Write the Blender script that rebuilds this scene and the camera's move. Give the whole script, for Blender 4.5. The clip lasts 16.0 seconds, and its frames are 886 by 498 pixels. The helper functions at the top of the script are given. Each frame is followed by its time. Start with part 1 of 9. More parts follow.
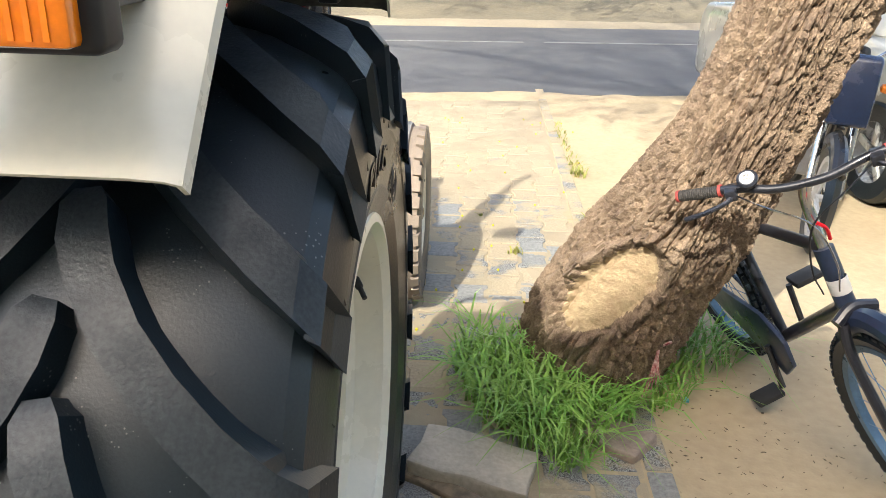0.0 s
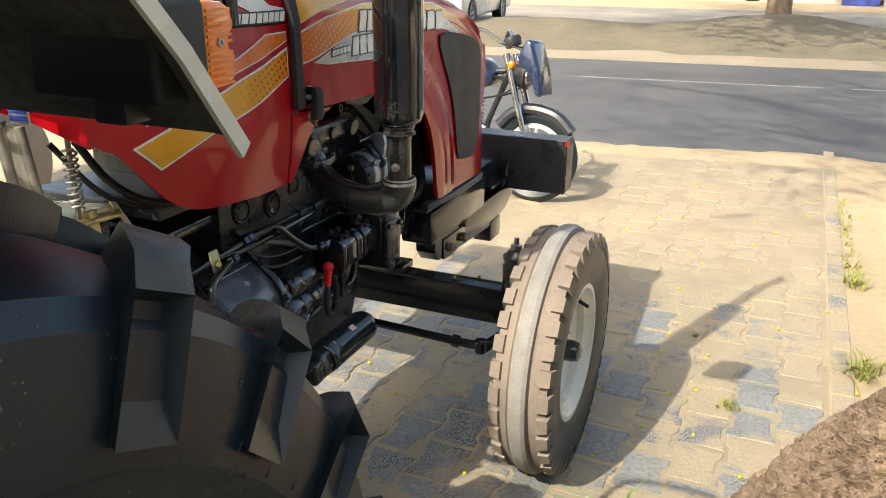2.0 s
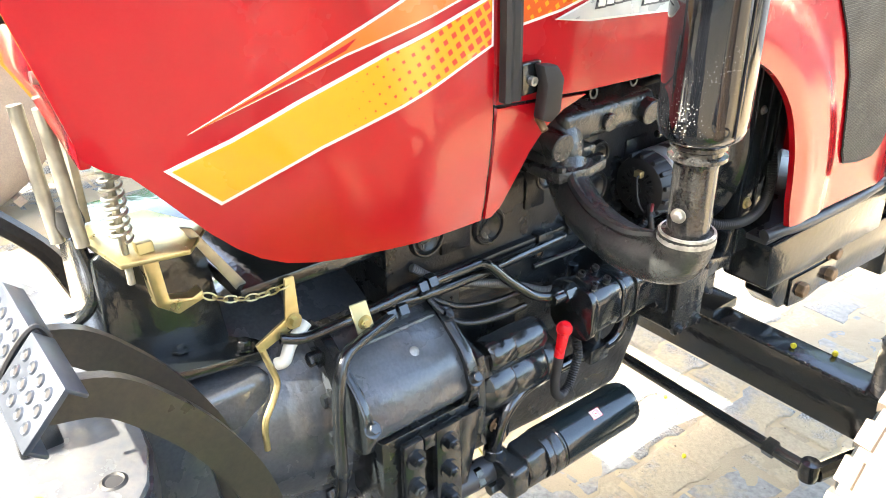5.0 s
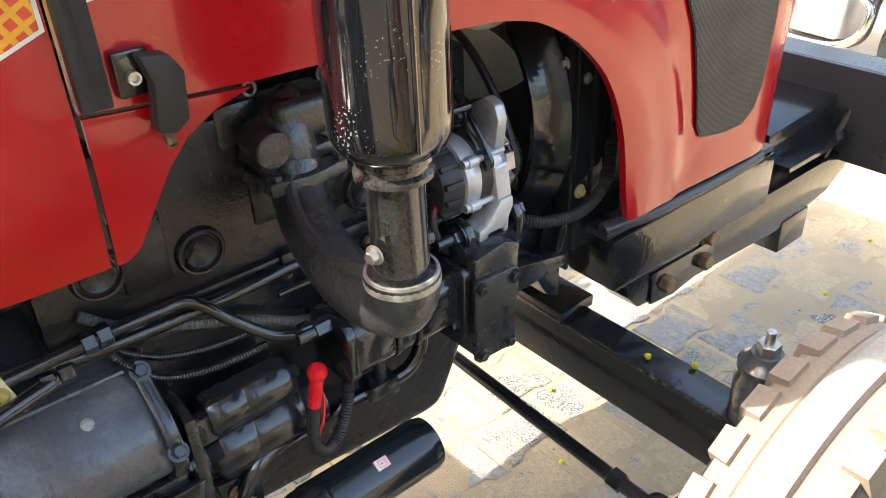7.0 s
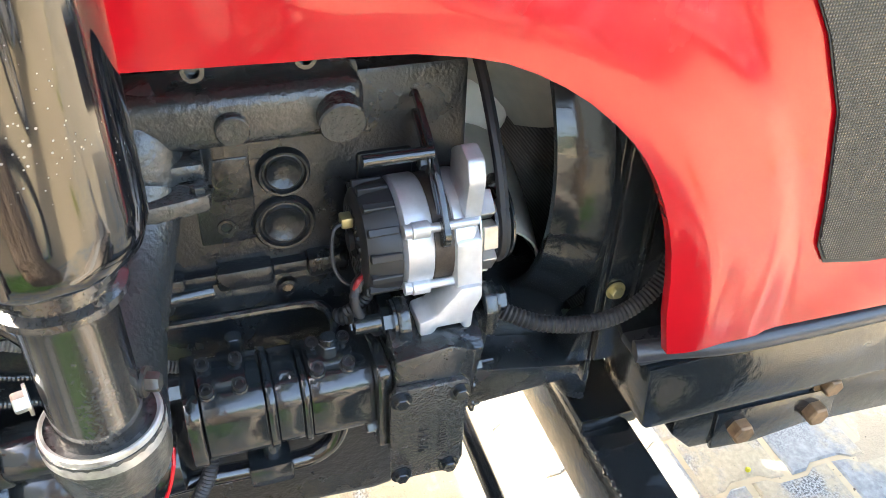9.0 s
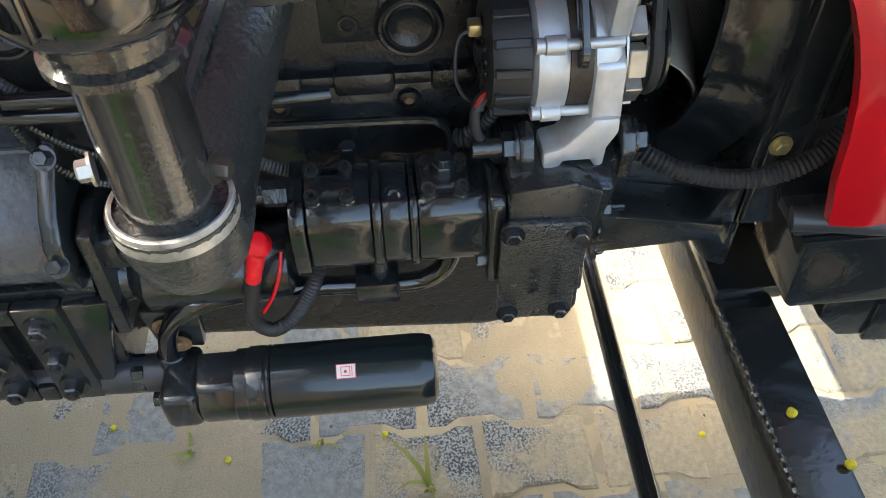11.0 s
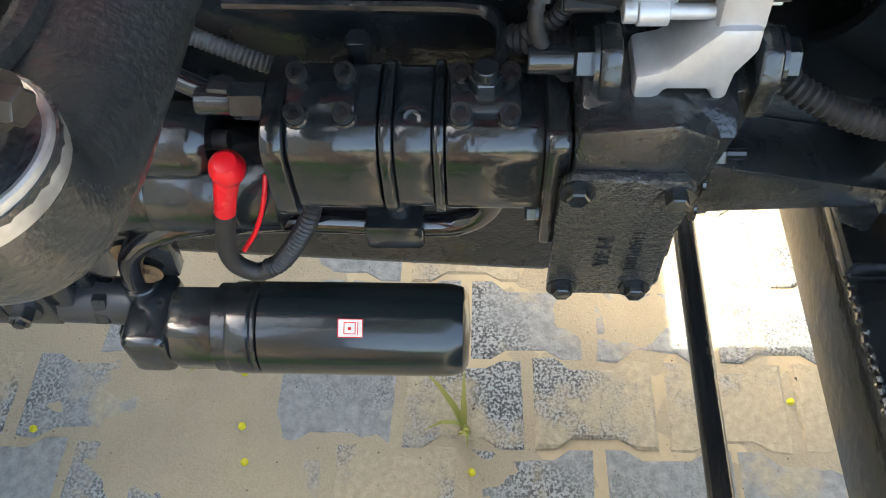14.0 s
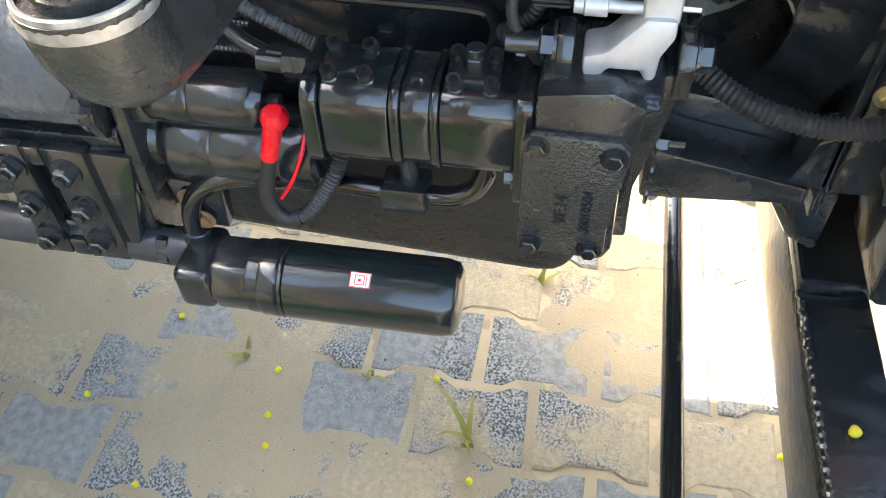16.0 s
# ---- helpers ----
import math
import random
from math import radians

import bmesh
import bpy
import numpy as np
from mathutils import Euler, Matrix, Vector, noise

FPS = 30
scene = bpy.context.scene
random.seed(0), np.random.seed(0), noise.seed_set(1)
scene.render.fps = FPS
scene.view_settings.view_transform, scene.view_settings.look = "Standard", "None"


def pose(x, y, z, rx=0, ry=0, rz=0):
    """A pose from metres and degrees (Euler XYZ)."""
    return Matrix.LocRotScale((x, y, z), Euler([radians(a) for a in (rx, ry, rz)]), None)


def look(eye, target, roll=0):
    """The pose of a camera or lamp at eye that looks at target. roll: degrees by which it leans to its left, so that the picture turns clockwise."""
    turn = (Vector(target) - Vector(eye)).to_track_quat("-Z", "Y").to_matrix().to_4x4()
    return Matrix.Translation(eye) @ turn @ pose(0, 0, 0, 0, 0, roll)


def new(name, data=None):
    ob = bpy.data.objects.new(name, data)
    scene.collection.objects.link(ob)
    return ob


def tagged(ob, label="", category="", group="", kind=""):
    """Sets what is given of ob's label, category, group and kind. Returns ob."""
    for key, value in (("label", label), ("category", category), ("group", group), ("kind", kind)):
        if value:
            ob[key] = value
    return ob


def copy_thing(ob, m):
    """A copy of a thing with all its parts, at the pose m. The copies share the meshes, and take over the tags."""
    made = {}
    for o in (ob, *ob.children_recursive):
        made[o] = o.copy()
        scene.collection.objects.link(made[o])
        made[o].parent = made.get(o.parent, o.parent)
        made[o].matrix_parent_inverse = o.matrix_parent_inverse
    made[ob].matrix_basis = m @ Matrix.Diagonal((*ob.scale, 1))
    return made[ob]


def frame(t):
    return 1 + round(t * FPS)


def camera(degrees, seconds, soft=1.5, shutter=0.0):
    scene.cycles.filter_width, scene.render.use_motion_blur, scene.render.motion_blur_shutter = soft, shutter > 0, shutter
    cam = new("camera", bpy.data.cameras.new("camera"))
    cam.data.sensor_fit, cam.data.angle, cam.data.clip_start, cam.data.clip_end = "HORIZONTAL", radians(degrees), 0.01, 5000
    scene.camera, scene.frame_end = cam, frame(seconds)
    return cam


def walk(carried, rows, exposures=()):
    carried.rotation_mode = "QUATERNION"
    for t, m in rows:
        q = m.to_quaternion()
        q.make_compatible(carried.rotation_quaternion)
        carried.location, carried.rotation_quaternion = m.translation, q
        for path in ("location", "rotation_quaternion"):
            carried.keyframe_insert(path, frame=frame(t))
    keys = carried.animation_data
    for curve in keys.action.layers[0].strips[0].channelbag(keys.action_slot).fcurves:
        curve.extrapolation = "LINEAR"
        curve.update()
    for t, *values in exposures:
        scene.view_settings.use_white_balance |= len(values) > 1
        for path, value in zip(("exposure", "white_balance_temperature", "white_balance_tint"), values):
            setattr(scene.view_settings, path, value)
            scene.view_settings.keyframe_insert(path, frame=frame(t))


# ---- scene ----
cam = camera(57.0, 16.0, soft=0.9)
PATH = [
    (0, (0.515, -0.501, 1.545), (0.442, 1.354, 0.801), 1.6),
    (0.5, (0.612, -0.269, 1.556), (0.422, 1.596, 0.859), 2.0),
    (1, (0.721, 0.005, 1.567), (0.309, 1.846, 0.903), 0.8),
    (1.5, (0.776, 0.266, 1.557), (0.218, 2.06, 0.868), 0.9),
    (2, (0.783, 0.592, 1.548), (0.049, 2.317, 0.85), 0.5),
    (2.5, (0.767, 0.825, 1.558), (-0.273, 2.399, 0.895), 0.2),
    (3, (0.787, 1.051, 1.566), (-0.571, 2.356, 0.894), -2.2),
    (3.2, (0.785, 1.109, 1.556), (-0.656, 2.319, 0.879), -3.3),
    (5.3, (0.488, 1.456, 1.518), (-0.905, 2.535, 0.573), -0.9),
    (5.5, (0.472, 1.501, 1.514), (-0.925, 2.567, 0.561), -1.0),
    (6, (0.468, 1.686, 1.505), (-0.951, 2.718, 0.544), -1.5),
    (6.5, (0.508, 1.828, 1.49), (-0.901, 2.848, 0.504), -2.6),
    (7, (0.511, 1.874, 1.472), (-0.815, 2.936, 0.417), -2.6),
    (7.5, (0.423, 1.973, 1.451), (-0.816, 3.129, 0.389), -0.9),
    (8, (0.369, 2.051, 1.472), (-0.852, 3.248, 0.435), 0.3),
    (8.5, (0.333, 2.16, 1.456), (-1.006, 3.175, 0.371), 1.5),
    (9, (0.36, 2.348, 1.437), (-1.153, 2.882, 0.242), 2.1),
    (9.5, (0.384, 2.457, 1.411), (-1.097, 2.551, 0.071), 2.0),
    (10, (0.334, 2.469, 1.372), (-1.063, 2.43, -0.059), 0.7),
    (10.2, (0.321, 2.465, 1.367), (-1.053, 2.419, -0.086), -0.1),
    (12.3, (0.342, 2.285, 1.384), (-0.956, 2.636, -0.096), -1.8),
    (12.5, (0.346, 2.316, 1.38), (-0.956, 2.609, -0.11), -2.0),
    (13, (0.361, 2.415, 1.376), (-0.934, 2.494, -0.145), -3.0),
    (13.5, (0.317, 2.455, 1.333), (-0.922, 2.383, -0.235), -5.1),
    (14, (0.13, 2.441, 1.234), (-0.976, 2.353, -0.43), -3.2),
    (14.5, (-0.003, 2.409, 1.151), (-0.972, 2.347, -0.598), 0.9),
    (15, (-0.023, 2.407, 1.155), (-0.976, 2.359, -0.603), 1.8),
    (15.5, (0.093, 2.429, 1.209), (-1.014, 2.311, -0.453), -0.4),
    (16, (0.315, 2.528, 1.263), (-0.981, 2.26, -0.237), -2.3),
]
EXPOSURES = [(0, 1.76, 6560, 8), (1.0, 1.16, 6660, 8), (1.5, 1.31, 6760, 8), (2.0, 1.46, 6860, 8), (2.5, 2.00, 7050, 8), (3.0, 2.73, 6950, 8), (5.5, 3.78, 6850, 8), (6.5, 3.55, 7150, 9), (7.0, 2.78, 7050, 10), (7.5, 2.24, 7260, 10),
             (8.0, 2.64, 7060, 10), (8.4, 2.94, 6860, 9), (9.0, 3.89, 6760, 8), (9.5, 3.78, 6960, 7), (10.0, 3.42, 6960, 6), (12.5, 2.75, 7060, 6), (13.5, 3.14, 7160, 6), (14.0, 3.29, 7160, 6), (14.5, 3.93, 7250, 6), (15.0, 4.08, 7150, 6), (15.5, 4.04, 6960, 7), (16, 3.54, 6960, 7)]
walk(cam, [(t, look(eye, target, roll)) for t, eye, target, roll in PATH], EXPOSURES)

# ---- light ----
SUN_TO = Vector((-0.33, -0.94, 0.93)).normalized()
world = bpy.data.worlds.new("world")
scene.world = world
world.use_nodes = True
wn = world.node_tree
sky = wn.nodes.new("ShaderNodeTexSky")
sky.sky_type = "NISHITA"
sky.sun_disc = False
sky.dust_density = 5.0
sky.sun_elevation = math.asin(SUN_TO.z)
sky.sun_rotation = math.atan2(SUN_TO.x, SUN_TO.y)
wn.links.new(sky.outputs[0], wn.nodes["Background"].inputs[0])
wn.nodes["Background"].inputs[1].default_value = 0.15
sun = new("sun", bpy.data.lights.new("sun", "SUN"))
sun.data.energy = 2.0
sun.data.angle = radians(0.53)
sun.data.color = (1.0, 0.95, 0.86)
sun.matrix_world = look(SUN_TO * 30, (0, 0, 0))

# ---- materials ----
def mat(name, color, rough=0.5, metal=0.0, var=0.25, scale=8.0, bump=0.0, bscale=60.0, color2=None, rvar=0.12, coat=0.0,
        detail=6.0, spec=0.5, coords="Object", crough=0.06, lump=0.0, lscale=60.0):
    """A surface with broad and fine variation of colour, gloss and relief."""
    m = bpy.data.materials.new(name)
    m.use_nodes = True
    nt = m.node_tree
    n, l = nt.nodes, nt.links
    b = n["Principled BSDF"]
    tc = n.new("ShaderNodeTexCoord")
    src = tc.outputs[coords]
    info = n.new("ShaderNodeObjectInfo")
    add = n.new("ShaderNodeVectorMath")
    add.operation = "ADD"
    mul = n.new("ShaderNodeMath")
    mul.operation = "MULTIPLY"
    mul.inputs[1].default_value = 37.0
    l.new(info.outputs["Random"], mul.inputs[0])
    l.new(src, add.inputs[0])
    l.new(mul.outputs[0], add.inputs[1])
    big = n.new("ShaderNodeTexNoise")
    big.inputs["Scale"].default_value = scale
    big.inputs["Detail"].default_value = detail
    big.inputs["Roughness"].default_value = 0.6
    l.new(add.outputs[0], big.inputs["Vector"])
    fine = n.new("ShaderNodeTexNoise")
    fine.inputs["Scale"].default_value = bscale
    fine.inputs["Detail"].default_value = 5.0
    l.new(add.outputs[0], fine.inputs["Vector"])
    ramp = n.new("ShaderNodeValToRGB")
    c2 = color2 or tuple(c * (1 - var) for c in color)
    c1 = color if color2 else tuple(min(1.0, c * (1 + var * 0.6)) for c in color)
    ramp.color_ramp.elements[0].position, ramp.color_ramp.elements[1].position = 0.35, 0.65
    ramp.color_ramp.elements[0].color, ramp.color_ramp.elements[1].color = (*c2, 1), (*c1, 1)
    mixf = n.new("ShaderNodeMix")
    mixf.data_type = "FLOAT"
    mixf.inputs[0].default_value = 0.4
    l.new(big.outputs["Fac"], mixf.inputs[2])
    l.new(fine.outputs["Fac"], mixf.inputs[3])
    l.new(mixf.outputs[0], ramp.inputs[0])
    l.new(ramp.outputs[0], b.inputs["Base Color"])
    rr = n.new("ShaderNodeMapRange")
    rr.inputs[1].default_value, rr.inputs[2].default_value = 0.3, 0.7
    rr.inputs[3].default_value, rr.inputs[4].default_value = max(0.02, rough - rvar), min(1, rough + rvar)
    l.new(big.outputs["Fac"], rr.inputs[0])
    l.new(rr.outputs[0], b.inputs["Roughness"])
    b.inputs["Metallic"].default_value = metal
    b.inputs["Coat Weight"].default_value = coat
    b.inputs["Coat Roughness"].default_value = crough
    b.inputs["Specular IOR Level"].default_value = spec
    if bump:
        bp = n.new("ShaderNodeBump")
        bp.inputs["Strength"].default_value = 1.0
        bp.inputs["Distance"].default_value = bump
        l.new(fine.outputs["Fac"], bp.inputs["Height"])
        if lump:
            runs = n.new("ShaderNodeTexNoise")
            runs.inputs["Scale"].default_value = lscale
            runs.inputs["Detail"].default_value = 1.5
            l.new(add.outputs[0], runs.inputs["Vector"])
            mad = n.new("ShaderNodeMath")
            mad.operation = "MULTIPLY_ADD"
            mad.inputs[1].default_value = lump / bump
            l.new(runs.outputs["Fac"], mad.inputs[0])
            l.new(fine.outputs["Fac"], mad.inputs[2])
            l.new(mad.outputs[0], bp.inputs["Height"])
        l.new(bp.outputs[0], b.inputs["Normal"])
        l.new(bp.outputs[0], b.inputs["Coat Normal"])
    m["ramp"] = ramp.name
    return m


M = {}
M["rubber"] = mat("rubber", (0.0055, 0.0122, 0.018), 0.36, var=0.4, scale=2.5, bump=0.0004, bscale=260, color2=(0.013, 0.021, 0.0265), rvar=0.12, spec=0.5)
M["rubber_dusty"] = mat("rubber_dusty", (0.33, 0.27, 0.21), 0.85, var=0.35, scale=9, bump=0.0006, bscale=160, color2=(0.22, 0.18, 0.15))
M["cream"] = mat("cream", (0.72, 0.69, 0.56), 0.32, var=0.06, scale=4, coat=0.3)
M["red"] = mat("red", (0.43, 0.005, 0.011), 0.2, var=0.08, scale=3, coat=0.55, spec=0.3, bump=0.00008, bscale=30)
# black lightened by dust and by sky sheen and sun put into the colour
M["dusty_black"] = mat("dusty_black", (0.040, 0.047, 0.057), 0.25, var=0.4, scale=7, coat=0.5, crough=0.07, bump=0.0003, bscale=200, color2=(0.085, 0.092, 0.10), rvar=0.12, lump=0.0009, lscale=60)
M["black_paint"] = mat("black_paint", (0.018, 0.022, 0.0245), 0.20, var=0.4, scale=9, coat=0.6, crough=0.05, bump=0.00018, bscale=230, color2=(0.008, 0.010, 0.011), rvar=0.08, lump=0.0006, lscale=70)
M["black_cast"] = mat("black_cast", (0.019, 0.023, 0.025), 0.24, var=0.4, scale=12, coat=0.6, crough=0.05, bump=0.0005, bscale=350, color2=(0.008, 0.010, 0.011), rvar=0.10, lump=0.0011, lscale=75)
M["black_satin"] = mat("black_satin", (0.045, 0.047, 0.052), 0.34, var=0.35, scale=7, bump=0.0003, bscale=90, color2=(0.028, 0.030, 0.034))
M["black_gloss"] = mat("black_gloss", (0.008, 0.008, 0.010), 0.09, var=0.3, scale=5, coat=1.0, rvar=0.04)
M["black_rubber"] = mat("black_rubber", (0.02, 0.02, 0.021), 0.55, var=0.3, scale=10)
M["alu"] = mat("alu", (0.52, 0.53, 0.54), 0.40, metal=0.55, var=0.14, scale=20, bump=0.0003, bscale=120)
M["steel"] = mat("steel", (0.55, 0.54, 0.5), 0.35, metal=0.9, var=0.3, scale=25)
M["zinc"] = mat("zinc", (0.55, 0.47, 0.24), 0.35, metal=0.85, var=0.2, scale=25)
M["rust"] = mat("rust", (0.24, 0.15, 0.08), 0.6, metal=0.4, var=0.4, scale=60)
M["iron"] = mat("iron", (0.028, 0.026, 0.024), 0.35, metal=0.2, var=0.4, scale=18, bump=0.0004, bscale=160, color2=(0.055, 0.046, 0.036), coat=0.2)
M["red_rubber"] = mat("red_rubber", (0.75, 0.01, 0.02), 0.3, var=0.1)
M["white_plastic"] = mat("white_plastic", (0.72, 0.7, 0.62), 0.4, var=0.1)
M["orange"] = mat("orange", (0.95, 0.26, 0.01), 0.18, var=0.1, coat=0.6)
M["dirt"] = mat("dirt", (0.47, 0.375, 0.235), 0.95, var=0.2, scale=1.2, bump=0.006, bscale=26, color2=(0.37, 0.29, 0.18))
M["asphalt"] = mat("asphalt", (0.085, 0.087, 0.092), 0.8, var=0.3, scale=0.8, bump=0.003, bscale=60, color2=(0.12, 0.118, 0.112))
M["leaf"] = mat("leaf", (0.06, 0.12, 0.03), 0.6, var=0.4, scale=3)
M["stone"] = mat("stone", (0.30, 0.24, 0.20), 0.9, var=0.35, scale=9, bump=0.004, bscale=60)
M["concrete"] = mat("concrete", (0.42, 0.40, 0.36), 0.9, var=0.25, scale=7, bump=0.002, bscale=90)
M["yellow"] = mat("yellow", (0.62, 0.55, 0.03), 0.8, var=0.2, scale=60, bump=0.001, bscale=300)


def speckle(m, scale, lo, hi, size, color):
    """Scatters small pale specks over a surface, in patches."""
    n, l = m.node_tree.nodes, m.node_tree.links
    src = n["Texture Coordinate"].outputs["Object"]
    vo = n.new("ShaderNodeTexVoronoi")
    vo.inputs["Scale"].default_value = scale
    no = n.new("ShaderNodeTexNoise")
    no.inputs["Scale"].default_value = 11.0
    no.inputs["Detail"].default_value = 4.0
    thr = n.new("ShaderNodeMapRange")
    thr.inputs[1].default_value, thr.inputs[2].default_value = lo, hi
    thr.inputs[3].default_value, thr.inputs[4].default_value = 0.0, size
    cut = n.new("ShaderNodeMath")
    cut.operation = "LESS_THAN"
    mx = n.new("ShaderNodeMix")
    mx.data_type = "RGBA"
    mx.inputs[7].default_value = (*color, 1)
    l.new(src, vo.inputs["Vector"])
    l.new(src, no.inputs["Vector"])
    l.new(no.outputs["Fac"], thr.inputs[0])
    l.new(vo.outputs["Distance"], cut.inputs[0])
    l.new(thr.outputs[0], cut.inputs[1])
    l.new(cut.outputs[0], mx.inputs[0])
    l.new(n[m["ramp"]].outputs[0], mx.inputs[6])
    l.new(mx.outputs[2], n["Principled BSDF"].inputs["Base Color"])


speckle(M["rubber"], 130.0, 0.50, 0.72, 0.22, (0.13, 0.13, 0.125))

# ---- mesh tools ----
def part(name, bm, material, parent=None, label="", smooth=True, angle=35):
    """Links a bmesh as one mesh object, under a thing or a part."""
    me = bpy.data.meshes.new(name)
    bmesh.ops.recalc_face_normals(bm, faces=bm.faces)
    if smooth:
        for f in bm.faces:
            f.smooth = True
        for e in bm.edges:
            if len(e.link_faces) == 2 and e.calc_face_angle(0) > radians(angle):
                e.smooth = False
    bm.to_mesh(me)
    bm.free()
    if material:
        me.materials.append(material)
    ob = new(name, me)
    ob.parent = parent
    if label:
        ob["label"] = label
    return ob


def thing(name, label, category, at=(0, 0, 0), group="", kind=""):
    ob = new(name)
    ob.location = at
    ob.empty_display_size = 0.05
    return tagged(ob, label, category, group, kind)


def put(child, parent):
    """Hangs a mesh built in world places under a thing that stands elsewhere."""
    child.parent = parent
    child.matrix_parent_inverse = Matrix.Translation(parent.location).inverted()
    return child


def box(x0, x1, y0, y1, z0, z1, bev=0.0, seg=2, bm=None, m=None):
    out = bmesh.new()
    bmesh.ops.create_cube(out, size=1)
    for v in out.verts:
        v.co = Vector(((x0 + x1) / 2 + v.co.x * (x1 - x0), (y0 + y1) / 2 + v.co.y * (y1 - y0), (z0 + z1) / 2 + v.co.z * (z1 - z0)))
    if bev:
        bmesh.ops.bevel(out, geom=list(out.edges), offset=bev, segments=seg, profile=0.5, affect="EDGES")
    if m:
        bmesh.ops.transform(out, matrix=m, verts=out.verts)
    return join(bm, out)


def join(bm, out):
    if bm is None:
        return out
    me = bpy.data.meshes.new("tmp")
    out.to_mesh(me)
    out.free()
    bm.from_mesh(me)
    bpy.data.meshes.remove(me)
    return bm


def axis_frame(d):
    d = Vector(d).normalized()
    up = Vector((0, 0, 1)) if abs(d.z) < 0.95 else Vector((1, 0, 0))
    a = d.cross(up).normalized()
    return a, d.cross(a).normalized(), d


def lathe(profile, origin, axis, seg=28, bm=None, phase=0.0):
    """Turns (radius, height) pairs about an axis; ends with radius 0 close it."""
    out = bmesh.new()
    a, b, d = axis_frame(axis)
    o = Vector(origin)
    rings = []
    for r, h in profile:
        if r < 1e-6:
            rings.append([out.verts.new(o + d * h)])
        else:
            rings.append([out.verts.new(o + d * h + (a * math.cos(phase + k * math.tau / seg) + b * math.sin(phase + k * math.tau / seg)) * r) for k in range(seg)])
    for p, q in zip(rings, rings[1:]):
        for k in range(seg):
            j = (k + 1) % seg
            if len(p) == 1 and len(q) == 1:
                continue
            if len(p) == 1:
                out.faces.new((p[0], q[k], q[j]))
            elif len(q) == 1:
                out.faces.new((p[k], p[j], q[0]))
            else:
                out.faces.new((p[k], p[j], q[j], q[k]))
    return join(bm, out)


def cyl(p0, p1, r, r1=None, seg=20, ch=0.0, bm=None):
    p0, p1 = Vector(p0), Vector(p1)
    h = (p1 - p0).length
    r1 = r if r1 is None else r1
    c = ch or min(r, r1, h) * 0.08
    return lathe([(0, 0), (r - c, 0), (r, c), (r1, h - c), (r1 - c, h), (0, h)], p0, p1 - p0, seg, bm)


def spline(pts, n=8):
    p = [Vector(q) for q in pts]
    p = [p[0] * 2 - p[1]] + p + [p[-1] * 2 - p[-2]]
    out = []
    for i in range(1, len(p) - 2):
        for k in range(n):
            t = k / n
            out.append(0.5 * ((2 * p[i]) + (p[i + 1] - p[i - 1]) * t + (2 * p[i - 1] - 5 * p[i] + 4 * p[i + 1] - p[i + 2]) * t * t + (3 * p[i] - p[i - 1] - 3 * p[i + 1] + p[i + 2]) * t ** 3))
    return out + [p[-2]]


def tube(pts, r, seg=10, n=8, smooth=True, ribs=0.0, bm=None, flat=None):
    """A pipe through points; r may be a function of 0..1; ribs: pitch of a corrugated hose; flat: (width, thickness) of a strap."""
    path = spline(pts, n) if smooth else [Vector(q) for q in pts]
    if ribs:
        length = sum((b - a).length for a, b in zip(path, path[1:]))
        count = max(4, int(length / ribs) * 2)
        path = resample(path, count)
    out = bmesh.new()
    rings = []
    nrm = None
    for i, q in enumerate(path):
        d = (path[min(i + 1, len(path) - 1)] - path[max(i - 1, 0)]).normalized()
        if nrm is None:
            nrm = axis_frame(d)[0]
        nrm = (nrm - d * nrm.dot(d)).normalized()
        bi = d.cross(nrm)
        rad = r(i / (len(path) - 1)) if callable(r) else r
        if ribs:
            rad *= 1.0 if i % 2 else 0.82
        rings.append([out.verts.new(q + (nrm * math.cos(k * math.tau / seg) + bi * math.sin(k * math.tau / seg)) * rad) for k in range(seg)])
    for p, q in zip(rings, rings[1:]):
        for k in range(seg):
            j = (k + 1) % seg
            out.faces.new((p[k], p[j], q[j], q[k]))
    out.faces.new(rings[0])
    out.faces.new(rings[-1])
    return join(bm, out)


def resample(path, count):
    d = [0.0]
    for a, b in zip(path, path[1:]):
        d.append(d[-1] + (b - a).length)
    out, j = [], 0
    for i in range(count + 1):
        s = d[-1] * i / count
        while j < len(d) - 2 and d[j + 1] < s:
            j += 1
        t = (s - d[j]) / max(1e-9, d[j + 1] - d[j])
        out.append(path[j].lerp(path[j + 1], t))
    return out


def prism(poly, axis, a, b, bev=0.0, bm=None, seg=2):
    """A polygon pushed along an axis from a to b; poly in the other two axes' order (x: y z, y: x z, z: x y)."""
    out = bmesh.new()

    def at(p, h):
        return {"x": (h, p[0], p[1]), "y": (p[0], h, p[1]), "z": (p[0], p[1], h)}[axis]
    lo = [out.verts.new(at(p, a)) for p in poly]
    hi = [out.verts.new(at(p, b)) for p in poly]
    out.faces.new(lo)
    out.faces.new(hi)
    for i in range(len(poly)):
        j = (i + 1) % len(poly)
        out.faces.new((lo[i], lo[j], hi[j], hi[i]))
    if bev:
        bmesh.ops.recalc_face_normals(out, faces=out.faces)
        sharp = [e for e in out.edges if e.calc_face_angle(0) > radians(25)]
        bmesh.ops.bevel(out, geom=sharp, offset=bev, segments=seg, profile=0.5, affect="EDGES")
    return join(bm, out)


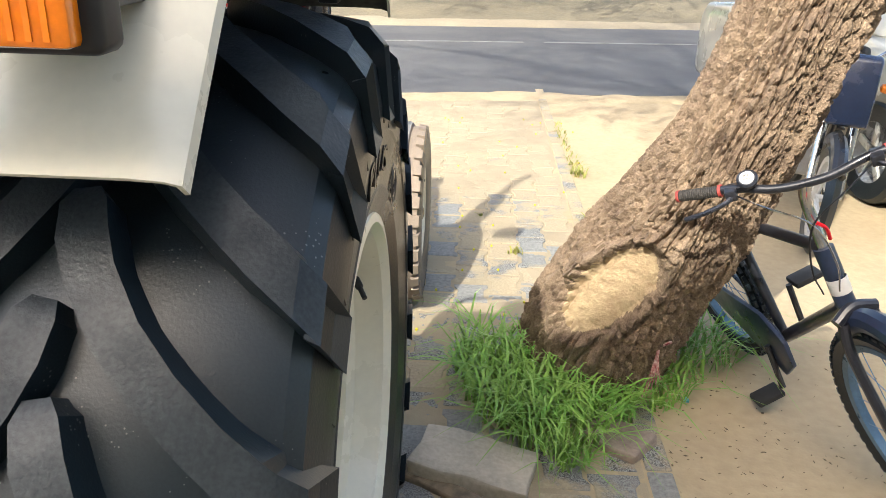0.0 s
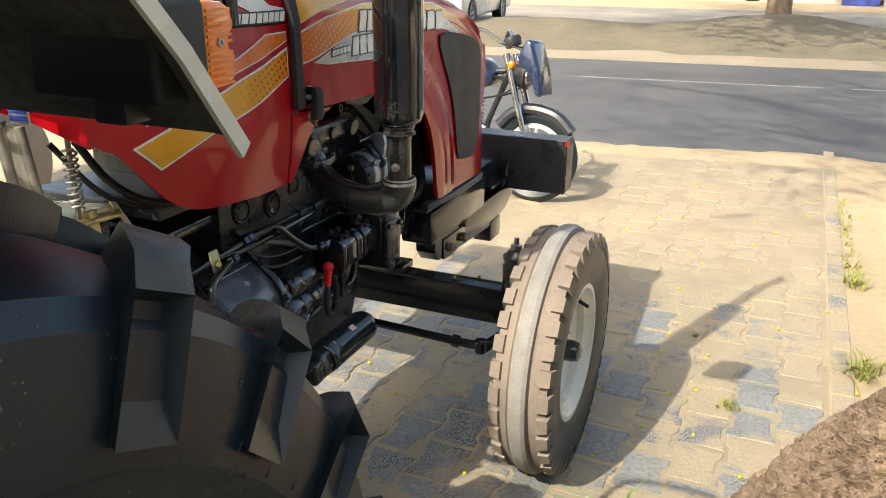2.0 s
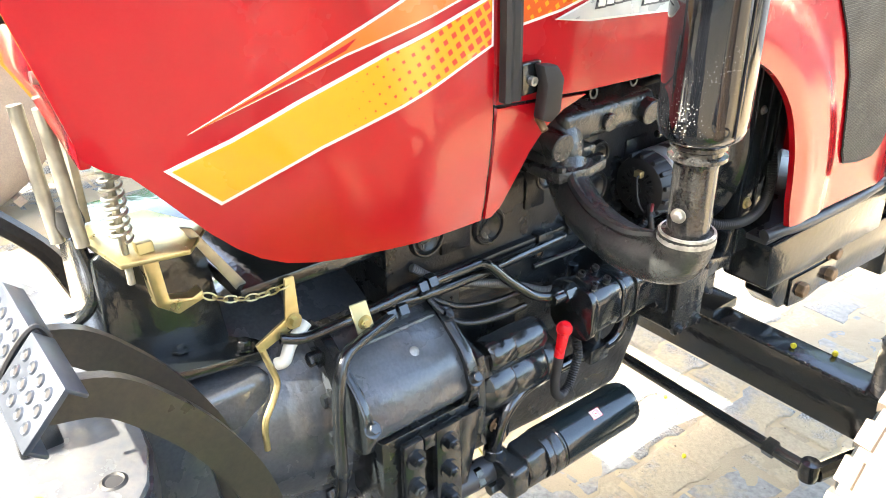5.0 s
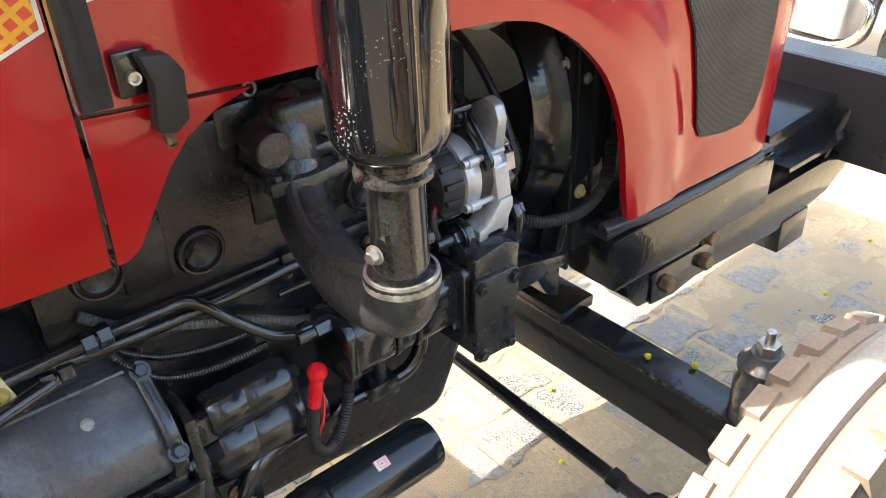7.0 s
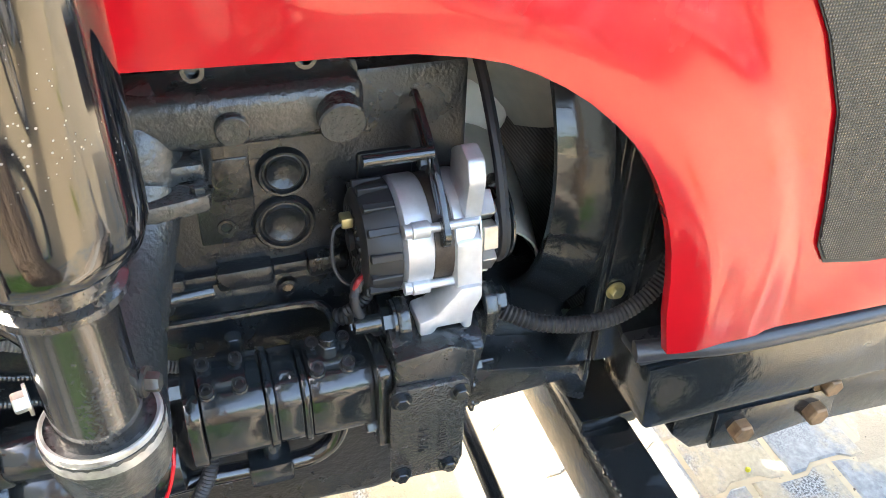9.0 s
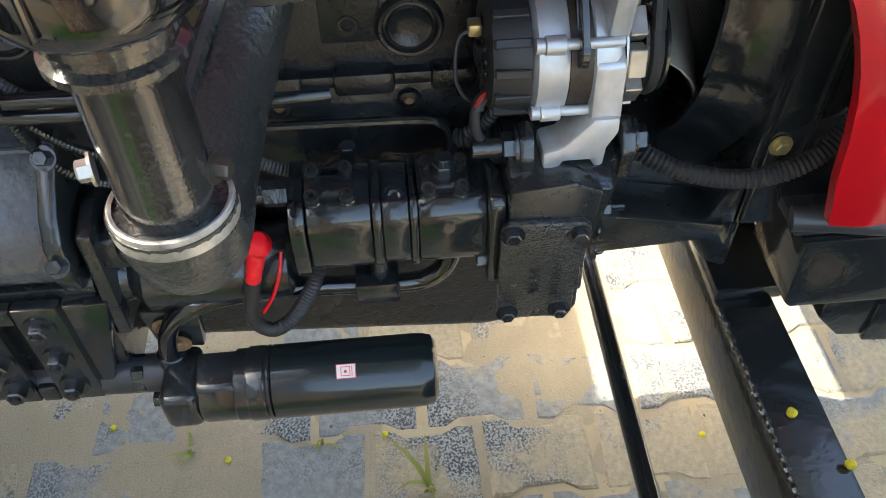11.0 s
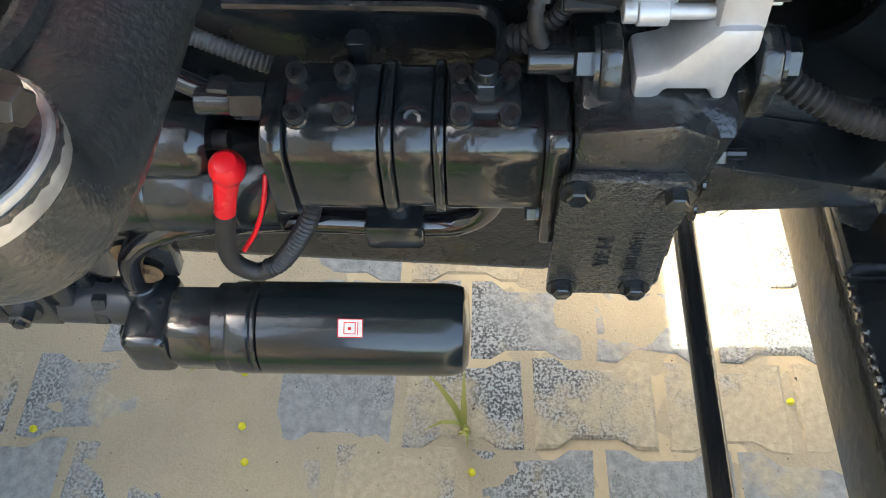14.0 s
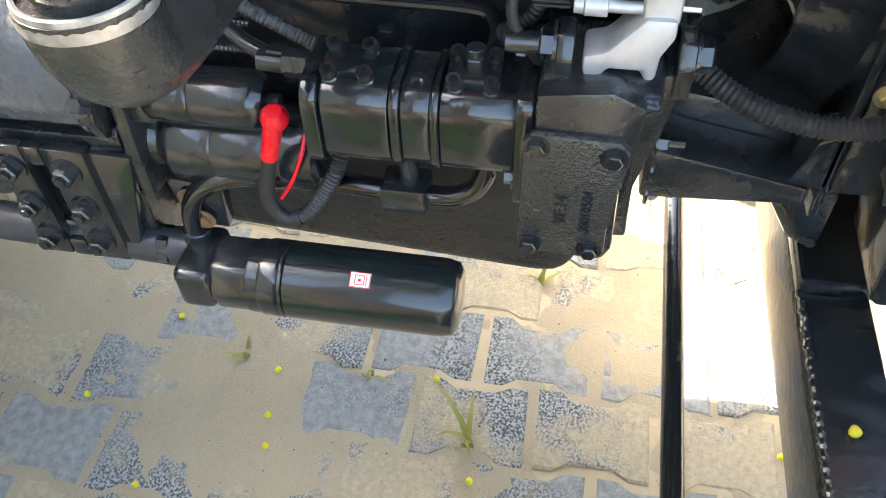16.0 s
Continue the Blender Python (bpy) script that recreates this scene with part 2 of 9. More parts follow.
def sheet(poly, xfun, thick=0.003, step=0.05, bm=None):
    """A curved panel over a (y, z) outline that stands at x = xfun(y, z), with thickness to the inside."""
    out = bmesh.new()
    out.faces.new([out.verts.new((0, y, z)) for y, z in poly])
    ys, zs = [p[0] for p in poly], [p[1] for p in poly]
    for lo, hi, no in ((min(ys), max(ys), (0, 1, 0)), (min(zs), max(zs), (0, 0, 1))):
        k = lo + step
        while k < hi - 1e-4:
            geom = list(out.verts) + list(out.edges) + list(out.faces)
            bmesh.ops.bisect_plane(out, geom=geom, plane_co=(0, k, 0) if no[1] else (0, 0, k), plane_no=no, dist=1e-6)
            k += step
    for v in out.verts:
        v.co.x = xfun(v.co.y, v.co.z)
    if thick:
        bmesh.ops.recalc_face_normals(out, faces=out.faces)
        got = bmesh.ops.extrude_face_region(out, geom=list(out.faces))
        for v in (g for g in got["geom"] if isinstance(g, bmesh.types.BMVert)):
            v.co.x -= thick
    return join(bm, out)


def hexbolt(p, d, r=0.009, h=0.008, bm=None, washer=True, stud=0.0):
    p, d = Vector(p), Vector(d).normalized()
    if washer:
        bm = lathe([(0, 0), (r * 1.5, 0), (r * 1.5, h * 0.25), (0, h * 0.25)], p, d, 16, bm)
    bm = lathe([(0, 0), (r, 0), (r, h * 0.85), (r * 0.85, h), (0, h)], p + d * h * 0.2, d, 6, bm)
    if stud:
        bm = lathe([(0, 0), (r * 0.5, 0), (r * 0.5, stud), (0, stud + 0.001)], p + d * h, d, 10, bm)
    return bm


def capbolt(p, d, r=0.007, h=0.008, bm=None):
    """A socket-head screw."""
    return lathe([(0, 0), (r, 0), (r, h), (r * 0.62, h), (r * 0.55, h * 0.45), (0, h * 0.45)], p, d, 14, bm)

# ---- ground ----
def slab(poly, z, t, material, name, label, category="ground"):
    ob = part(name, prism(poly, "z", z - t, z), material, smooth=False)
    return tagged(ob, label, category, kind="structure")


ROAD_DIR = 0.14


def rd(x, y):
    return (x, y + ROAD_DIR * x)


slab([(-400, -400), (400, -400), (400, 400), (-400, 400)], -0.007, 0.5, M["dirt"], "ground", "pale sandy bare earth with dust and scattered pebbles")
road = slab([rd(-200, 7.36), rd(200, 7.36), rd(200, 12.92), rd(-200, 12.92)], 0.0, 0.012, M["asphalt"], "road", "grey asphalt road with a thin worn white line", "road")
M["worn_white"] = mat("worn_white", (0.24, 0.24, 0.23), 0.8, var=0.5, scale=6)
for x0, x1 in ((-40, -8), (-6.5, -2.2), (-1.9, 1.1), (1.4, 5.0), (6, 40)):
    part("edge_line", prism([rd(x0, 11.12), rd(x1, 11.12), rd(x1, 11.19), rd(x0, 11.19)], "z", 0.0, 0.004), M["worn_white"], road, smooth=False)
# strip of earth beyond the road, with the dappled tree shade in its darker colour
slab([rd(-60, 12.95), rd(60, 12.95), rd(60, 18.58), rd(-60, 18.58)], -0.001, 0.01, mat("verge", (0.36, 0.30, 0.205), 0.95, var=0.3, scale=0.9, bump=0.006, bscale=22, color2=(0.24, 0.205, 0.145)), "verge", "earth verge beyond the road, its brown darkened for tree shade")
bm = bmesh.new()
strip = []
for i in range(260):
    x = -13 + 0.1 * i
    top = 7.42 + ROAD_DIR * x + 0.20 * noise.noise((x * 0.7, 1.0, 0)) + 0.12 * noise.noise((x * 2.9, 4.0, 0)) + 0.05 * noise.noise((x * 9, 7.0, 0))
    strip.append([bm.verts.new((x, y, z)) for y, z in ((7.0 + ROAD_DIR * x, -0.006), (top - 0.25, 0.012), (top - 0.08, 0.007), (top, -0.001))])
for p, q in zip(strip, strip[1:]):
    for k in range(3):
        bm.faces.new((p[k], q[k], q[k + 1], p[k + 1]))
tagged(part("sand_drift", bm, M["dirt"]), "pale sand drifted over the edge of the road", "sand", kind="structure")
slab([rd(-60, 18.6), rd(60, 18.6), rd(60, 24.5), rd(-60, 24.5)], 0.0, 0.01, mat("forecourt", (0.17, 0.165, 0.155), 0.85, var=0.35, scale=0.7, bump=0.004, bscale=20, color2=(0.34, 0.31, 0.25)), "forecourt", "worn grey forecourt beyond the road", "ground")
# low bank of earth along the far side of the road
rng = random.Random(7)
bm = bmesh.new()
nx, ny = 70, 12
grid = [[bm.verts.new((-16 + 0.46 * i, 13.9 + 0.45 * j + ROAD_DIR * (-16 + 0.46 * i), -0.01 + 0.34 * math.sin(math.pi * j / (ny - 1)) ** 1.5 * (0.35 + 0.65 * max(0, noise.noise((i * 0.13, 0, 2.0)) + 0.4)) + 0.03 * noise.noise((i * 0.5, j * 0.6, 0)) + 0.30 * math.exp(-((-16.3 + 0.46 * i) / 1.5) ** 2 - ((j - 7.6) / 2.1) ** 2))) for j in range(ny)] for i in range(nx)]
for i in range(nx - 1):
    for j in range(ny - 1):
        bm.faces.new((grid[i][j], grid[i + 1][j], grid[i + 1][j + 1], grid[i][j + 1]))
tagged(part("earth_bank", bm, mat("bank", (0.20, 0.17, 0.11), 0.95, var=0.3, scale=2, bump=0.015, bscale=14, color2=(0.13, 0.112, 0.075))), "low bank of dry earth beside the road", "bank", kind="structure")

# plain unseen wall added behind the camera, which closes the place and shades the foreground
M["render_wall"] = mat("render_wall", (0.55, 0.51, 0.43), 0.9, var=0.12, scale=0.6, bump=0.004, bscale=30)
tagged(part("wall_south", prism([(-4.6, -7.38), (13.4, -1.98), (13.5, -2.28), (-4.5, -7.68)], "z", -0.01, 8.85), M["render_wall"], smooth=False), "plain tall wall, added out of view to shade the foreground", "wall", kind="structure")

# ---- tractor ----
def print_mat(name, ground, spots, pitch, turn, y0, y1, small, large, lines=False):
    """A printed sticker: lozenges of one colour on another that grow along the bonnet."""
    m = mat(name, ground, 0.25, var=0.05, scale=4, coat=0.6)
    n, l = m.node_tree.nodes, m.node_tree.links
    tc = n.new("ShaderNodeTexCoord")
    mp = n.new("ShaderNodeMapping")
    mp.inputs["Rotation"].default_value = (radians(turn), 0, 0)
    mp.inputs["Scale"].default_value = (1 / pitch,) * 3
    l.new(tc.outputs["Object"], mp.inputs[0])
    sp = n.new("ShaderNodeSeparateXYZ")
    l.new(mp.outputs[0], sp.inputs[0])
    sides = []
    for k in (1, 2):
        pp = n.new("ShaderNodeMath")
        pp.operation = "PINGPONG"
        pp.inputs[1].default_value = 0.5
        l.new(sp.outputs[k], pp.inputs[0])
        sides.append(pp)
    mx = n.new("ShaderNodeMath")
    mx.operation = "MAXIMUM"
    l.new(sides[0].outputs[0], mx.inputs[0])
    l.new(sides[1].outputs[0], mx.inputs[1])
    wp = n.new("ShaderNodeSeparateXYZ")
    l.new(tc.outputs["Object"], wp.inputs[0])
    mr = n.new("ShaderNodeMapRange")
    mr.inputs[1].default_value, mr.inputs[2].default_value = y0, y1
    mr.inputs[3].default_value, mr.inputs[4].default_value = small, large
    l.new(wp.outputs[1], mr.inputs[0])
    lt = n.new("ShaderNodeMath")
    lt.operation = "LESS_THAN"
    l.new(mx.outputs[0], lt.inputs[0])
    l.new(mr.outputs[0], lt.inputs[1])
    mix = n.new("ShaderNodeMix")
    mix.data_type = "RGBA"
    mix.inputs[7].default_value = (*spots, 1)
    l.new(lt.outputs[0], mix.inputs[0])
    l.new(n[m["ramp"]].outputs[0], mix.inputs[6])
    l.new(mix.outputs[2], n["Principled BSDF"].inputs["Base Color"])
    return m


def weave_mat(name, pitch, c0, c1):
    """Fine wire mesh over a dark ground."""
    m = mat(name, c0, 0.5, var=0.2, scale=12)
    n, l = m.node_tree.nodes, m.node_tree.links
    tc = n.new("ShaderNodeTexCoord")
    w = []
    for axis in ("Y", "Z"):
        t = n.new("ShaderNodeTexWave")
        t.bands_direction = axis
        t.inputs["Scale"].default_value = 0.314 / pitch
        l.new(tc.outputs["Object"], t.inputs[0])
        w.append(t)
    mx = n.new("ShaderNodeMath")
    mx.operation = "MULTIPLY"
    l.new(w[0].outputs["Fac"], mx.inputs[0])
    l.new(w[1].outputs["Fac"], mx.inputs[1])
    mix = n.new("ShaderNodeMix")
    mix.data_type = "RGBA"
    mix.inputs[7].default_value = (*c1, 1)
    l.new(mx.outputs[0], mix.inputs[0])
    l.new(n[m["ramp"]].outputs[0], mix.inputs[6])
    l.new(mix.outputs[2], n["Principled BSDF"].inputs["Base Color"])
    bp = n.new("ShaderNodeBump")
    bp.inputs["Distance"].default_value = 0.001
    l.new(mx.outputs[0], bp.inputs["Height"])
    l.new(bp.outputs[0], n["Principled BSDF"].inputs["Normal"])
    return m


M["stripe"] = print_mat("stripe", (0.72, 0.32, 0.006), (0.62, 0.04, 0.012), 0.0135, 62, 1.80, 2.05, -0.05, 0.36)
M["stripe_front"] = print_mat("stripe_front", (0.66, 0.10, 0.012), (0.74, 0.36, 0.01), 0.0135, 62, 2.05, 2.4, 0.14, 0.5)
M["yellow_print"] = print_mat("yellow_print", (0.70, 0.36, 0.012), (0.62, 0.14, 0.012), 0.008, 45, 2.05, 2.42, 0.0, 0.36)
M["orange_print"] = mat("orange_print", (0.72, 0.16, 0.02), 0.25, var=0.05, coat=0.6)
M["white_print"] = mat("white_print", (0.78, 0.76, 0.70), 0.3, var=0.05, coat=0.5)
M["silver_print"] = mat("silver_print", (0.50, 0.52, 0.51), 0.3, metal=0.3, var=0.1, coat=0.5)
M["mesh"] = weave_mat("mesh", 0.0034, (0.022, 0.02, 0.014), (0.12, 0.105, 0.075))
M["core"] = weave_mat("core", 0.006, (0.012, 0.012, 0.012), (0.07, 0.07, 0.065))

tractor = thing("tractor", "red farm tractor with black engine, cream wheels and tall black exhaust", "tractor", (-0.52, 1.9, 0))
CX = -0.52


def tp(name, bm, material, label="", parent=None, smooth=True, angle=35):
    """A part of the tractor, built in world places."""
    ob = part(name, bm, material, None, label, smooth, angle)
    if parent is None:
        return put(ob, tractor)
    ob.parent = parent
    return ob


def words(body, size, depth=0.0015, slant=0.0):
    """The mesh of a word in the built-in font, flat in x and y."""
    cu = bpy.data.curves.new("word", "FONT")
    cu.body, cu.size, cu.extrude, cu.shear = body, size, depth, slant
    cu.align_x, cu.align_y = "CENTER", "CENTER"
    ob = bpy.data.objects.new("word", cu)
    scene.collection.objects.link(ob)
    bpy.context.view_layer.update()
    me = bpy.data.meshes.new_from_object(ob.evaluated_get(bpy.context.evaluated_depsgraph_get()))
    bpy.data.objects.remove(ob)
    bm = bmesh.new()
    bm.from_mesh(me)
    bpy.data.meshes.remove(me)
    return bm


# rear wheels
def rear_tyre():
    return lathe([(0.375, -0.165), (0.40, -0.205), (0.50, -0.235), (0.58, -0.248), (0.645, -0.235), (0.67, -0.20), (0.69, -0.13), (0.697, -0.045), (0.693, 0.04), (0.68, 0.12),
                  (0.662, 0.165), (0.64, 0.184), (0.58, 0.195), (0.535, 0.196), (0.53, 0.193), (0.44, 0.184), (0.435, 0.186), (0.40, 0.174), (0.375, 0.165), (0.36, 0.15), (0.36, -0.15), (0.375, -0.165)], (0, 0, 0), (1, 0, 0), 108)


# middle line of a bar: place across the tread and degrees round it
BAR = [(-0.062, 36.8), (-0.058, 38.4), (-0.048, 41.6), (-0.030, 45.0), (0.008, 49.9), (0.052, 54.0), (0.10, 57.7), (0.14, 60.4), (0.170, 62.4), (0.197, 64.0)]


def lug(bm, side, turn):
    """One bar of the tread, from past the middle out over the shoulder, with a pocket in its outer end."""
    line = []
    for x, d in BAR:
        if side < 0:
            x = max(-0.136 - x, -0.25)
        line.append(Vector((x, radians(d + turn) * 0.74)))
    rings = []
    last = len(line) - 1
    for i, c in enumerate(line):
        d = (line[min(i + 1, last)] - line[max(i - 1, 0)]).normalized()
        nrm = Vector((-d.y, d.x))
        half = (0.014, 0.024, 0.027, 0.026, 0.0255, 0.0255, 0.026, 0.028, 0.031, 0.033)[i]
        top = 0.737 - 0.034 * ((c.x + 0.025) / 0.2) ** 2 - (0.010, 0.002, 0, 0, 0, 0, 0, 0.0, 0.005, 0.022)[i]
        base = top - 0.062 if i < last else 0.555
        flare = 1.5 if i < last - 1 else 1.22
        ring = []
        for off, rad in ((-half * flare, base), (-half, top), (half, top), (half * flare, base)):
            if i >= last - 1:
                q = Vector((c.x, c.y + off * 1.15))
            else:
                q = c + nrm * off
            xx = min(q.x, 0.197) + (side * 0.012 if i == last and rad == base else 0.0)
            a = q.y / 0.74
            ring.append(bm.verts.new((xx, -math.sin(a) * rad, math.cos(a) * rad)))
        rings.append(ring)
    for p, q in zip(rings, rings[1:]):
        for k in range(3):
            fc = bm.faces.new((p[k], p[k + 1], q[k + 1], q[k]))
            fc.material_index = 1 if k == 1 else 0
        bm.faces.new((p[3], p[0], q[0], q[3]))
    bm.faces.new(rings[0])
    end = bm.faces.new(rings[-1])
    bm.normal_update()
    bmesh.ops.inset_region(bm, faces=[end], thickness=0.015, depth=0.0)
    for v in end.verts:
        v.co.x -= side * 0.022


M["rubber_top"] = mat("rubber_top", (0.010, 0.0155, 0.0205), 0.40, var=0.3, scale=13, bump=0.0008, bscale=190, color2=(0.040, 0.048, 0.053), rvar=0.12, spec=0.35)


def wheel_rear(x, flip):
    w = tp("rear_wheel", lathe([(0.372, 0.16), (0.388, 0.163), (0.391, 0.168), (0.388, 0.174), (0.372, 0.176), (0.355, 0.160), (0.347, 0.12), (0.338, 0.10), (0.312, 0.085), (0.308, 0.04), (0.312, -0.085), (0.345, -0.10), (0.35, -0.15), (0.365, -0.172), (0.385, -0.172), (0.385, -0.165), (0.372, -0.16)], (0, 0, 0), (1, 0, 0), 96),
           M["cream"], "cream painted steel rim with a wide lugged tyre")
    w.matrix_basis = Matrix.Translation((x, 0.745, 0.692)) @ pose(0, 0, 0, 0, 0, flip)
    bm = rear_tyre()
    for k in range(20):
        lug(bm, 1, k * 18)
        lug(bm, -1, (k + 0.56) * 18)
    # the foot of the tyre is pressed flat by the load
    for v in bm.verts:
        v.co.z = max(v.co.z, -0.692)
    ty = part("tyre", bm, M["rubber"], w, "black rubber tyre with deep slanted lugs", angle=24)
    ty.data.materials.append(M["rubber_top"])
    part("disc", lathe([(0, 0.06), (0.10, 0.06), (0.14, 0.02), (0.22, 0.0), (0.27, 0.03), (0.312, 0.03), (0.312, 0.018), (0.27, 0.018), (0.22, -0.012), (0.14, 0.008), (0.10, 0.045), (0, 0.045)], (0, 0, 0), (1, 0, 0), 48), M["cream"], w)
    a = radians(62)
    r = Vector((0, math.sin(a), math.cos(a)))
    v0 = Vector((0.108, 0, 0)) + r * 0.338
    bm = cyl(v0, v0 + Vector((0.012, 0, 0)) - r * 0.022, 0.0085, seg=14)
    bm = cyl(v0 + Vector((0.010, 0, 0)) - r * 0.018, v0 + Vector((0.026, 0, -0.004)) - r * 0.046, 0.0055, seg=12, bm=bm)
    part("valve", bm, M["black_rubber"], w)
    return w


rear = wheel_rear(0.165, 0)
wheel_rear(-1.205, 180)
M["letter_rubber"] = mat("letter_rubber", (0.004, 0.004, 0.005), 0.4, var=0.2)
# raised lettering on the sidewall
for ch, deg in (("P", -7.5), ("L", -0.8), ("U", 6.0), ("S", 13.2)):
    bm = words(ch, 0.064, 0.0035, 0.25)
    for v in bm.verts:
        v.co = Vector((v.co.z, v.co.x * 1.4 + 0.006 * (1 if v.co.x > 0 else -1), v.co.y))
    a = radians(deg)
    for v in bm.verts:
        r = 0.484 + v.co.z
        th = a + v.co.y / 0.484
        v.co = Vector((0.1885 + v.co.x + (0.001 if r > 0.5 else 0), math.sin(th) * r, math.cos(th) * r))
    part("letter", bm, M["letter_rubber"], rear, smooth=False)
a = radians(37.5)
c = Vector((0.1885, math.sin(a) * 0.478, math.cos(a) * 0.478))
bm = lathe([(0.036, 0), (0.042, 0.002), (0.046, 0)], c, (1, 0, 0), 28)
bm = lathe([(0.020, 0), (0.024, 0.002), (0.028, 0)], c, (1, 0, 0), 24, bm)
part("emblem", bm, M["black_rubber"], rear)
bm = bmesh.new()
for k in range(46):
    # thin moulding vents across the sidewall
    a = k * math.tau / 46 + 0.03 * math.sin(k * 5.3)
    r0 = 0.545 + 0.01 * math.sin(k * 2.7)
    q0 = Vector((0.1965, math.sin(a) * r0, math.cos(a) * r0))
    q1 = Vector((0.186, math.sin(a + 0.03) * (r0 + 0.07), math.cos(a + 0.03) * (r0 + 0.07)))
    bm = tube([q0, q1], 0.0012, 5, smooth=False, bm=bm)
part("mould_lines", bm, M["black_rubber"], rear)["kind"] = "stuff"


# front wheels
M["rib_worn"] = mat("rib_worn", (0.36, 0.35, 0.32), 0.75, var=0.3, scale=12, bump=0.0005, bscale=180, color2=(0.24, 0.225, 0.20))


def wheel_front(x, flip):
    w = tp("front_wheel", lathe([(0.210, 0.066), (0.222, 0.068), (0.226, 0.073), (0.222, 0.078), (0.208, 0.078), (0.196, 0.062), (0.176, 0.05), (0.168, 0.028), (0.14, 0.012), (0.105, 0.002), (0.10, -0.006), (0.0, -0.006), (0, -0.014), (0.165, -0.03), (0.195, -0.06), (0.222, -0.076), (0.21, -0.066)], (0, 0, 0), (1, 0, 0), 72),
           M["cream"], "cream steel rim with a dusty ribbed tyre")
    w.matrix_basis = Matrix.Translation((x, 2.82, 0.378)) @ pose(0, 0, 0, 0, 0, flip) @ Matrix.Scale(0.965, 4)
    half = [(0.4020, 0.0), (0.4020, 0.0136), (0.3960, 0.0249), (0.3800, 0.0275), (0.3800, 0.0320), (0.3835, 0.0350), (0.3815, 0.0580), (0.3720, 0.0800), (0.3426, 0.0927), (0.2984, 0.0972), (0.2353, 0.0836), (0.2050, 0.0701), (0.2000, 0.0565)]
    bm = lathe([(q, -x) for q, x in half[::-1]] + half[1:] + [(0.2000, -0.0565)], (0, 0, 0), (1, 0, 0), 96)
    for f in bm.faces:
        c = f.calc_center_median()
        f.material_index = 1 if math.hypot(c.y, c.z) < 0.37 else 2 if abs(c.x) < 0.0249 else 0
    ty = part("tyre", bm, M["rubber_dusty"], w, "dusty black tyre with a worn rib and shoulder blocks", angle=26)
    ty.data.materials.append(M["rubber"])
    ty.data.materials.append(M["rib_worn"])
    for side in (1, -1):
        bm = bmesh.new()
        ring = [bm.verts.new((side * xx, math.sin(da) * rr, math.cos(da) * rr)) for da, rr, xx in ((-0.070, 0.372, 0.054), (-0.064, 0.3925, 0.057), (0.064, 0.3925, 0.057), (0.070, 0.372, 0.054), (-0.066, 0.343, 0.0950), (-0.058, 0.386, 0.0885), (0.058, 0.386, 0.0885), (0.066, 0.343, 0.0950))]
        for q, mi in (((1, 2, 6, 5), 0), ((4, 5, 6, 7), 1), ((0, 1, 5, 4), 0), ((2, 3, 7, 6), 0), ((0, 3, 2, 1), 0), ((0, 4, 7, 3), 1)):
            bm.faces.new([ring[i] for i in q]).material_index = mi
        bmesh.ops.recalc_face_normals(bm, faces=bm.faces)
        first = part("tread_block", bm, M["rubber_dusty"], w, smooth=False)
        first.data.materials.append(M["rubber"])
        for k in range(1, 33):
            ob = new("tread_block", first.data)
            ob.parent = w
            ob.matrix_basis = Matrix.Rotation(-(k + 0.06 * math.sin(k * 4.7)) * math.tau / 33, 4, "X")
    part("hub", lathe([(0, 0.085), (0.018, 0.085), (0.03, 0.078), (0.035, 0.06), (0.036, 0.02), (0.07, 0.016), (0.075, 0.006), (0.075, -0.006), (0, -0.006)], (0, 0, 0), (1, 0, 0), 32), M["black_paint"], w)
    for k in range(6):
        a = k * math.tau / 6 + 0.3
        part("wheel_nut", hexbolt((0.002, math.sin(a) * 0.09, math.cos(a) * 0.09), (1, 0, 0), 0.011, 0.014, stud=0.008), M["rust"], w)
    a = radians(35)
    v0 = Vector((0.045, math.sin(a) * 0.165, math.cos(a) * 0.165))
    part("valve", cyl(v0, v0 + Vector((0.035, -0.01, -0.012)), 0.006, seg=12), M["black_rubber"], w)
    return w


wheel_front(0.216, 0)
wheel_front(-1.245, 180)


# bonnet
def top_z(y):
    pts = ((1.3, 1.51), (2.0, 1.505), (2.4, 1.475), (2.68, 1.45), (3.05, 1.385), (3.28, 1.28), (3.4, 1.2))
    for (a, p), (b, q) in zip(pts, pts[1:]):
        if y <= b:
            return p + (q - p) * (y - a) / (b - a)
    return 1.2


def side_x(y, z):
    x = -0.186
    if y < 1.95:
        x -= 0.34 * (1.95 - y) ** 1.25
    if y > 3.16:
        x -= 2.2 * (y - 3.16) ** 2
    over = z - (top_z(y) - 0.10)
    if over > 0:
        x -= 0.9 * over ** 1.6
    if z < 1.2 and y < 2.2:
        x -= 0.25 * (1.2 - z) ** 1.3
    # soft raised edge round the engine opening and the step ahead of it
    d = math.hypot((y - 2.43) / 0.36, (z - 0.86) / 0.345)
    if y > 2.4 and d < 1.5:
        x += 0.006 * math.exp(-((d - 1.12) / 0.10) ** 2)
    # the wing round the opening stands proud and ends in a soft step
    if y > 2.2:
        d = math.hypot((y - 2.43) / 0.505 if y > 2.43 else 0.0, max(0.0, z - 0.86) / 0.462)
        u = min(1.0, max(0.0, (1.03 - d) / 0.075))
        v = min(1.0, (y - 2.2) / 0.23)
        x += 0.009 * u * u * (3 - 2 * u) * v * v * (3 - 2 * v)
    return x


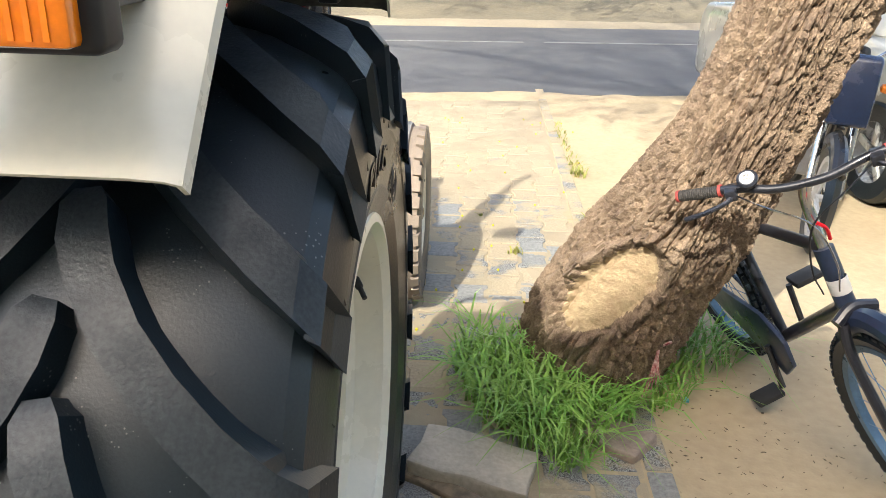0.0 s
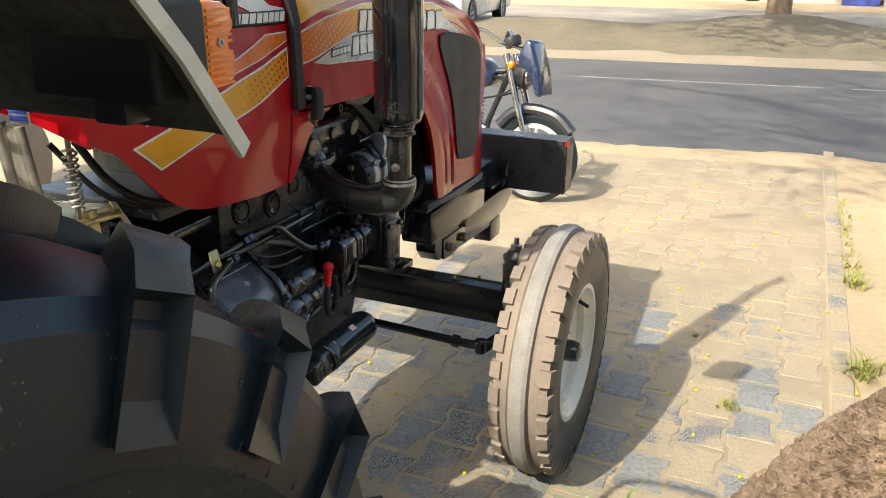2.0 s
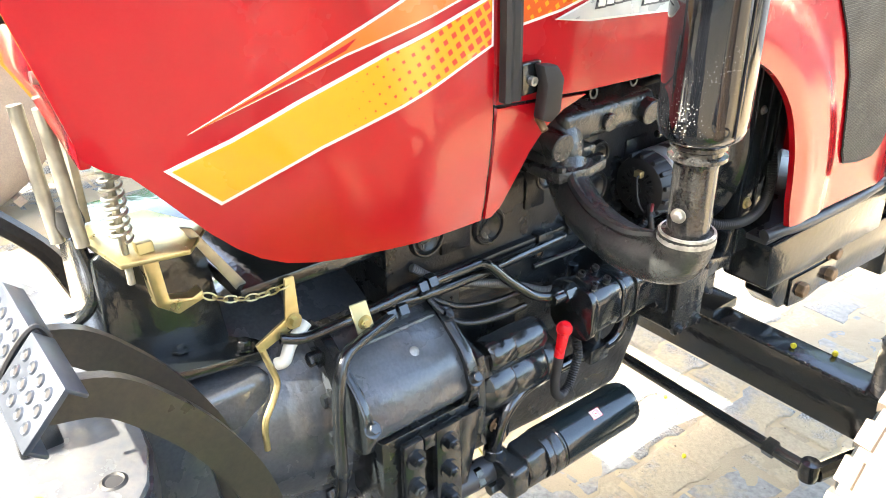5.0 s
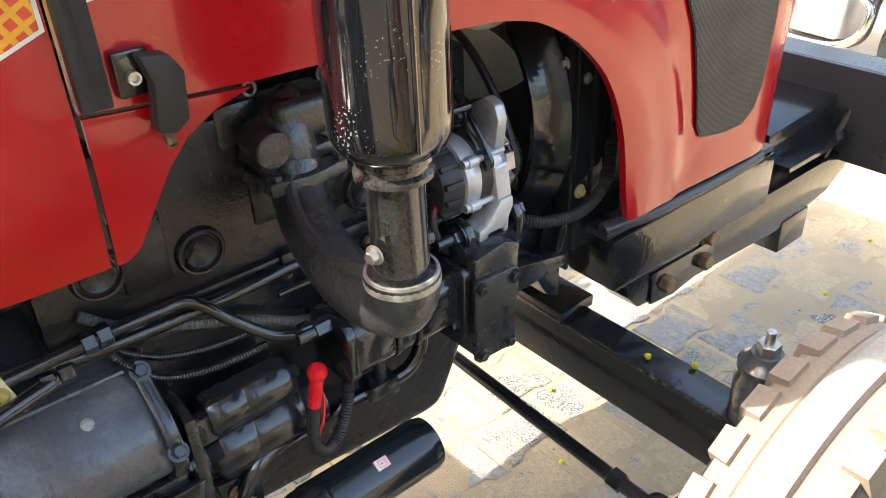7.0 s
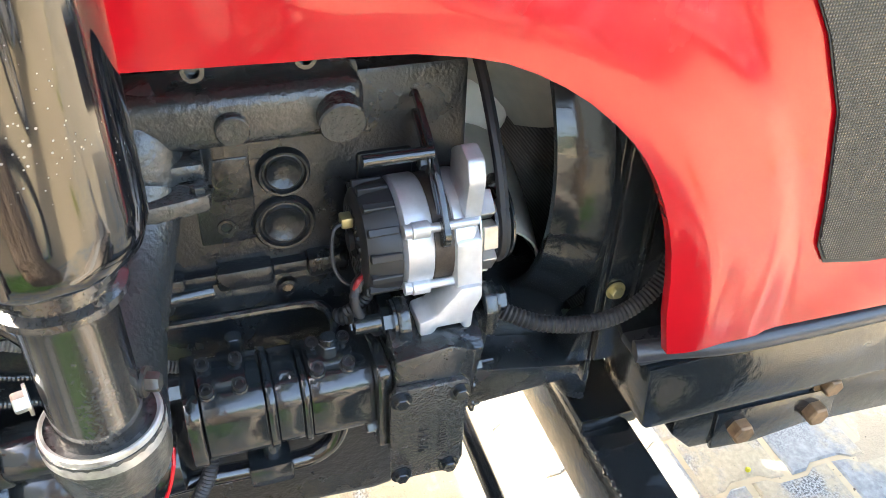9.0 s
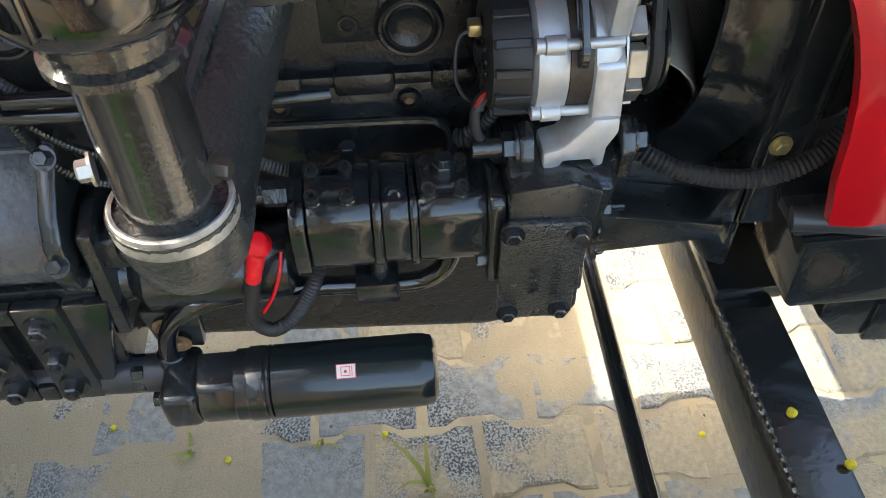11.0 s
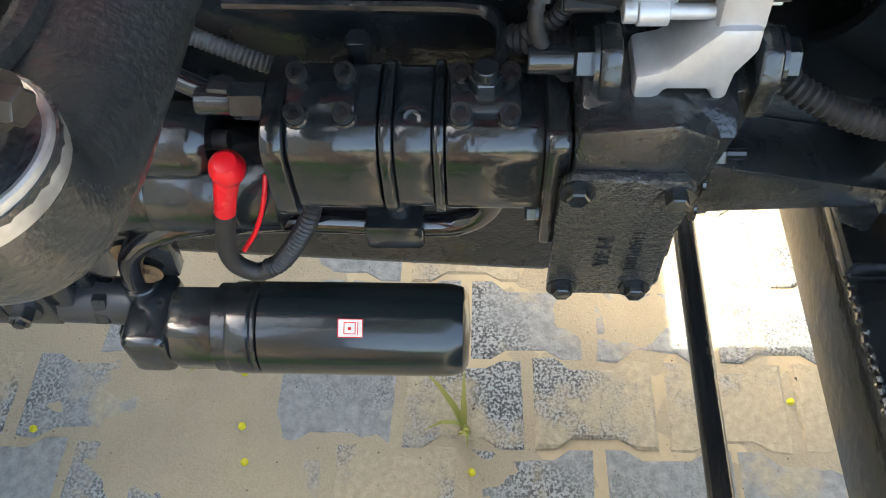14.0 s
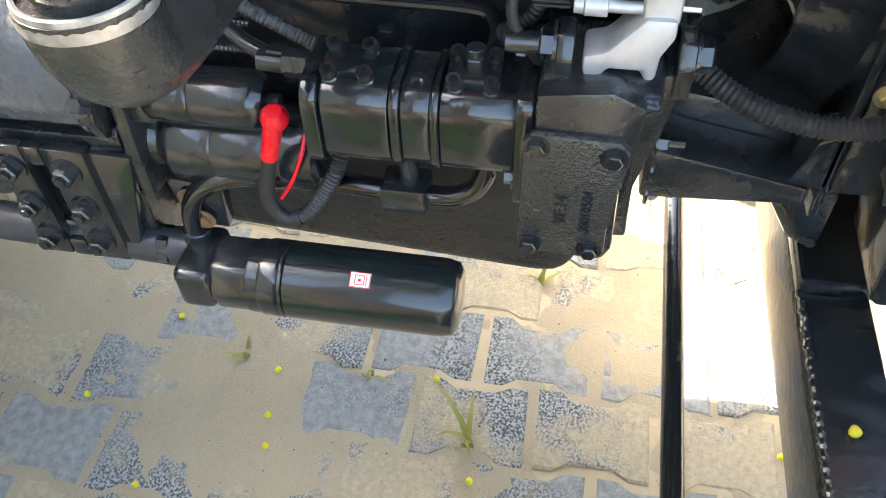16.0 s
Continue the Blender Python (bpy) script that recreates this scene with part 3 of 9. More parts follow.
upper = [(1.545, 1.409), (1.78, 1.407), (2.046, 1.402), (2.046, 1.216), (2.21, 1.203), (2.33, 1.201), (2.455, 1.199), (2.51, 1.196), (2.552, 1.189), (2.583, 1.181), (2.61, 1.169), (2.635, 1.155), (2.660, 1.138), (2.687, 1.115), (2.708, 1.094), (2.725, 1.073), (2.741, 1.048), (2.754, 1.022), (2.767, 0.99), (2.776, 0.96), (2.784, 0.92), (2.79, 0.87), (2.801, 0.817), (2.944, 0.808),
         (3.229, 0.80), (3.245, 0.96), (3.278, 1.18), (3.262, 1.235)] + [(y, top_z(y) - 0.03) for y in (3.2, 3.1, 3.0, 2.9, 2.8, 2.68, 2.55, 2.4, 2.2, 2.0, 1.8, 1.6, 1.545)]
bonnet = tp("bonnet", sheet(upper, side_x, 0.012, 0.017), M["red"], "glossy red bonnet with yellow and silver stripes")
lower = [(1.545, 1.404), (1.567, 1.318), (1.588, 1.232), (1.605, 1.218), (1.627, 1.208), (1.648, 1.184), (1.671, 1.156), (1.695, 1.128), (1.720, 1.103), (1.745, 1.084), (1.774, 1.070), (1.81, 1.062), (1.851, 1.059), (1.92, 1.057), (2.0, 1.056), (2.040, 1.056), (2.041, 1.396), (1.78, 1.402)]
side_panel = tp("side_panel", sheet(lower, lambda y, z: side_x(y, z) + 0.001, 0.004, 0.03), M["red"], "glossy red side panel with a yellow stripe")
corner = tp("corner_panel", sheet([(2.046, 1.056), (2.056, 1.056), (2.070, 1.066), (2.092, 1.106), (2.112, 1.142), (2.134, 1.168), (2.165, 1.187), (2.205, 1.199), (2.046, 1.212)], lambda y, z: side_x(y, z) + 0.002, 0.005, 0.03), M["red"])


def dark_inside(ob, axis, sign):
    """Sets the black satin material on the faces that look inwards."""
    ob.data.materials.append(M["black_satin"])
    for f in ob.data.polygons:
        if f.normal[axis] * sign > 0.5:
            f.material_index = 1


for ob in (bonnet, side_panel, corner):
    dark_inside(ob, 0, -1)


def decal(name, poly, material, parent, lift=0.002, off=0.001):
    return tp(name, sheet(poly, lambda y, z: side_x(y, z) + off + lift, 0.0012, 0.03), material, "", parent, angle=50)


def framed(name, poly, material, parent, rim=0.005, lift=0.002, off=0.001):
    """A sticker with a thin white edge."""
    n = len(poly)
    area = sum(poly[i][0] * poly[(i + 1) % n][1] - poly[(i + 1) % n][0] * poly[i][1] for i in range(n))
    s = 1 if area > 0 else -1
    out = []
    for i in range(n):
        p, q, r = Vector(poly[i - 1]), Vector(poly[i]), Vector(poly[(i + 1) % n])
        d0, d1 = (q - p).normalized(), (r - q).normalized()
        n0, n1 = Vector((d0.y, -d0.x)) * s, Vector((d1.y, -d1.x)) * s
        b = (n0 + n1).normalized()
        out.append(tuple(q + b * min(rim / max(0.35, b.dot(n0)), rim * 2)))
    decal("sticker_edge", out, M["white_print"], parent, lift, off)
    return decal(name, poly, material, parent, lift + 0.0012, off)


framed("stripe", [(1.664, 1.209), (1.708, 1.167), (1.76, 1.190), (1.815, 1.213), (1.91, 1.245), (2.034, 1.293), (2.034, 1.345), (1.896, 1.302), (1.80, 1.264), (1.727, 1.232)], M["stripe"], side_panel, 0.004)
framed("stripe_upper", [(1.69, 1.248), (1.848, 1.309), (2.034, 1.364), (2.034, 1.379), (1.965, 1.379), (1.90, 1.348), (1.80, 1.300)], M["orange_print"], side_panel, 0.003)
decal("stripe_red", [(1.72, 1.262), (1.80, 1.296), (1.86, 1.324), (1.848, 1.313), (1.79, 1.288)], M["red"], side_panel, 0.0045)
framed("badge_block", [(1.806, 1.416), (1.812, 1.413), (1.86, 1.412), (1.875, 1.44), (1.935, 1.452), (1.885, 1.473), (1.803, 1.476)], M["silver_print"], bonnet, 0.003, off=0.0)
decal("badge_swoosh", [(1.87, 1.455), (1.955, 1.458), (1.99, 1.435), (2.036, 1.427), (2.036, 1.421), (1.93, 1.425)], M["white_print"], bonnet, 0.003, 0.0)
framed("stripe_block", [(2.080, 1.392), (2.174, 1.414), (2.38, 1.440), (2.38, 1.446), (2.080, 1.462)], M["yellow_print"], bonnet, 0.003, off=0.0)
framed("stripe_front", [(2.075, 1.309), (2.149, 1.318), (2.30, 1.352), (2.45, 1.372), (2.80, 1.366), (2.96, 1.33), (3.08, 1.28), (2.94, 1.352), (2.80, 1.392), (2.6, 1.408), (2.371, 1.414), (2.2, 1.396), (2.077, 1.369)], M["stripe_front"], bonnet, 0.004, off=0.0)
framed("silver_wedge", [(2.145, 1.306), (2.20, 1.298), (2.40, 1.288), (2.40, 1.36), (2.33, 1.352)], M["silver_print"], bonnet, 0.003, 0.0026, off=0.0)
framed("silver_tail", [(2.60, 1.348), (2.87, 1.320), (3.17, 1.225), (3.0, 1.285), (2.87, 1.345), (2.6, 1.368)], M["silver_print"], bonnet, 0.003, 0.0028, off=0.0)
# the maker's lettering, as plain slanted bars
def bars(y0, y1, z0, z1, tilt, count, parent, name, lean=0.012):
    w = (y1 - y0) / count
    for k in range(count):
        a = y0 + w * (k + 0.10)
        b = y0 + w * (k + 0.88)
        dz = tilt * (a - y0)
        decal("sticker_edge", [(a - 0.003, z0 + dz - 0.003), (b + 0.003, z0 + dz - 0.003), (b + lean + 0.003, z1 + dz + 0.003), (a + lean - 0.003, z1 + dz + 0.003)], M["black_satin"], parent, 0.0052, 0.0)
        decal(name, [(a, z0 + dz), (b, z0 + dz), (b + lean, z1 + dz), (a + lean, z1 + dz)], M["white_print"], parent, 0.0065, 0.0)


bars(1.878, 2.030, 1.406, 1.424, -0.02, 8, bonnet, "letter_bar", 0.006)
bars(2.335, 2.49, 1.356, 1.402, -0.05, 4, bonnet, "letter_bar")
bars(2.60, 2.845, 1.336, 1.384, -0.07, 4, bonnet, "letter_bar")
bars(2.21, 2.29, 1.312, 1.324, 0.05, 5, bonnet, "letter_bar", 0.003)
bars(2.295, 2.40, 1.305, 1.345, 0.0, 3, bonnet, "letter_bar")
# dark strip behind the seam, painted shade for the gap between the panels
tp("seal", sheet([(1.555, 1.400), (2.046, 1.394), (2.046, 1.404), (1.555, 1.410)], lambda y, z: side_x(y, z) - 0.008, 0.004, 0.05), M["black_rubber"], "", bonnet)

# roof of the bonnet, over to the far side
bm = bmesh.new()
rows = []
for y in [1.545, 1.6, 1.65, 1.7, 1.75, 1.8, 1.85, 1.9, 2.0, 2.1, 2.2, 2.3, 2.4, 2.55, 2.68, 2.8, 2.9, 3.0, 3.1, 3.2, 3.25, 3.28]:
    zt = top_z(y)
    half = side_x(y, zt - 0.03) - CX
    row = [(half, -0.03), (half - 0.010, -0.018), (half - 0.03, -0.006), (half - 0.06, 0.002), (half - 0.10, 0.008), (half * 0.4, 0.013), (0, 0.015)]
    row = row + [(-h, z) for h, z in row[-2::-1]]
    rows.append([bm.verts.new((CX + h, y, zt + z)) for h, z in row])
for p, q in zip(rows, rows[1:]):
    for k in range(len(p) - 1):
        bm.faces.new((p[k], p[k + 1], q[k + 1], q[k]))
bmesh.ops.solidify(bm, geom=list(bm.faces), thickness=0.004)
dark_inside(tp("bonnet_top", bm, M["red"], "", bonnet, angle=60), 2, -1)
left = sheet(upper, side_x, 0.004, 0.06)
bmesh.ops.transform(left, matrix=Matrix.Translation((2 * CX, 0, 0)) @ Matrix.Diagonal((-1, 1, 1, 1)), verts=left.verts)
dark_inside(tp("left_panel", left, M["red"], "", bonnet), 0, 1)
tp("nose", prism([(3.21, 0.80), (3.262, 1.235), (3.285, 1.235), (3.30, 1.15), (3.262, 0.94), (3.245, 0.80)], "x", -0.84, -0.21, 0.008), M["red"], "", bonnet)
# side grille with a dark moulded edge
gr = [(2.825, 1.303), (2.86, 1.309), (2.92, 1.304), (3.04, 1.285), (3.13, 1.262), (3.158, 1.235), (3.165, 1.18), (3.165, 1.05), (3.158, 0.95), (3.14, 0.905), (3.11, 0.885), (3.05, 0.887), (2.985, 0.899), (2.968, 0.925), (2.955, 0.99), (2.93, 1.09), (2.89, 1.17), (2.845, 1.235), (2.822, 1.275)]
grille = decal("grille", gr, M["black_rubber"], bonnet, 0.004, 0.0)
gi = [((y - 2.99) * 0.965 + 2.99, (z - 1.09) * 0.97 + 1.09) for y, z in gr]
decal("grille_mesh", gi, M["mesh"], bonnet, 0.0055, 0.0)
# bonnet strap, latch and mirror bracket
bm = bmesh.new()
prev = None
for y0, z in ((2.046, 1.222), (2.046, 1.30), (2.044, 1.40), (2.040, 1.46), (2.038, 1.487)):
    x = side_x(2.05, min(z, 1.47)) + 0.012
    r = [bm.verts.new((x + dx, y0 + dy, z)) for dx, dy in ((-0.006, -0.001), (0.006, -0.001), (0.008, 0.005), (0.005, 0.012), (0.008, 0.019), (0.006, 0.025), (-0.006, 0.025))]
    if prev:
        for k in range(7):
            bm.faces.new((prev[k], prev[(k + 1) % 7], r[(k + 1) % 7], r[k]))
    else:
        bm.faces.new(r)
    prev = r
bm.faces.new(prev)
strap = tp("bonnet_strap", bm, M["black_rubber"], "ribbed black rubber strap")
tp("strap_tube", tube([(-0.20, 2.05, 1.47), (-0.204, 2.05, 1.50), (-0.218, 2.05, 1.522), (-0.25, 2.05, 1.534), (-0.34, 2.05, 1.545), (-0.52, 2.05, 1.548)], 0.0125, 12), M["black_rubber"], "", strap)
latch = tp("latch", prism([(2.096, 1.262), (2.122, 1.258), (2.134, 1.240), (2.130, 1.196), (2.114, 1.186), (2.098, 1.192), (2.104, 1.235)], "x", -0.176, -0.156, 0.004), M["black_rubber"], "black bonnet latch")
tp("latch_base", box(-0.186, -0.176, 2.080, 2.112, 1.222, 1.263, 0.003), M["black_paint"], "", latch)
tp("bolt", capbolt((-0.177, 2.094, 1.240), (1, 0, 0), 0.006, 0.008), M["steel"], "", latch)
tp("bolt", capbolt((-0.18, 2.112, 1.188), (0.7, 0, -0.7), 0.005, 0.02), M["rust"], "", latch)
bracket = tp("mirror_bracket", prism([(1.798, 1.478), (1.82, 1.476), (1.816, 1.412), (1.80, 1.414)], "x", -0.215, -0.165, 0.003), M["black_paint"], "black mirror bracket with a round post")
tp("post_socket", cyl((-0.172, 1.843, 1.408), (-0.172, 1.843, 1.470), 0.0165, seg=24), M["black_paint"], "", bracket)
tp("post", tube([(-0.172, 1.843, 1.465), (-0.172, 1.843, 1.56), (-0.15, 1.843, 1.70), (-0.04, 1.84, 1.79), (0.045, 1.83, 1.80)], 0.0065, 10), M["black_paint"], "", bracket)
tp("mirror_head", box(0.005, 0.135, 1.80, 1.83, 1.715, 1.875, 0.012), M["black_rubber"], "black mirror housing", bracket)
for z in (1.425, 1.465):
    tp("bolt", capbolt((-0.166, 1.808, z), (1, 0, 0), 0.005, 0.004), M["steel"], "", bracket)

# dashboard at the back of the bonnet
dash = tp("dash", prism([(-0.757, 1.405), (-0.283, 1.405), (-0.282, 1.31), (-0.281, 1.222), (-0.33, 1.236), (-0.42, 1.262), (-0.55, 1.275), (-0.757, 1.28)], "y", 1.543, 1.556, 0.003), M["red"], "red dashboard panel with ignition key and switches")
tp("dash_top", prism([(1.503, 1.398), (1.575, 1.398), (1.575, 1.51), (1.545, 1.506), (1.515, 1.48), (1.503, 1.45)], "x", -0.752, -0.288, 0.012, seg=3), M["red"], "", dash)
for x in (-0.350, -0.440):
    tp("label_plate", box(x - 0.014, x + 0.014, 1.4265, 1.4295, 1.415, 1.447), M["white_print"], "small white symbol plate", dash, smooth=False)
    bm = lathe([(0.006, 0), (0.0068, 0.0008), (0.0075, 0)], (x, 1.4265, 1.431), (0, -1, 0), 20)
    bm = box(x - 0.003, x + 0.003, 1.4255, 1.4265, 1.436, 1.441, bm=bm)
    tp("symbol", bm, M["black_rubber"], "", dash)
tp("lock", lathe([(0, 0.0), (0.012, 0.0), (0.013, 0.010), (0.009, 0.012), (0, 0.012)], (-0.392, 1.43, 1.432), (0, -1, 0), 20), M["steel"], "", dash)
key = tp("key", prism([(-0.398, 1.447), (-0.386, 1.447), (-0.382, 1.43), (-0.386, 1.41), (-0.396, 1.406), (-0.404, 1.42)], "y", 1.396, 1.406, 0.003), M["black_rubber"], "black key with ring and tag", dash)
bm = bmesh.new()
ring = [Vector((-0.392 + 0.016 * math.cos(a), 1.40 + 0.003 * math.sin(a), 1.394 + 0.016 * math.sin(a))) for a in np.linspace(0, math.tau, 25)]
tp("key_ring", tube(ring, 0.0014, 6, smooth=False), M["steel"], "", key)
tp("key_fob", prism([(-0.398, 1.376), (-0.386, 1.376), (-0.380, 1.36), (-0.383, 1.345), (-0.400, 1.345), (-0.404, 1.36)], "y", 1.395, 1.404, 0.003), M["black_rubber"], "", key)
tag = tp("key_tag", box(-0.412, -0.368, 1.397, 1.4005, 1.275, 1.338, 0.003), M["steel"], "small metal tag with blue bars", key)
M["blue_print"] = mat("blue_print", (0.02, 0.05, 0.30), 0.35, var=0.1)
for z0, z1 in ((1.318, 1.330), (1.302, 1.314), (1.292, 1.299), (1.280, 1.288)):
    tp("bar", box(-0.408, -0.372, 1.3955, 1.3968, z0, z1), M["blue_print"], "", tag, smooth=False)
for x, z in ((-0.356, 1.385), (-0.362, 1.30), (-0.50, 1.38)):
    tp("bolt", capbolt((x, 1.543, z), (0, -1, 0), 0.007, 0.007), M["steel"], "", dash)
tp("knob", lathe([(0, 0.04), (0.022, 0.04), (0.028, 0.03), (0.028, 0.012), (0.02, 0.004), (0.012, 0), (0.012, -0.01), (0, -0.01)], (-0.52, 1.425, 1.44), (0, -1, 0), 20), M["black_rubber"], "black rotary switch", dash)
tp("switch", box(-0.50, -0.46, 1.52, 1.545, 1.335, 1.375, 0.006), M["black_rubber"], "", dash)
tp("cap", lathe([(0, 0.0), (0.03, 0.0), (0.03, 0.035), (0.025, 0.037), (0.06, 0.05), (0.062, 0.10), (0.055, 0.11), (0, 0.11)], (-0.55, 1.50, 1.508), (0, 0, 1), 28), M["black_rubber"], "black filler cap on a brass neck", dash)
tp("hand_throttle", tube([(-0.47, 1.60, 1.50), (-0.47, 1.60, 1.545), (-0.465, 1.61, 1.558), (-0.42, 1.66, 1.568), (-0.38, 1.72, 1.575)], 0.0075, 12), M["orange"], "orange coated lever", dash)
dash.location.y += 0.04
for ob in dash.children:
    if ob.name.split(".")[0] in ("label_plate", "symbol", "lock", "key", "knob"):
        ob.location.y += 0.075
        ob.location.x += 0.045

# ---- exhaust ----
PX, PY = -0.04, 2.262
M["spatter"] = mat("spatter", (0.006, 0.0065, 0.008), 0.07, var=0.3, scale=4, coat=1.0, rvar=0.03)
# droplets of grey overspray on the silencer
n, l = M["spatter"].node_tree.nodes, M["spatter"].node_tree.links
vo = n.new("ShaderNodeTexVoronoi")
vo.inputs["Scale"].default_value = 270.0
l.new(n["Texture Coordinate"].outputs["Object"], vo.inputs["Vector"])
cut = n.new("ShaderNodeMath")
cut.operation = "LESS_THAN"
l.new(vo.outputs["Distance"], cut.inputs[0])
no = n.new("ShaderNodeTexNoise")
no.inputs["Scale"].default_value = 14.0
l.new(n["Texture Coordinate"].outputs["Object"], no.inputs["Vector"])
thr = n.new("ShaderNodeMapRange")
thr.inputs[1].default_value, thr.inputs[2].default_value = 0.38, 0.72
thr.inputs[3].default_value, thr.inputs[4].default_value = 0.0, 0.27
l.new(no.outputs["Fac"], thr.inputs[0])
l.new(thr.outputs[0], cut.inputs[1])
mx = n.new("ShaderNodeMix")
mx.data_type = "RGBA"
mx.inputs[7].default_value = (0.2, 0.2, 0.19, 1)
l.new(cut.outputs[0], mx.inputs[0])
l.new(n[M["spatter"]["ramp"]].outputs[0], mx.inputs[6])
l.new(mx.outputs[2], n["Principled BSDF"].inputs["Base Color"])

M["rough_cast"] = mat("rough_cast", (0.020, 0.0235, 0.025), 0.26, var=0.4, scale=10, bump=0.0009, bscale=280, color2=(0.040, 0.042, 0.041), spec=0.5, coat=0.5, crough=0.07, rvar=0.1, lump=0.001, lscale=110)
M["pipe_worn"] = mat("pipe_worn", (0.008, 0.008, 0.009), 0.13, var=0.3, scale=11, coat=0.7, color2=(0.055, 0.055, 0.053), rvar=0.08, bump=0.00006, bscale=300, detail=3.0)
M["worn_rim"] = mat("worn_rim", (0.62, 0.61, 0.57), 0.35, metal=0.5, var=0.2, scale=22, color2=(0.06, 0.06, 0.055))
muffler = tp("silencer", lathe([(0, 1.160), (0.037, 1.160), (0.045, 1.166), (0.052, 1.172), (0.056, 1.184), (0.0565, 1.2), (0.0565, 1.93), (0.05, 1.95), (0.03, 1.96), (0, 1.96)], (PX, PY, 0), (0, 0, 1), 64), M["spatter"], "tall glossy black exhaust silencer with dried spatter")
tp("pipe", lathe([(0.0, 1.03), (0.0285, 1.03), (0.0285, 1.128), (0.031, 1.136), (0.038, 1.139), (0.038, 1.144), (0.033, 1.147), (0.033, 1.152), (0.037, 1.155), (0.037, 1.160), (0, 1.160)], (PX, PY, 0), (0, 0, 1), 40), M["pipe_worn"], "", muffler)
tp("tail_pipe", tube([(PX, PY, 1.94), (PX, PY, 2.1), (PX, PY, 2.24), (PX + 0.02, PY + 0.02, 2.31), (PX + 0.07, PY + 0.08, 2.36)], 0.027, 20), M["black_gloss"], "", muffler)
tp("weld_seam", tube([(PX + 0.056, PY - 0.012, 1.18), (PX + 0.056, PY - 0.012, 1.93)], 0.002, 8), M["black_gloss"], "", muffler)
clamp = tp("joint_rim", lathe([(0.0345, 1.021), (0.0392, 1.021), (0.0394, 1.027), (0.0378, 1.0345), (0.0365, 1.0352), (0.0345, 1.0345)], (PX, PY, 0), (0, 0, 1), 40), M["worn_rim"], "worn pale rim where the pipe enters the elbow")
tp("bolt", hexbolt((PX + 0.006, PY - 0.033, 1.067), (0.25, -1, 0), 0.0068, 0.008), M["steel"], "", clamp)
tp("bolt", hexbolt((PX - 0.002, PY + 0.030, 1.055), (0.3, 1, 0), 0.0068, 0.009), M["iron"], "", clamp)
elbow = tp("elbow", tube([(PX, PY, 1.032), (PX - 0.001, PY, 1.012), (-0.052, 2.262, 0.988), (-0.085, 2.262, 0.974), (-0.13, 2.262, 0.969), (-0.185, 2.267, 0.975), (-0.24, 2.277, 0.990), (-0.282, 2.290, 1.016), (-0.300, 2.298, 1.045)], lambda u: 0.0395 - 0.0055 * min(1, u * 1.6), 28), M["rough_cast"], "rough black cast iron exhaust elbow")
bm = tube([(-0.075, 2.245, 1.018), (-0.13, 2.246, 1.003), (-0.195, 2.250, 1.010), (-0.245, 2.262, 1.028), (-0.27, 2.275, 1.046)], 0.008, 8)
tp("rib", bm, M["rough_cast"], "", elbow)
bm = prism([(-0.355, 2.240), (-0.262, 2.245), (-0.252, 2.298), (-0.262, 2.352), (-0.355, 2.362)], "z", 1.030, 1.048, 0.004)
tp("flange", bm, M["rough_cast"], "", elbow)
# exhaust manifold
bm = box(-0.36, -0.285, 2.25, 2.352, 1.048, 1.066, 0.005)
bm = tube([(-0.315, 2.298, 1.046), (-0.317, 2.298, 1.070), (-0.325, 2.305, 1.092), (-0.328, 2.33, 1.104)], lambda u: 0.042 - 0.008 * u, 20, bm=bm)
bm = box(-0.362, -0.290, 2.28, 2.50, 1.072, 1.126, 0.014, 3, bm=bm)
bm = cyl((-0.305, 2.475, 1.098), (-0.276, 2.475, 1.092), 0.022, seg=24, bm=bm)
bm = cyl((-0.32, 2.262, 1.088), (-0.272, 2.262, 1.082), 0.023, seg=24, bm=bm)
bm = cyl((-0.32, 2.38, 1.098), (-0.282, 2.38, 1.094), 0.015, seg=20, bm=bm)
manifold = tp("manifold", bm, M["rough_cast"], "dull grey cast iron exhaust manifold")
for y in (2.26, 2.475):
    tp("port", box(-0.41, -0.345, y - 0.033, y + 0.033, 1.063, 1.123, 0.01), M["rough_cast"], "", manifold)
for y, z, x in ((2.355, 1.142, -0.32), (2.45, 1.144, -0.32), (2.272, 1.138, -0.35)):
    tp("stud", capbolt((x, y, z), (1, 0, 0.1), 0.010, 0.018), M["black_paint"], "", manifold)
for y in (2.258, 2.345):
    tp("bolt", hexbolt((-0.272, y, 1.047), (0, 0, 1), 0.008, 0.006), M["rough_cast"], "", manifold)

# ---- engine ----
bm = box(-0.70, -0.348, 1.98, 2.62, 0.70, 1.11, 0.008)
bm = box(-0.70, -0.335, 2.0, 2.60, 0.890, 0.905, 0.004, bm=bm)
for y0, y1 in ((2.275, 2.315), (2.345, 2.405), (2.44, 2.485)):
    bm = box(-0.36, -0.328, y0, y1, 0.884, 0.910, 0.006, bm=bm)
for y0, y1, z0, z1 in ((2.355, 2.395, 0.985, 1.035), (2.08, 2.14, 0.93, 1.03), (2.255, 2.30, 0.955, 1.03), (2.50, 2.56, 0.94, 1.02)):
    bm = box(-0.36, -0.343, y0, y1, z0, z1, 0.005, bm=bm)
bm = box(-0.36, -0.3455, 2.338, 2.395, 0.935, 1.06, 0.002, bm=bm)
M["block_paint"] = mat("block_paint", (0.016, 0.0175, 0.019), 0.30, var=0.4, scale=12, coat=0.3, crough=0.10, spec=0.4, bump=0.0007, bscale=300, color2=(0.009, 0.010, 0.011), rvar=0.10, lump=0.0010, lscale=90)
engine = tp("engine_block", bm, M["block_paint"], "black painted cast engine block")


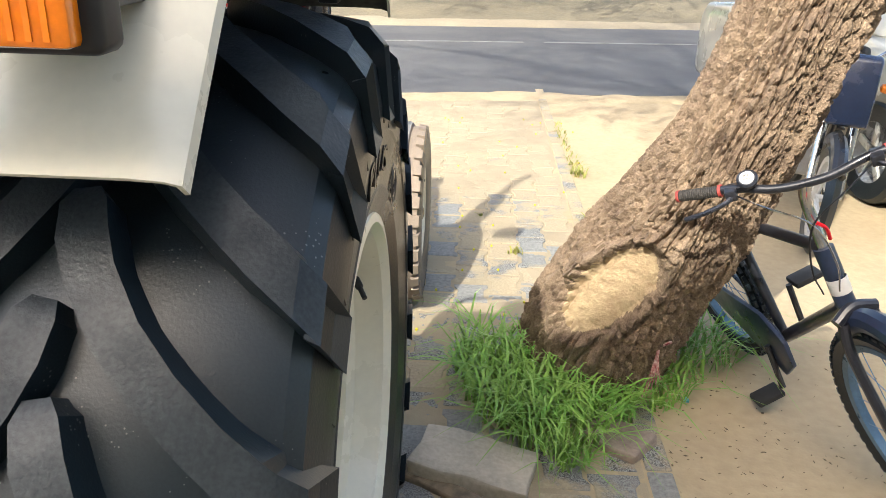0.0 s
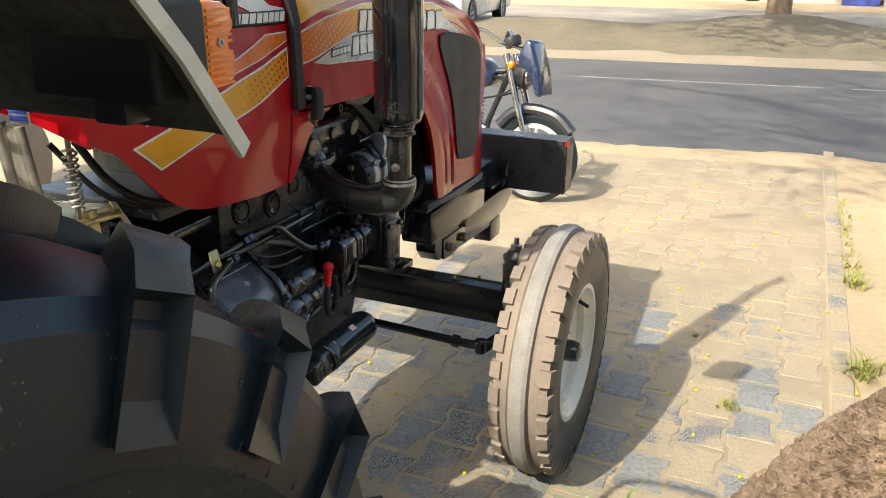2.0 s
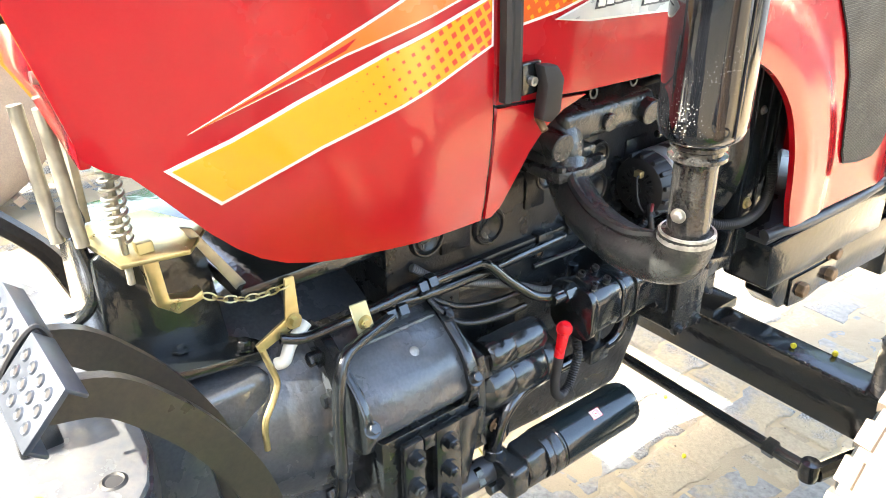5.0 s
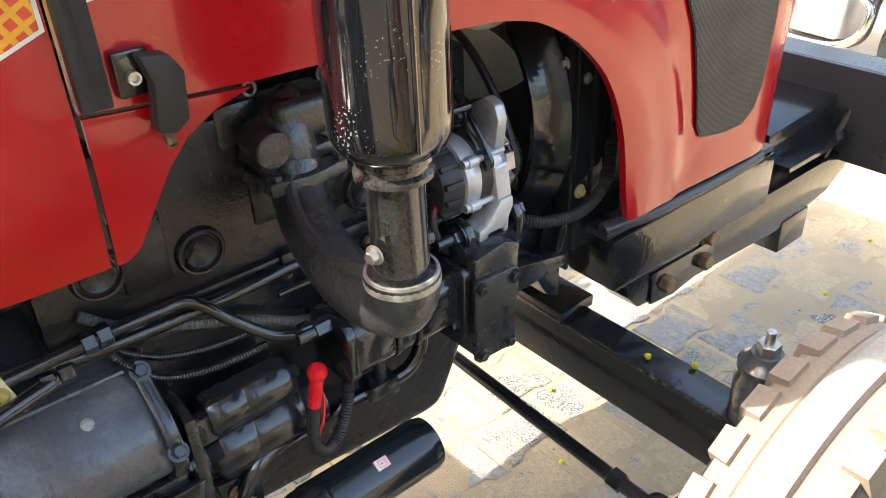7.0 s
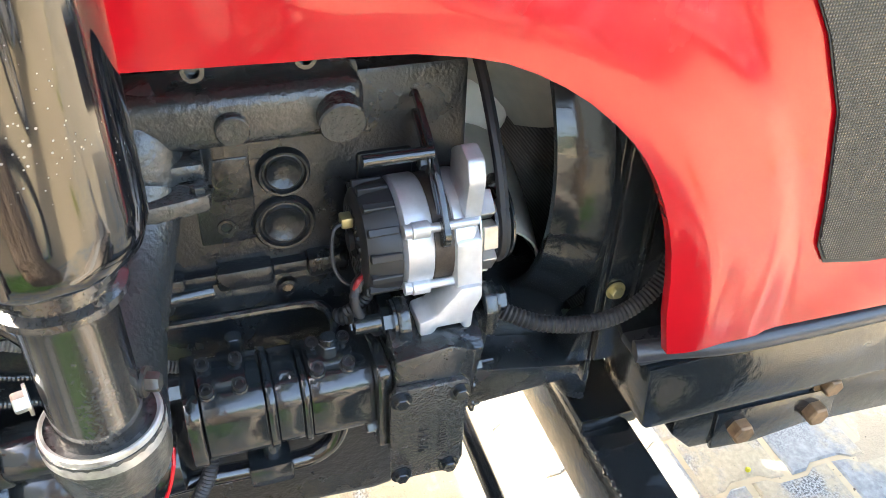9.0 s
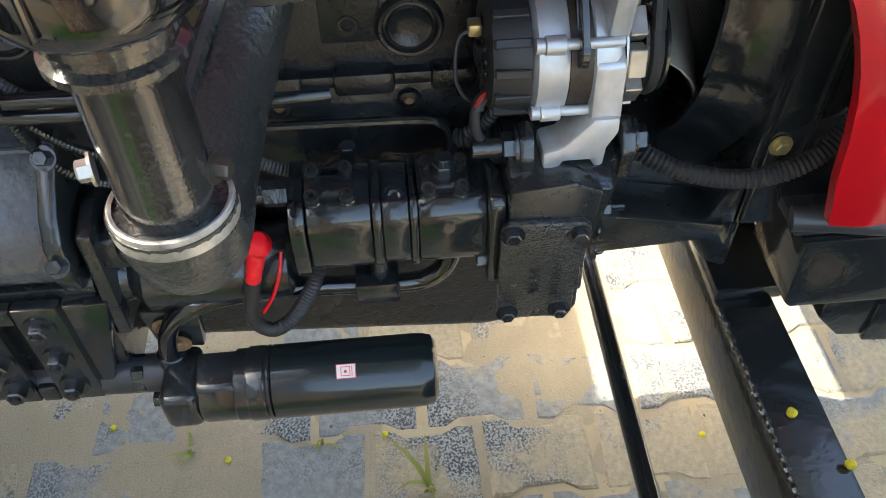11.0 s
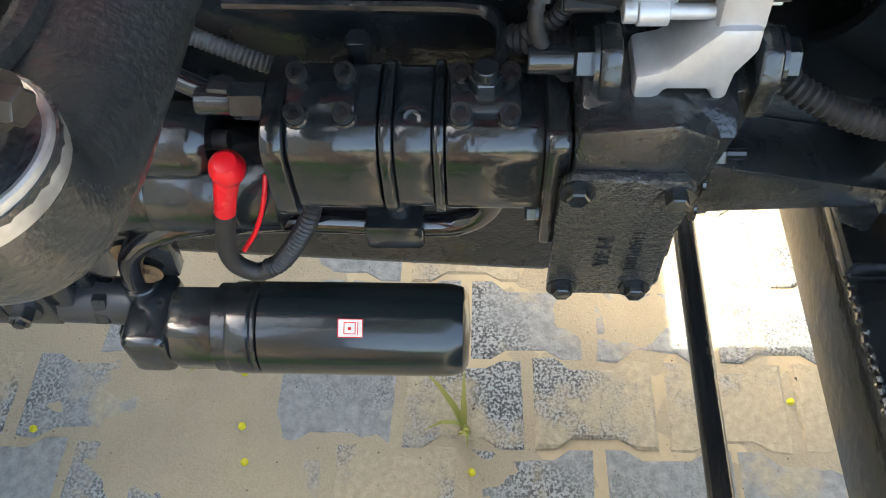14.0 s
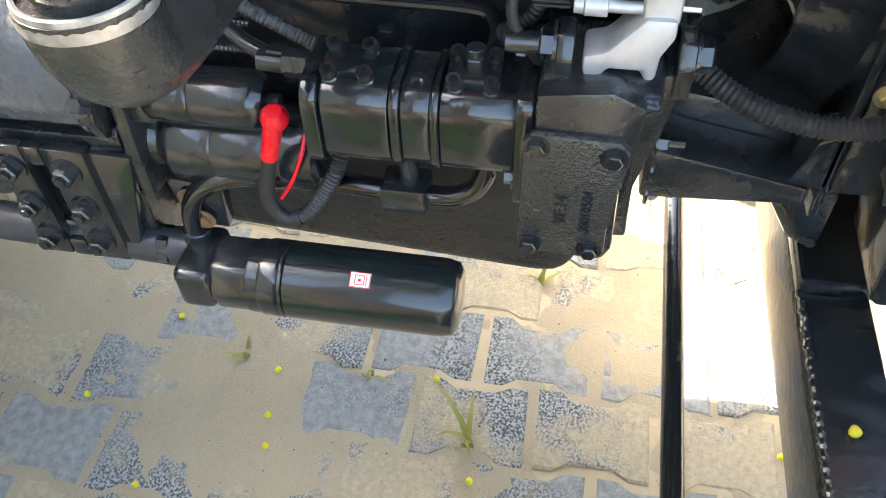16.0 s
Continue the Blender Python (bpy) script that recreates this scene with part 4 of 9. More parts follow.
def core_plug(y, z, r):
    bm = lathe([(r * 1.22, -0.004), (r * 1.18, 0.001), (r * 1.10, 0.0035), (r * 1.0, 0.003), (r * 0.92, -0.001), (r * 0.84, -0.0005), (r * 0.76, 0.002), (r * 0.66, 0.001), (r * 0.5, -0.002), (r * 0.2, -0.003), (0, -0.003)], (-0.3435, y, z), (1, 0, 0), 40)
    tp("core_plug", bm, M["block_paint"], "", engine)


for y, z, r in ((2.422, 0.950, 0.027), (2.426, 1.010, 0.0225), (2.178, 0.952, 0.027), (2.055, 0.972, 0.027), (2.30, 1.005, 0.02)):
    core_plug(y, z, r)
for y, z in ((2.364, 0.955), (2.53, 0.905)):
    tp("boss", lathe([(0, 0.002), (0.0045, 0.002), (0.006, 0.005), (0.009, 0.005), (0.011, 0.0)], (-0.349, y, z), (1, 0, 0), 18), M["block_paint"], "", engine)
for y, z in ((2.418, 0.868), (2.288, 0.868)):
    tp("plug_boss", lathe([(0, 0.008), (0.0055, 0.008), (0.007, 0.012), (0.011, 0.011), (0.013, 0.0)], (-0.349, y, z), (1, 0, 0), 20), M["block_paint"], "", engine)
    tp("plug", hexbolt((-0.3415, y, z), (1, 0, 0), 0.0045, 0.003), M["rust"], "small rusty plug", engine)
bm = words("562001/34 0252", 0.014, 0.0006)
for v in bm.verts:
    v.co = Vector((-0.3465 + v.co.z, 2.355 + v.co.x, 0.884 + v.co.y))
tp("casting_mark", bm, M["black_paint"], "", engine, smooth=False)
tp("crankcase", box(-0.68, -0.345, 2.0, 2.61, 0.66, 0.905, 0.008), M["black_cast"], "", engine)
bm = prism([(2.02, 0.70), (2.60, 0.70), (2.60, 0.60), (2.545, 0.485), (2.52, 0.474), (2.12, 0.503), (2.05, 0.53)], "x", -0.68, -0.34, 0.02)
tp("oil_sump", bm, M["block_paint"], "", engine)
tp("head", box(-0.68, -0.37, 2.0, 2.60, 1.11, 1.19, 0.008), M["black_cast"], "", engine)
tp("rocker_cover", box(-0.66, -0.40, 2.02, 2.58, 1.19, 1.27, 0.03, 3), M["black_paint"], "", engine)
for k in range(5):
    tp("bolt", capbolt((-0.368, 2.06 + 0.115 * k, 1.15), (1, 0, 0), 0.011, 0.012), M["black_paint"], "", engine)

# lift pump, fuel line along the block
bm = tube([(-0.325, 2.26, 0.858), (-0.325, 2.35, 0.856), (-0.322, 2.43, 0.856), (-0.312, 2.452, 0.854), (-0.29, 2.456, 0.846), (-0.268, 2.447, 0.838)], 0.0055, 10)
tp("fuel_line", bm, M["black_paint"], "black steel pipe bent to the pump")

# ---- hydraulic pump ----
def rounded(cx, cz, hx, hz, r, n=6):
    out = []
    for sx, sz, a0 in ((1, 1, 0), (-1, 1, 90), (-1, -1, 180), (1, -1, 270)):
        for k in range(n + 1):
            a = radians(a0 + 90 * k / n)
            out.append((cx + sx * (hx - r) + r * math.cos(a), cz + sz * (hz - r) + r * math.sin(a)))
    return out


M["bolt_dark"] = mat("bolt_dark", (0.07, 0.07, 0.07), 0.3, metal=0.6, var=0.3, scale=40, color2=(0.03, 0.03, 0.03))
pump = tp("hydraulic_pump", prism(rounded(-0.265, 0.787, 0.044, 0.045, 0.026), "y", 2.310, 2.372, 0.002), M["black_paint"], "glossy black double hydraulic gear pump")
for y0, y1, g in ((2.294, 2.309, 0.004), (2.373, 2.382, 0.0015), (2.3825, 2.409, -0.001), (2.4095, 2.417, 0.002), (2.4175, 2.484, 0.0)):
    tp("section", prism(rounded(-0.265, 0.787, 0.044 + g, 0.045 + g, 0.026), "y", y0, y1, 0.002), M["black_paint"], "", pump)
tp("mount_flange", prism(rounded(-0.275, 0.785, 0.066, 0.060, 0.012), "y", 2.4845, 2.500, 0.003), M["black_paint"], "", pump)
PT = pose(0, 0, 0, 0, 20, 0)


def port(yc):
    base = Matrix.Translation((-0.257, yc, 0.830)) @ PT
    bm = box(-0.026, 0.035, -0.025, 0.025, -0.022, 0.000, 0.005, 3, m=base)
    bm = box(-0.024, 0.026, -0.0225, 0.0225, -0.002, 0.006, 0.004, 3, bm=bm, m=base)
    bm = box(-0.012, 0.012, -0.024, 0.024, 0.003, 0.011, 0.003, 2, bm=bm, m=base)
    for dx in (-0.0155, 0.0135):
        for dy in (-0.0163, 0.0163):
            bm = lathe([(0, -0.004), (0.0092, -0.004), (0.0088, 0.008), (0.0076, 0.0095), (0, 0.0095)], base @ Vector((dx, dy, 0)), base.to_3x3() @ Vector((0, 0, 1)), 16, bm)
    ob = tp("port_flange", bm, M["black_paint"], "", pump)
    for dx in (-0.0145, 0.0145):
        for dy in (-0.0163, 0.0163):
            b = base @ Vector((dx - 0.001, dy, 0.009))
            tp("bolt", capbolt(b, base.to_3x3() @ Vector((0, 0, 1)), 0.0068, 0.009), M["bolt_dark"], "", ob)
    return base


port(2.334)
B = port(2.4445)
bm = cyl(B @ Vector((-0.006, 0, 0.009)), B @ Vector((-0.009, 0, 0.024)), 0.011, seg=6)
bm = cyl(B @ Vector((-0.009, 0, 0.022)), B @ Vector((-0.012, 0, 0.030)), 0.0085, seg=14, bm=bm)
tp("pipe_fitting", bm, M["black_paint"], "", pump)
q = Matrix.Translation((-0.245, 2.3955, 0.826)) @ pose(0, 0, 0, 0, 30, 0)
bm = lathe([(0, 0.003), (0.003, 0.003), (0.0035, 0.0055), (0.006, 0.006), (0.0065, 0.002), (0.010, 0.0015), (0.0115, 0.004), (0.0125, 0)], q @ Vector((0, 0, 0)), q.to_3x3() @ Vector((0, 0, 1)), 24)
tp("pump_plug", bm, M["black_paint"], "", pump)
for z, x in ((0.832, -0.30), (0.745, -0.23), (0.745, -0.30)):
    tp("bolt", hexbolt((x, 2.4842, z), (0, -1, 0), 0.008, 0.008), M["black_paint"], "", pump)
bm = cyl((-0.262, 2.294, 0.826), (-0.262, 2.270, 0.826), 0.0135, seg=6)
bm = cyl((-0.262, 2.272, 0.826), (-0.262, 2.245, 0.827), 0.010, seg=16, bm=bm)
tp("inlet_union", bm, M["black_paint"], "", pump)

# ---- timing case ----
tc_poly = [(2.501, 0.688), (2.515, 0.678), (2.572, 0.674), (2.580, 0.69), (2.578, 0.76), (2.584, 0.80), (2.588, 0.855), (2.560, 0.868), (2.501, 0.860)]
timing = tp("timing_case", prism(tc_poly, "x", -0.42, -0.202, 0.004), M["black_cast"], "rough black cast timing case with cover bolts")
tp("case_top", prism([(-0.40, 0.85), (-0.205, 0.852), (-0.245, 0.872), (-0.40, 0.88)], "y", 2.503, 2.600, 0.004), M["black_cast"], "", timing)
tp("case_edge", prism([(2.580, 0.86), (2.618, 0.868), (2.606, 0.80), (2.592, 0.74), (2.594, 0.675), (2.574, 0.672)], "x", -0.42, -0.235, 0.003), M["black_cast"], "", timing)
M["pebble_cast"] = mat("pebble_cast", (0.016, 0.0185, 0.020), 0.24, var=0.4, scale=10, bump=0.0007, bscale=420, color2=(0.028, 0.030, 0.030), coat=0.5, crough=0.07, rvar=0.1, lump=0.0016, lscale=210)
tp("cover_plate", prism([(2.493, 0.69), (2.500, 0.683), (2.520, 0.686), (2.545, 0.685), (2.565, 0.682), (2.573, 0.69), (2.572, 0.74), (2.579, 0.79), (2.580, 0.818), (2.572, 0.826), (2.500, 0.828), (2.493, 0.820)], "x", -0.2025, -0.1935, 0.003, seg=2), M["pebble_cast"], "rough black cover plate", timing)
for y, z in ((2.504, 0.815), (2.568, 0.810), (2.504, 0.697), (2.559, 0.697)):
    tp("bolt", hexbolt((-0.1938, y, z), (1, 0, 0), 0.0078, 0.007), M["black_paint"], "", timing)
bm = words("VF:14", 0.016, 0.0006)
for v in bm.verts:
    v.co = Vector((-0.1932 + v.co.z, 2.530 - v.co.y, 0.745 + v.co.x))
tp("casting_mark", bm, M["black_paint"], "", timing, smooth=False)
bm = words("38010504", 0.013, 0.0006)
for v in bm.verts:
    v.co = Vector((-0.1932 + v.co.z, 2.552 - v.co.y, 0.745 + v.co.x))
tp("casting_mark", bm, M["black_paint"], "", timing, smooth=False)
for z in (0.775, 0.745, 0.715):
    tp("bolt", hexbolt((-0.26, 2.606, z), (0, 1, 0), 0.009, 0.010, stud=0.016), M["black_paint"], "", timing)
# spigots on the case that hold the alternator
for y0, y1 in ((2.512, 2.526), (2.606, 2.620)):
    bm = prism([(-0.278, 0.86), (-0.228, 0.846), (-0.226, 0.878), (-0.236, 0.895), (-0.256, 0.899), (-0.272, 0.888)], "y", y0, y1, 0.003)
    tp("bracket_ear", bm, M["black_cast"], "", timing)
tp("pivot_nut", hexbolt((-0.250, 2.620, 0.876), (0, 1, 0), 0.014, 0.012), M["black_paint"], "", timing)
bm = cyl((-0.250, 2.512, 0.876), (-0.250, 2.470, 0.876), 0.0095, seg=16)
tp("pivot_bolt", bm, M["black_paint"], "", timing)
tp("pivot_nut", hexbolt((-0.250, 2.512, 0.876), (0, -1, 0), 0.014, 0.012), M["black_paint"], "", timing)

# ---- alternator ----
AX, AZ = -0.300, 0.948
alt = tp("alternator", lathe([(0, 2.522), (0.054, 2.522), (0.0595, 2.526), (0.060, 2.530), (0.060, 2.550), (0.058, 2.553), (0, 2.553)], (AX, 0, AZ), (0, 1, 0), 48), M["alu"], "silver aluminium alternator with black rear cover")
bm = lathe([(0, 2.484), (0.045, 2.484), (0.052, 2.488), (0.055, 2.496), (0.0565, 2.505), (0.058, 2.521), (0, 2.521)], (AX, 0, AZ), (0, 1, 0), 40)
tp("rear_cover", bm, M["black_rubber"], "slotted black plastic cover", alt)
for k in range(14):
    a = k * math.tau / 14
    tp("cover_rib", box(-0.004, 0.004, 2.489, 2.520, 0.052, 0.060, 0.001, 1, m=Matrix.Translation((AX, 0, AZ)) @ Matrix.Rotation(a, 4, "Y")), M["black_rubber"], "", alt)
bm = lathe([(0, 2.4835), (0.010, 2.4835), (0.012, 2.478), (0.0, 2.478)], (AX, 0, AZ), (0, 1, 0), 20)
tp("shaft_end", bm, M["bolt_dark"], "", alt)
for k in range(20):
    a = k * math.tau / 20
    tp("vent_slot", box(-0.0018, 0.0018, 2.4825, 2.4842, 0.020, 0.036, m=Matrix.Translation((AX, 0, AZ)) @ Matrix.Rotation(a, 4, "Y")), M["bolt_dark"], "", alt)
tp("stator", lathe([(0, 2.5535), (0.0585, 2.5535), (0.0585, 2.5735), (0, 2.5735)], (AX, 0, AZ), (0, 1, 0), 40), mat("lamination", (0.055, 0.042, 0.032), 0.5, metal=0.3, var=0.4, scale=60, bump=0.0003, bscale=400), "dark brown laminated core", alt)
bm = lathe([(0, 2.574), (0.057, 2.572), (0.060, 2.575), (0.060, 2.592), (0.056, 2.598), (0.03, 2.602), (0, 2.602)], (AX, 0, AZ), (0, 1, 0), 48)
bm = prism([(-0.270, 0.985), (-0.240, 0.965), (-0.236, 0.935), (-0.232, 0.912), (-0.250, 0.902), (-0.270, 0.90), (-0.285, 0.92)], "y", 2.574, 2.602, 0.004, bm=bm)
bm = prism([(2.533, 0.882), (2.550, 0.886), (2.577, 0.918), (2.600, 0.918), (2.601, 0.902), (2.592, 0.884), (2.591, 0.863), (2.582, 0.862), (2.579, 0.871), (2.553, 0.871), (2.548, 0.861), (2.534, 0.863)], "x", -0.268, -0.228, 0.004, bm=bm)
bm = prism([(-0.30, 1.0), (-0.250, 0.985), (-0.243, 1.03), (-0.250, 1.052), (-0.272, 1.058), (-0.30, 1.04)], "y", 2.584, 2.603, 0.004, bm=bm)
tp("front_bracket", bm, M["alu"], "cast aluminium bracket and foot", alt)
for a in (35, 155, 275, 330):
    r = radians(a)
    p = Vector((AX + 0.0625 * math.cos(r), 0, AZ + 0.0625 * math.sin(r)))
    bm = cyl(p + Vector((0, 2.528, 0)), p + Vector((0, 2.598, 0)), 0.0048, seg=12)
    bm = cyl(p + Vector((0, 2.522, 0)), p + Vector((0, 2.530, 0)), 0.007, seg=12, bm=bm)
    bm = cyl(p + Vector((0, 2.530, 0)), p + Vector((0, 2.548, 0)), 0.0085, seg=12, bm=bm)
    tp("through_bolt", bm, M["alu"], "", alt)
tp("cooling_fan", lathe([(0, 2.603), (0.052, 2.603), (0.052, 2.605), (0, 2.605)], (AX, 0, AZ), (0, 1, 0), 30), M["steel"], "", alt)
for k in range(9):
    a = k * math.tau / 9
    tp("fan_vane", box(-0.016, 0.010, 2.6052, 2.621, 0.036, 0.054, 0.001, 1, m=Matrix.Translation((AX, 0, AZ)) @ Matrix.Rotation(a, 4, "Y")), M["steel"], "", alt)
tp("pulley", lathe([(0, 2.622), (0.045, 2.622), (0.046, 2.625), (0.034, 2.632), (0.034, 2.634), (0.046, 2.641), (0.045, 2.644), (0, 2.644)], (AX, 0, AZ), (0, 1, 0), 40), M["black_paint"], "", alt)
bm = tube([(-0.34, 2.633, 0.925), (-0.365, 2.633, 0.90), (-0.41, 2.633, 0.84), (-0.46, 2.633, 0.79)], 0.0065, 8)
bm = tube([(-0.268, 2.633, 0.98), (-0.295, 2.633, 1.03), (-0.36, 2.633, 1.10), (-0.46, 2.633, 1.15)], 0.0065, 8, bm=bm)
bm = tube([(AX + 0.042 * math.cos(a), 2.633, AZ + 0.042 * math.sin(a)) for a in np.linspace(radians(-140), radians(60), 12)], 0.0065, 8, bm=bm)
tp("fan_belt", bm, M["black_rubber"], "black rubber fan belt")
# slotted adjusting arm, held by a spacer stud
def arm_strip(r0, r1):
    """A strip of the arm between two radii about the engine's side, in the x z plane."""
    out = []
    for r, rng_ in ((r0, range(9)), (r1, range(8, -1, -1))):
        for k in rng_:
            a = radians(96 - 8.2 * k)
            out.append((-0.425 + r * math.cos(a), 0.875 + r * math.sin(a)))
    return out


arm = tp("adjusting_arm", prism(arm_strip(0.214, 0.222), "y", 2.559, 2.565, 0.001), M["black_paint"], "slotted black belt adjusting arm")
tp("arm_edge", prism(arm_strip(0.194, 0.202), "y", 2.559, 2.565, 0.001), M["black_paint"], "", arm)
for a in (97, 50, 30):
    r = radians(a)
    tp("arm_end", cyl((-0.425 + 0.208 * math.cos(r), 2.5585, 0.875 + 0.208 * math.sin(r)), (-0.425 + 0.208 * math.cos(r), 2.5655, 0.875 + 0.208 * math.sin(r)), 0.0145 if a != 50 else 0.012, seg=20), M["black_paint"], "", arm)
tp("arm_bolt", hexbolt((-0.425 + 0.208 * math.cos(radians(50)), 2.558, 0.875 + 0.208 * math.sin(radians(50))), (0, -1, 0), 0.009, 0.008), M["bolt_dark"], "", arm)
tp("spacer_stud", cyl((-0.275, 2.49, 1.052), (-0.275, 2.559, 1.052), 0.0065, seg=12), M["black_paint"], "", arm)
# wires at the back of the alternator
bm = tube([(-0.29, 2.482, 0.978), (-0.285, 2.462, 0.973), (-0.275, 2.458, 0.938), (-0.27, 2.468, 0.918), (-0.275, 2.482, 0.911)], 0.002, 6)
tp("wire", bm, M["black_rubber"], "", alt)
bm = tube([(-0.27, 2.486, 0.922), (-0.258, 2.474, 0.912), (-0.254, 2.476, 0.890), (-0.256, 2.488, 0.868), (-0.262, 2.498, 0.850)], 0.0055, 10, ribs=0.006)
tp("conduit", bm, M["black_rubber"], "", alt)
tp("red_sleeve", tube([(-0.268, 2.492, 0.928), (-0.260, 2.480, 0.927), (-0.257, 2.474, 0.918)], 0.003, 8), mat("dark_red", (0.25, 0.01, 0.012), 0.4, var=0.2), "", alt)
tp("terminal_boot", tube([(-0.27, 2.49, 0.925), (-0.262, 2.478, 0.920), (-0.257, 2.476, 0.914)], 0.006, 10), M["black_rubber"], "", alt)
tp("plug_tab", box(-0.30, -0.285, 2.470, 2.482, 0.972, 0.984, 0.002), M["zinc"], "", alt)

# corrugated hose from the case to the front
loom = tp("loom", tube([(-0.30, 2.46, 0.848), (-0.288, 2.50, 0.858), (-0.282, 2.56, 0.868), (-0.268, 2.62, 0.856), (-0.252, 2.65, 0.845), (-0.240, 2.68, 0.836), (-0.232, 2.73, 0.830), (-0.230, 2.775, 0.838), (-0.236, 2.815, 0.862), (-0.25, 2.84, 0.90), (-0.275, 2.86, 0.96)], 0.0105, 12, ribs=0.0052), M["black_rubber"], "black corrugated wiring conduit")
tp("loom_branch", tube([(-0.278, 2.498, 0.905), (-0.282, 2.488, 0.88), (-0.29, 2.47, 0.862)], 0.007, 10, ribs=0.005), M["black_rubber"], "", loom)

# ---- oil filter ----
FX, FZ = -0.238, 0.541
M["filter_black"] = mat("filter_black", (0.010, 0.0165, 0.0185), 0.2, var=0.2, scale=6, coat=0.5, rvar=0.05)
filt = tp("oil_filter", lathe([(0, 2.236), (0.041, 2.236), (0.0445, 2.238), (0.0445, 2.26), (0.0445, 2.408), (0.044, 2.416), (0.041, 2.427), (0.033, 2.432), (0, 2.434)], (FX, 0, FZ), (0, 1, 0), 56), M["filter_black"], "black spin-on oil filter canister with a small white sticker")
tp("rim", lathe([(0.036, 2.208), (0.0435, 2.208), (0.0448, 2.211), (0.0448, 2.228), (0.0432, 2.230), (0.0448, 2.232), (0.0448, 2.2345), (0.0432, 2.236), (0.036, 2.237)], (FX, 0, FZ), (0, 1, 0), 48), M["black_paint"], "", filt)
bm = cyl((FX, 2.194, FZ), (FX, 2.209, FZ), 0.043, seg=40)
bm = prism([(-0.275, 0.525), (-0.205, 0.512), (-0.198, 0.54), (-0.212, 0.575), (-0.26, 0.582)], "y", 2.150, 2.208, 0.006, bm=bm)
bm = box(-0.282, -0.20, 2.108, 2.152, 0.512, 0.572, 0.010, 3, bm=bm)
bm = cyl((FX, 2.09, 0.525), (FX, 2.112, 0.525), 0.011, seg=6, bm=bm)
tp("filter_head", bm, M["black_paint"], "", filt)
# sticker facing up and out
Q = Matrix.Translation((FX, 2.325, FZ)) @ Matrix.Rotation(radians(28), 4, "Y")
st = tp("sticker", box(-0.0085, 0.0085, -0.0115, 0.0115, 0.0425, 0.0452, m=Q), M["white_print"], "white filter symbol sticker", filt, smooth=False)
bm = bmesh.new()
for a, b, c, d in ((-0.0085, -0.0078, -0.0115, 0.0115), (0.0078, 0.0085, -0.0115, 0.0115), (-0.0078, 0.0078, -0.0115, -0.0108), (-0.0078, 0.0078, 0.0108, 0.0115)):
    bm = box(a, b, c, d, 0.0452, 0.0455, bm=bm, m=Q)
tp("sticker_edge", bm, M["red_rubber"], "", st, smooth=False)
bm = bmesh.new()
for a, b, c, d in ((-0.0055, -0.0047, -0.006, 0.005), (0.0047, 0.0055, -0.006, 0.005), (-0.0047, 0.0047, -0.006, -0.0052), (-0.0047, 0.0047, 0.0042, 0.005), (-0.0012, 0.0016, -0.002, 0.001), (-0.006, 0.006, 0.0066, 0.0074)):
    bm = box(a, b, c, d, 0.0452, 0.0456, bm=bm, m=Q)
tp("symbol", bm, M["red_rubber"], "", st, smooth=False)
bm = tube([(-0.262, 2.118, 0.56), (-0.258, 2.122, 0.60), (-0.258, 2.135, 0.640), (-0.262, 2.165, 0.664), (-0.27, 2.21, 0.670), (-0.275, 2.30, 0.668), (-0.276, 2.40, 0.662), (-0.276, 2.435, 0.672), (-0.276, 2.452, 0.70), (-0.276, 2.455, 0.74)], 0.0115, 14)
tp("oil_pipe", bm, M["black_gloss"], "glossy black oil pipe bent round the filter")
tp("pipe_union", cyl((-0.262, 2.119, 0.566), (-0.262, 2.121, 0.585), 0.017, seg=16), M["black_paint"], "")
bm = box(-0.295, -0.255, 2.345, 2.395, 0.652, 0.684, 0.005)
bm = cyl((-0.276, 2.375, 0.68), (-0.27, 2.372, 0.75), 0.011, seg=16, bm=bm)
tp("pipe_union", bm, M["black_paint"], "")
tp("suction_pipe", cyl((-0.275, 1.66, 0.55), (-0.262, 2.115, 0.545), 0.024, seg=24), M["black_satin"], "")
bm = cyl((-0.262, 2.07, 0.546), (-0.262, 2.085, 0.546), 0.026, seg=6)
tp("pipe_nut", bm, M["black_paint"], "")

# ---- starter ----
starter = tp("starter_motor", lathe([(0, 2.098), (0.030, 2.098), (0.034, 2.108), (0.046, 2.118), (0.0475, 2.122), (0.0475, 2.165), (0.0465, 2.168), (0.0475, 2.171), (0.0475, 2.235), (0.045, 2.24), (0.046, 2.243), (0.044, 2.275), (0.03, 2.284), (0, 2.284)], (-0.302, 0, 0.688), (0, 1, 0), 40), M["black_paint"], "black painted starter motor")
tp("solenoid", lathe([(0, 2.112), (0.026, 2.112), (0.030, 2.118), (0.0305, 2.16), (0.0295, 2.162), (0.0305, 2.164), (0.0305, 2.222), (0.029, 2.228), (0.024, 2.236), (0, 2.236)], (-0.283, 0, 0.762), (0, 1, 0), 36), M["black_paint"], "", starter)
bm = cyl((-0.283, 2.234, 0.762), (-0.283, 2.248, 0.762), 0.008, seg=12)
tp("terminal", bm, M["black_rubber"], "", starter)
bm = lathe([(0, -0.013), (0.008, -0.0115), (0.0125, -0.006), (0.0140, 0.0), (0.0128, 0.006), (0.0085, 0.0115), (0, 0.0135)], (-0.243, 2.257, 0.776), (0.3, 0.1, 1), 24)
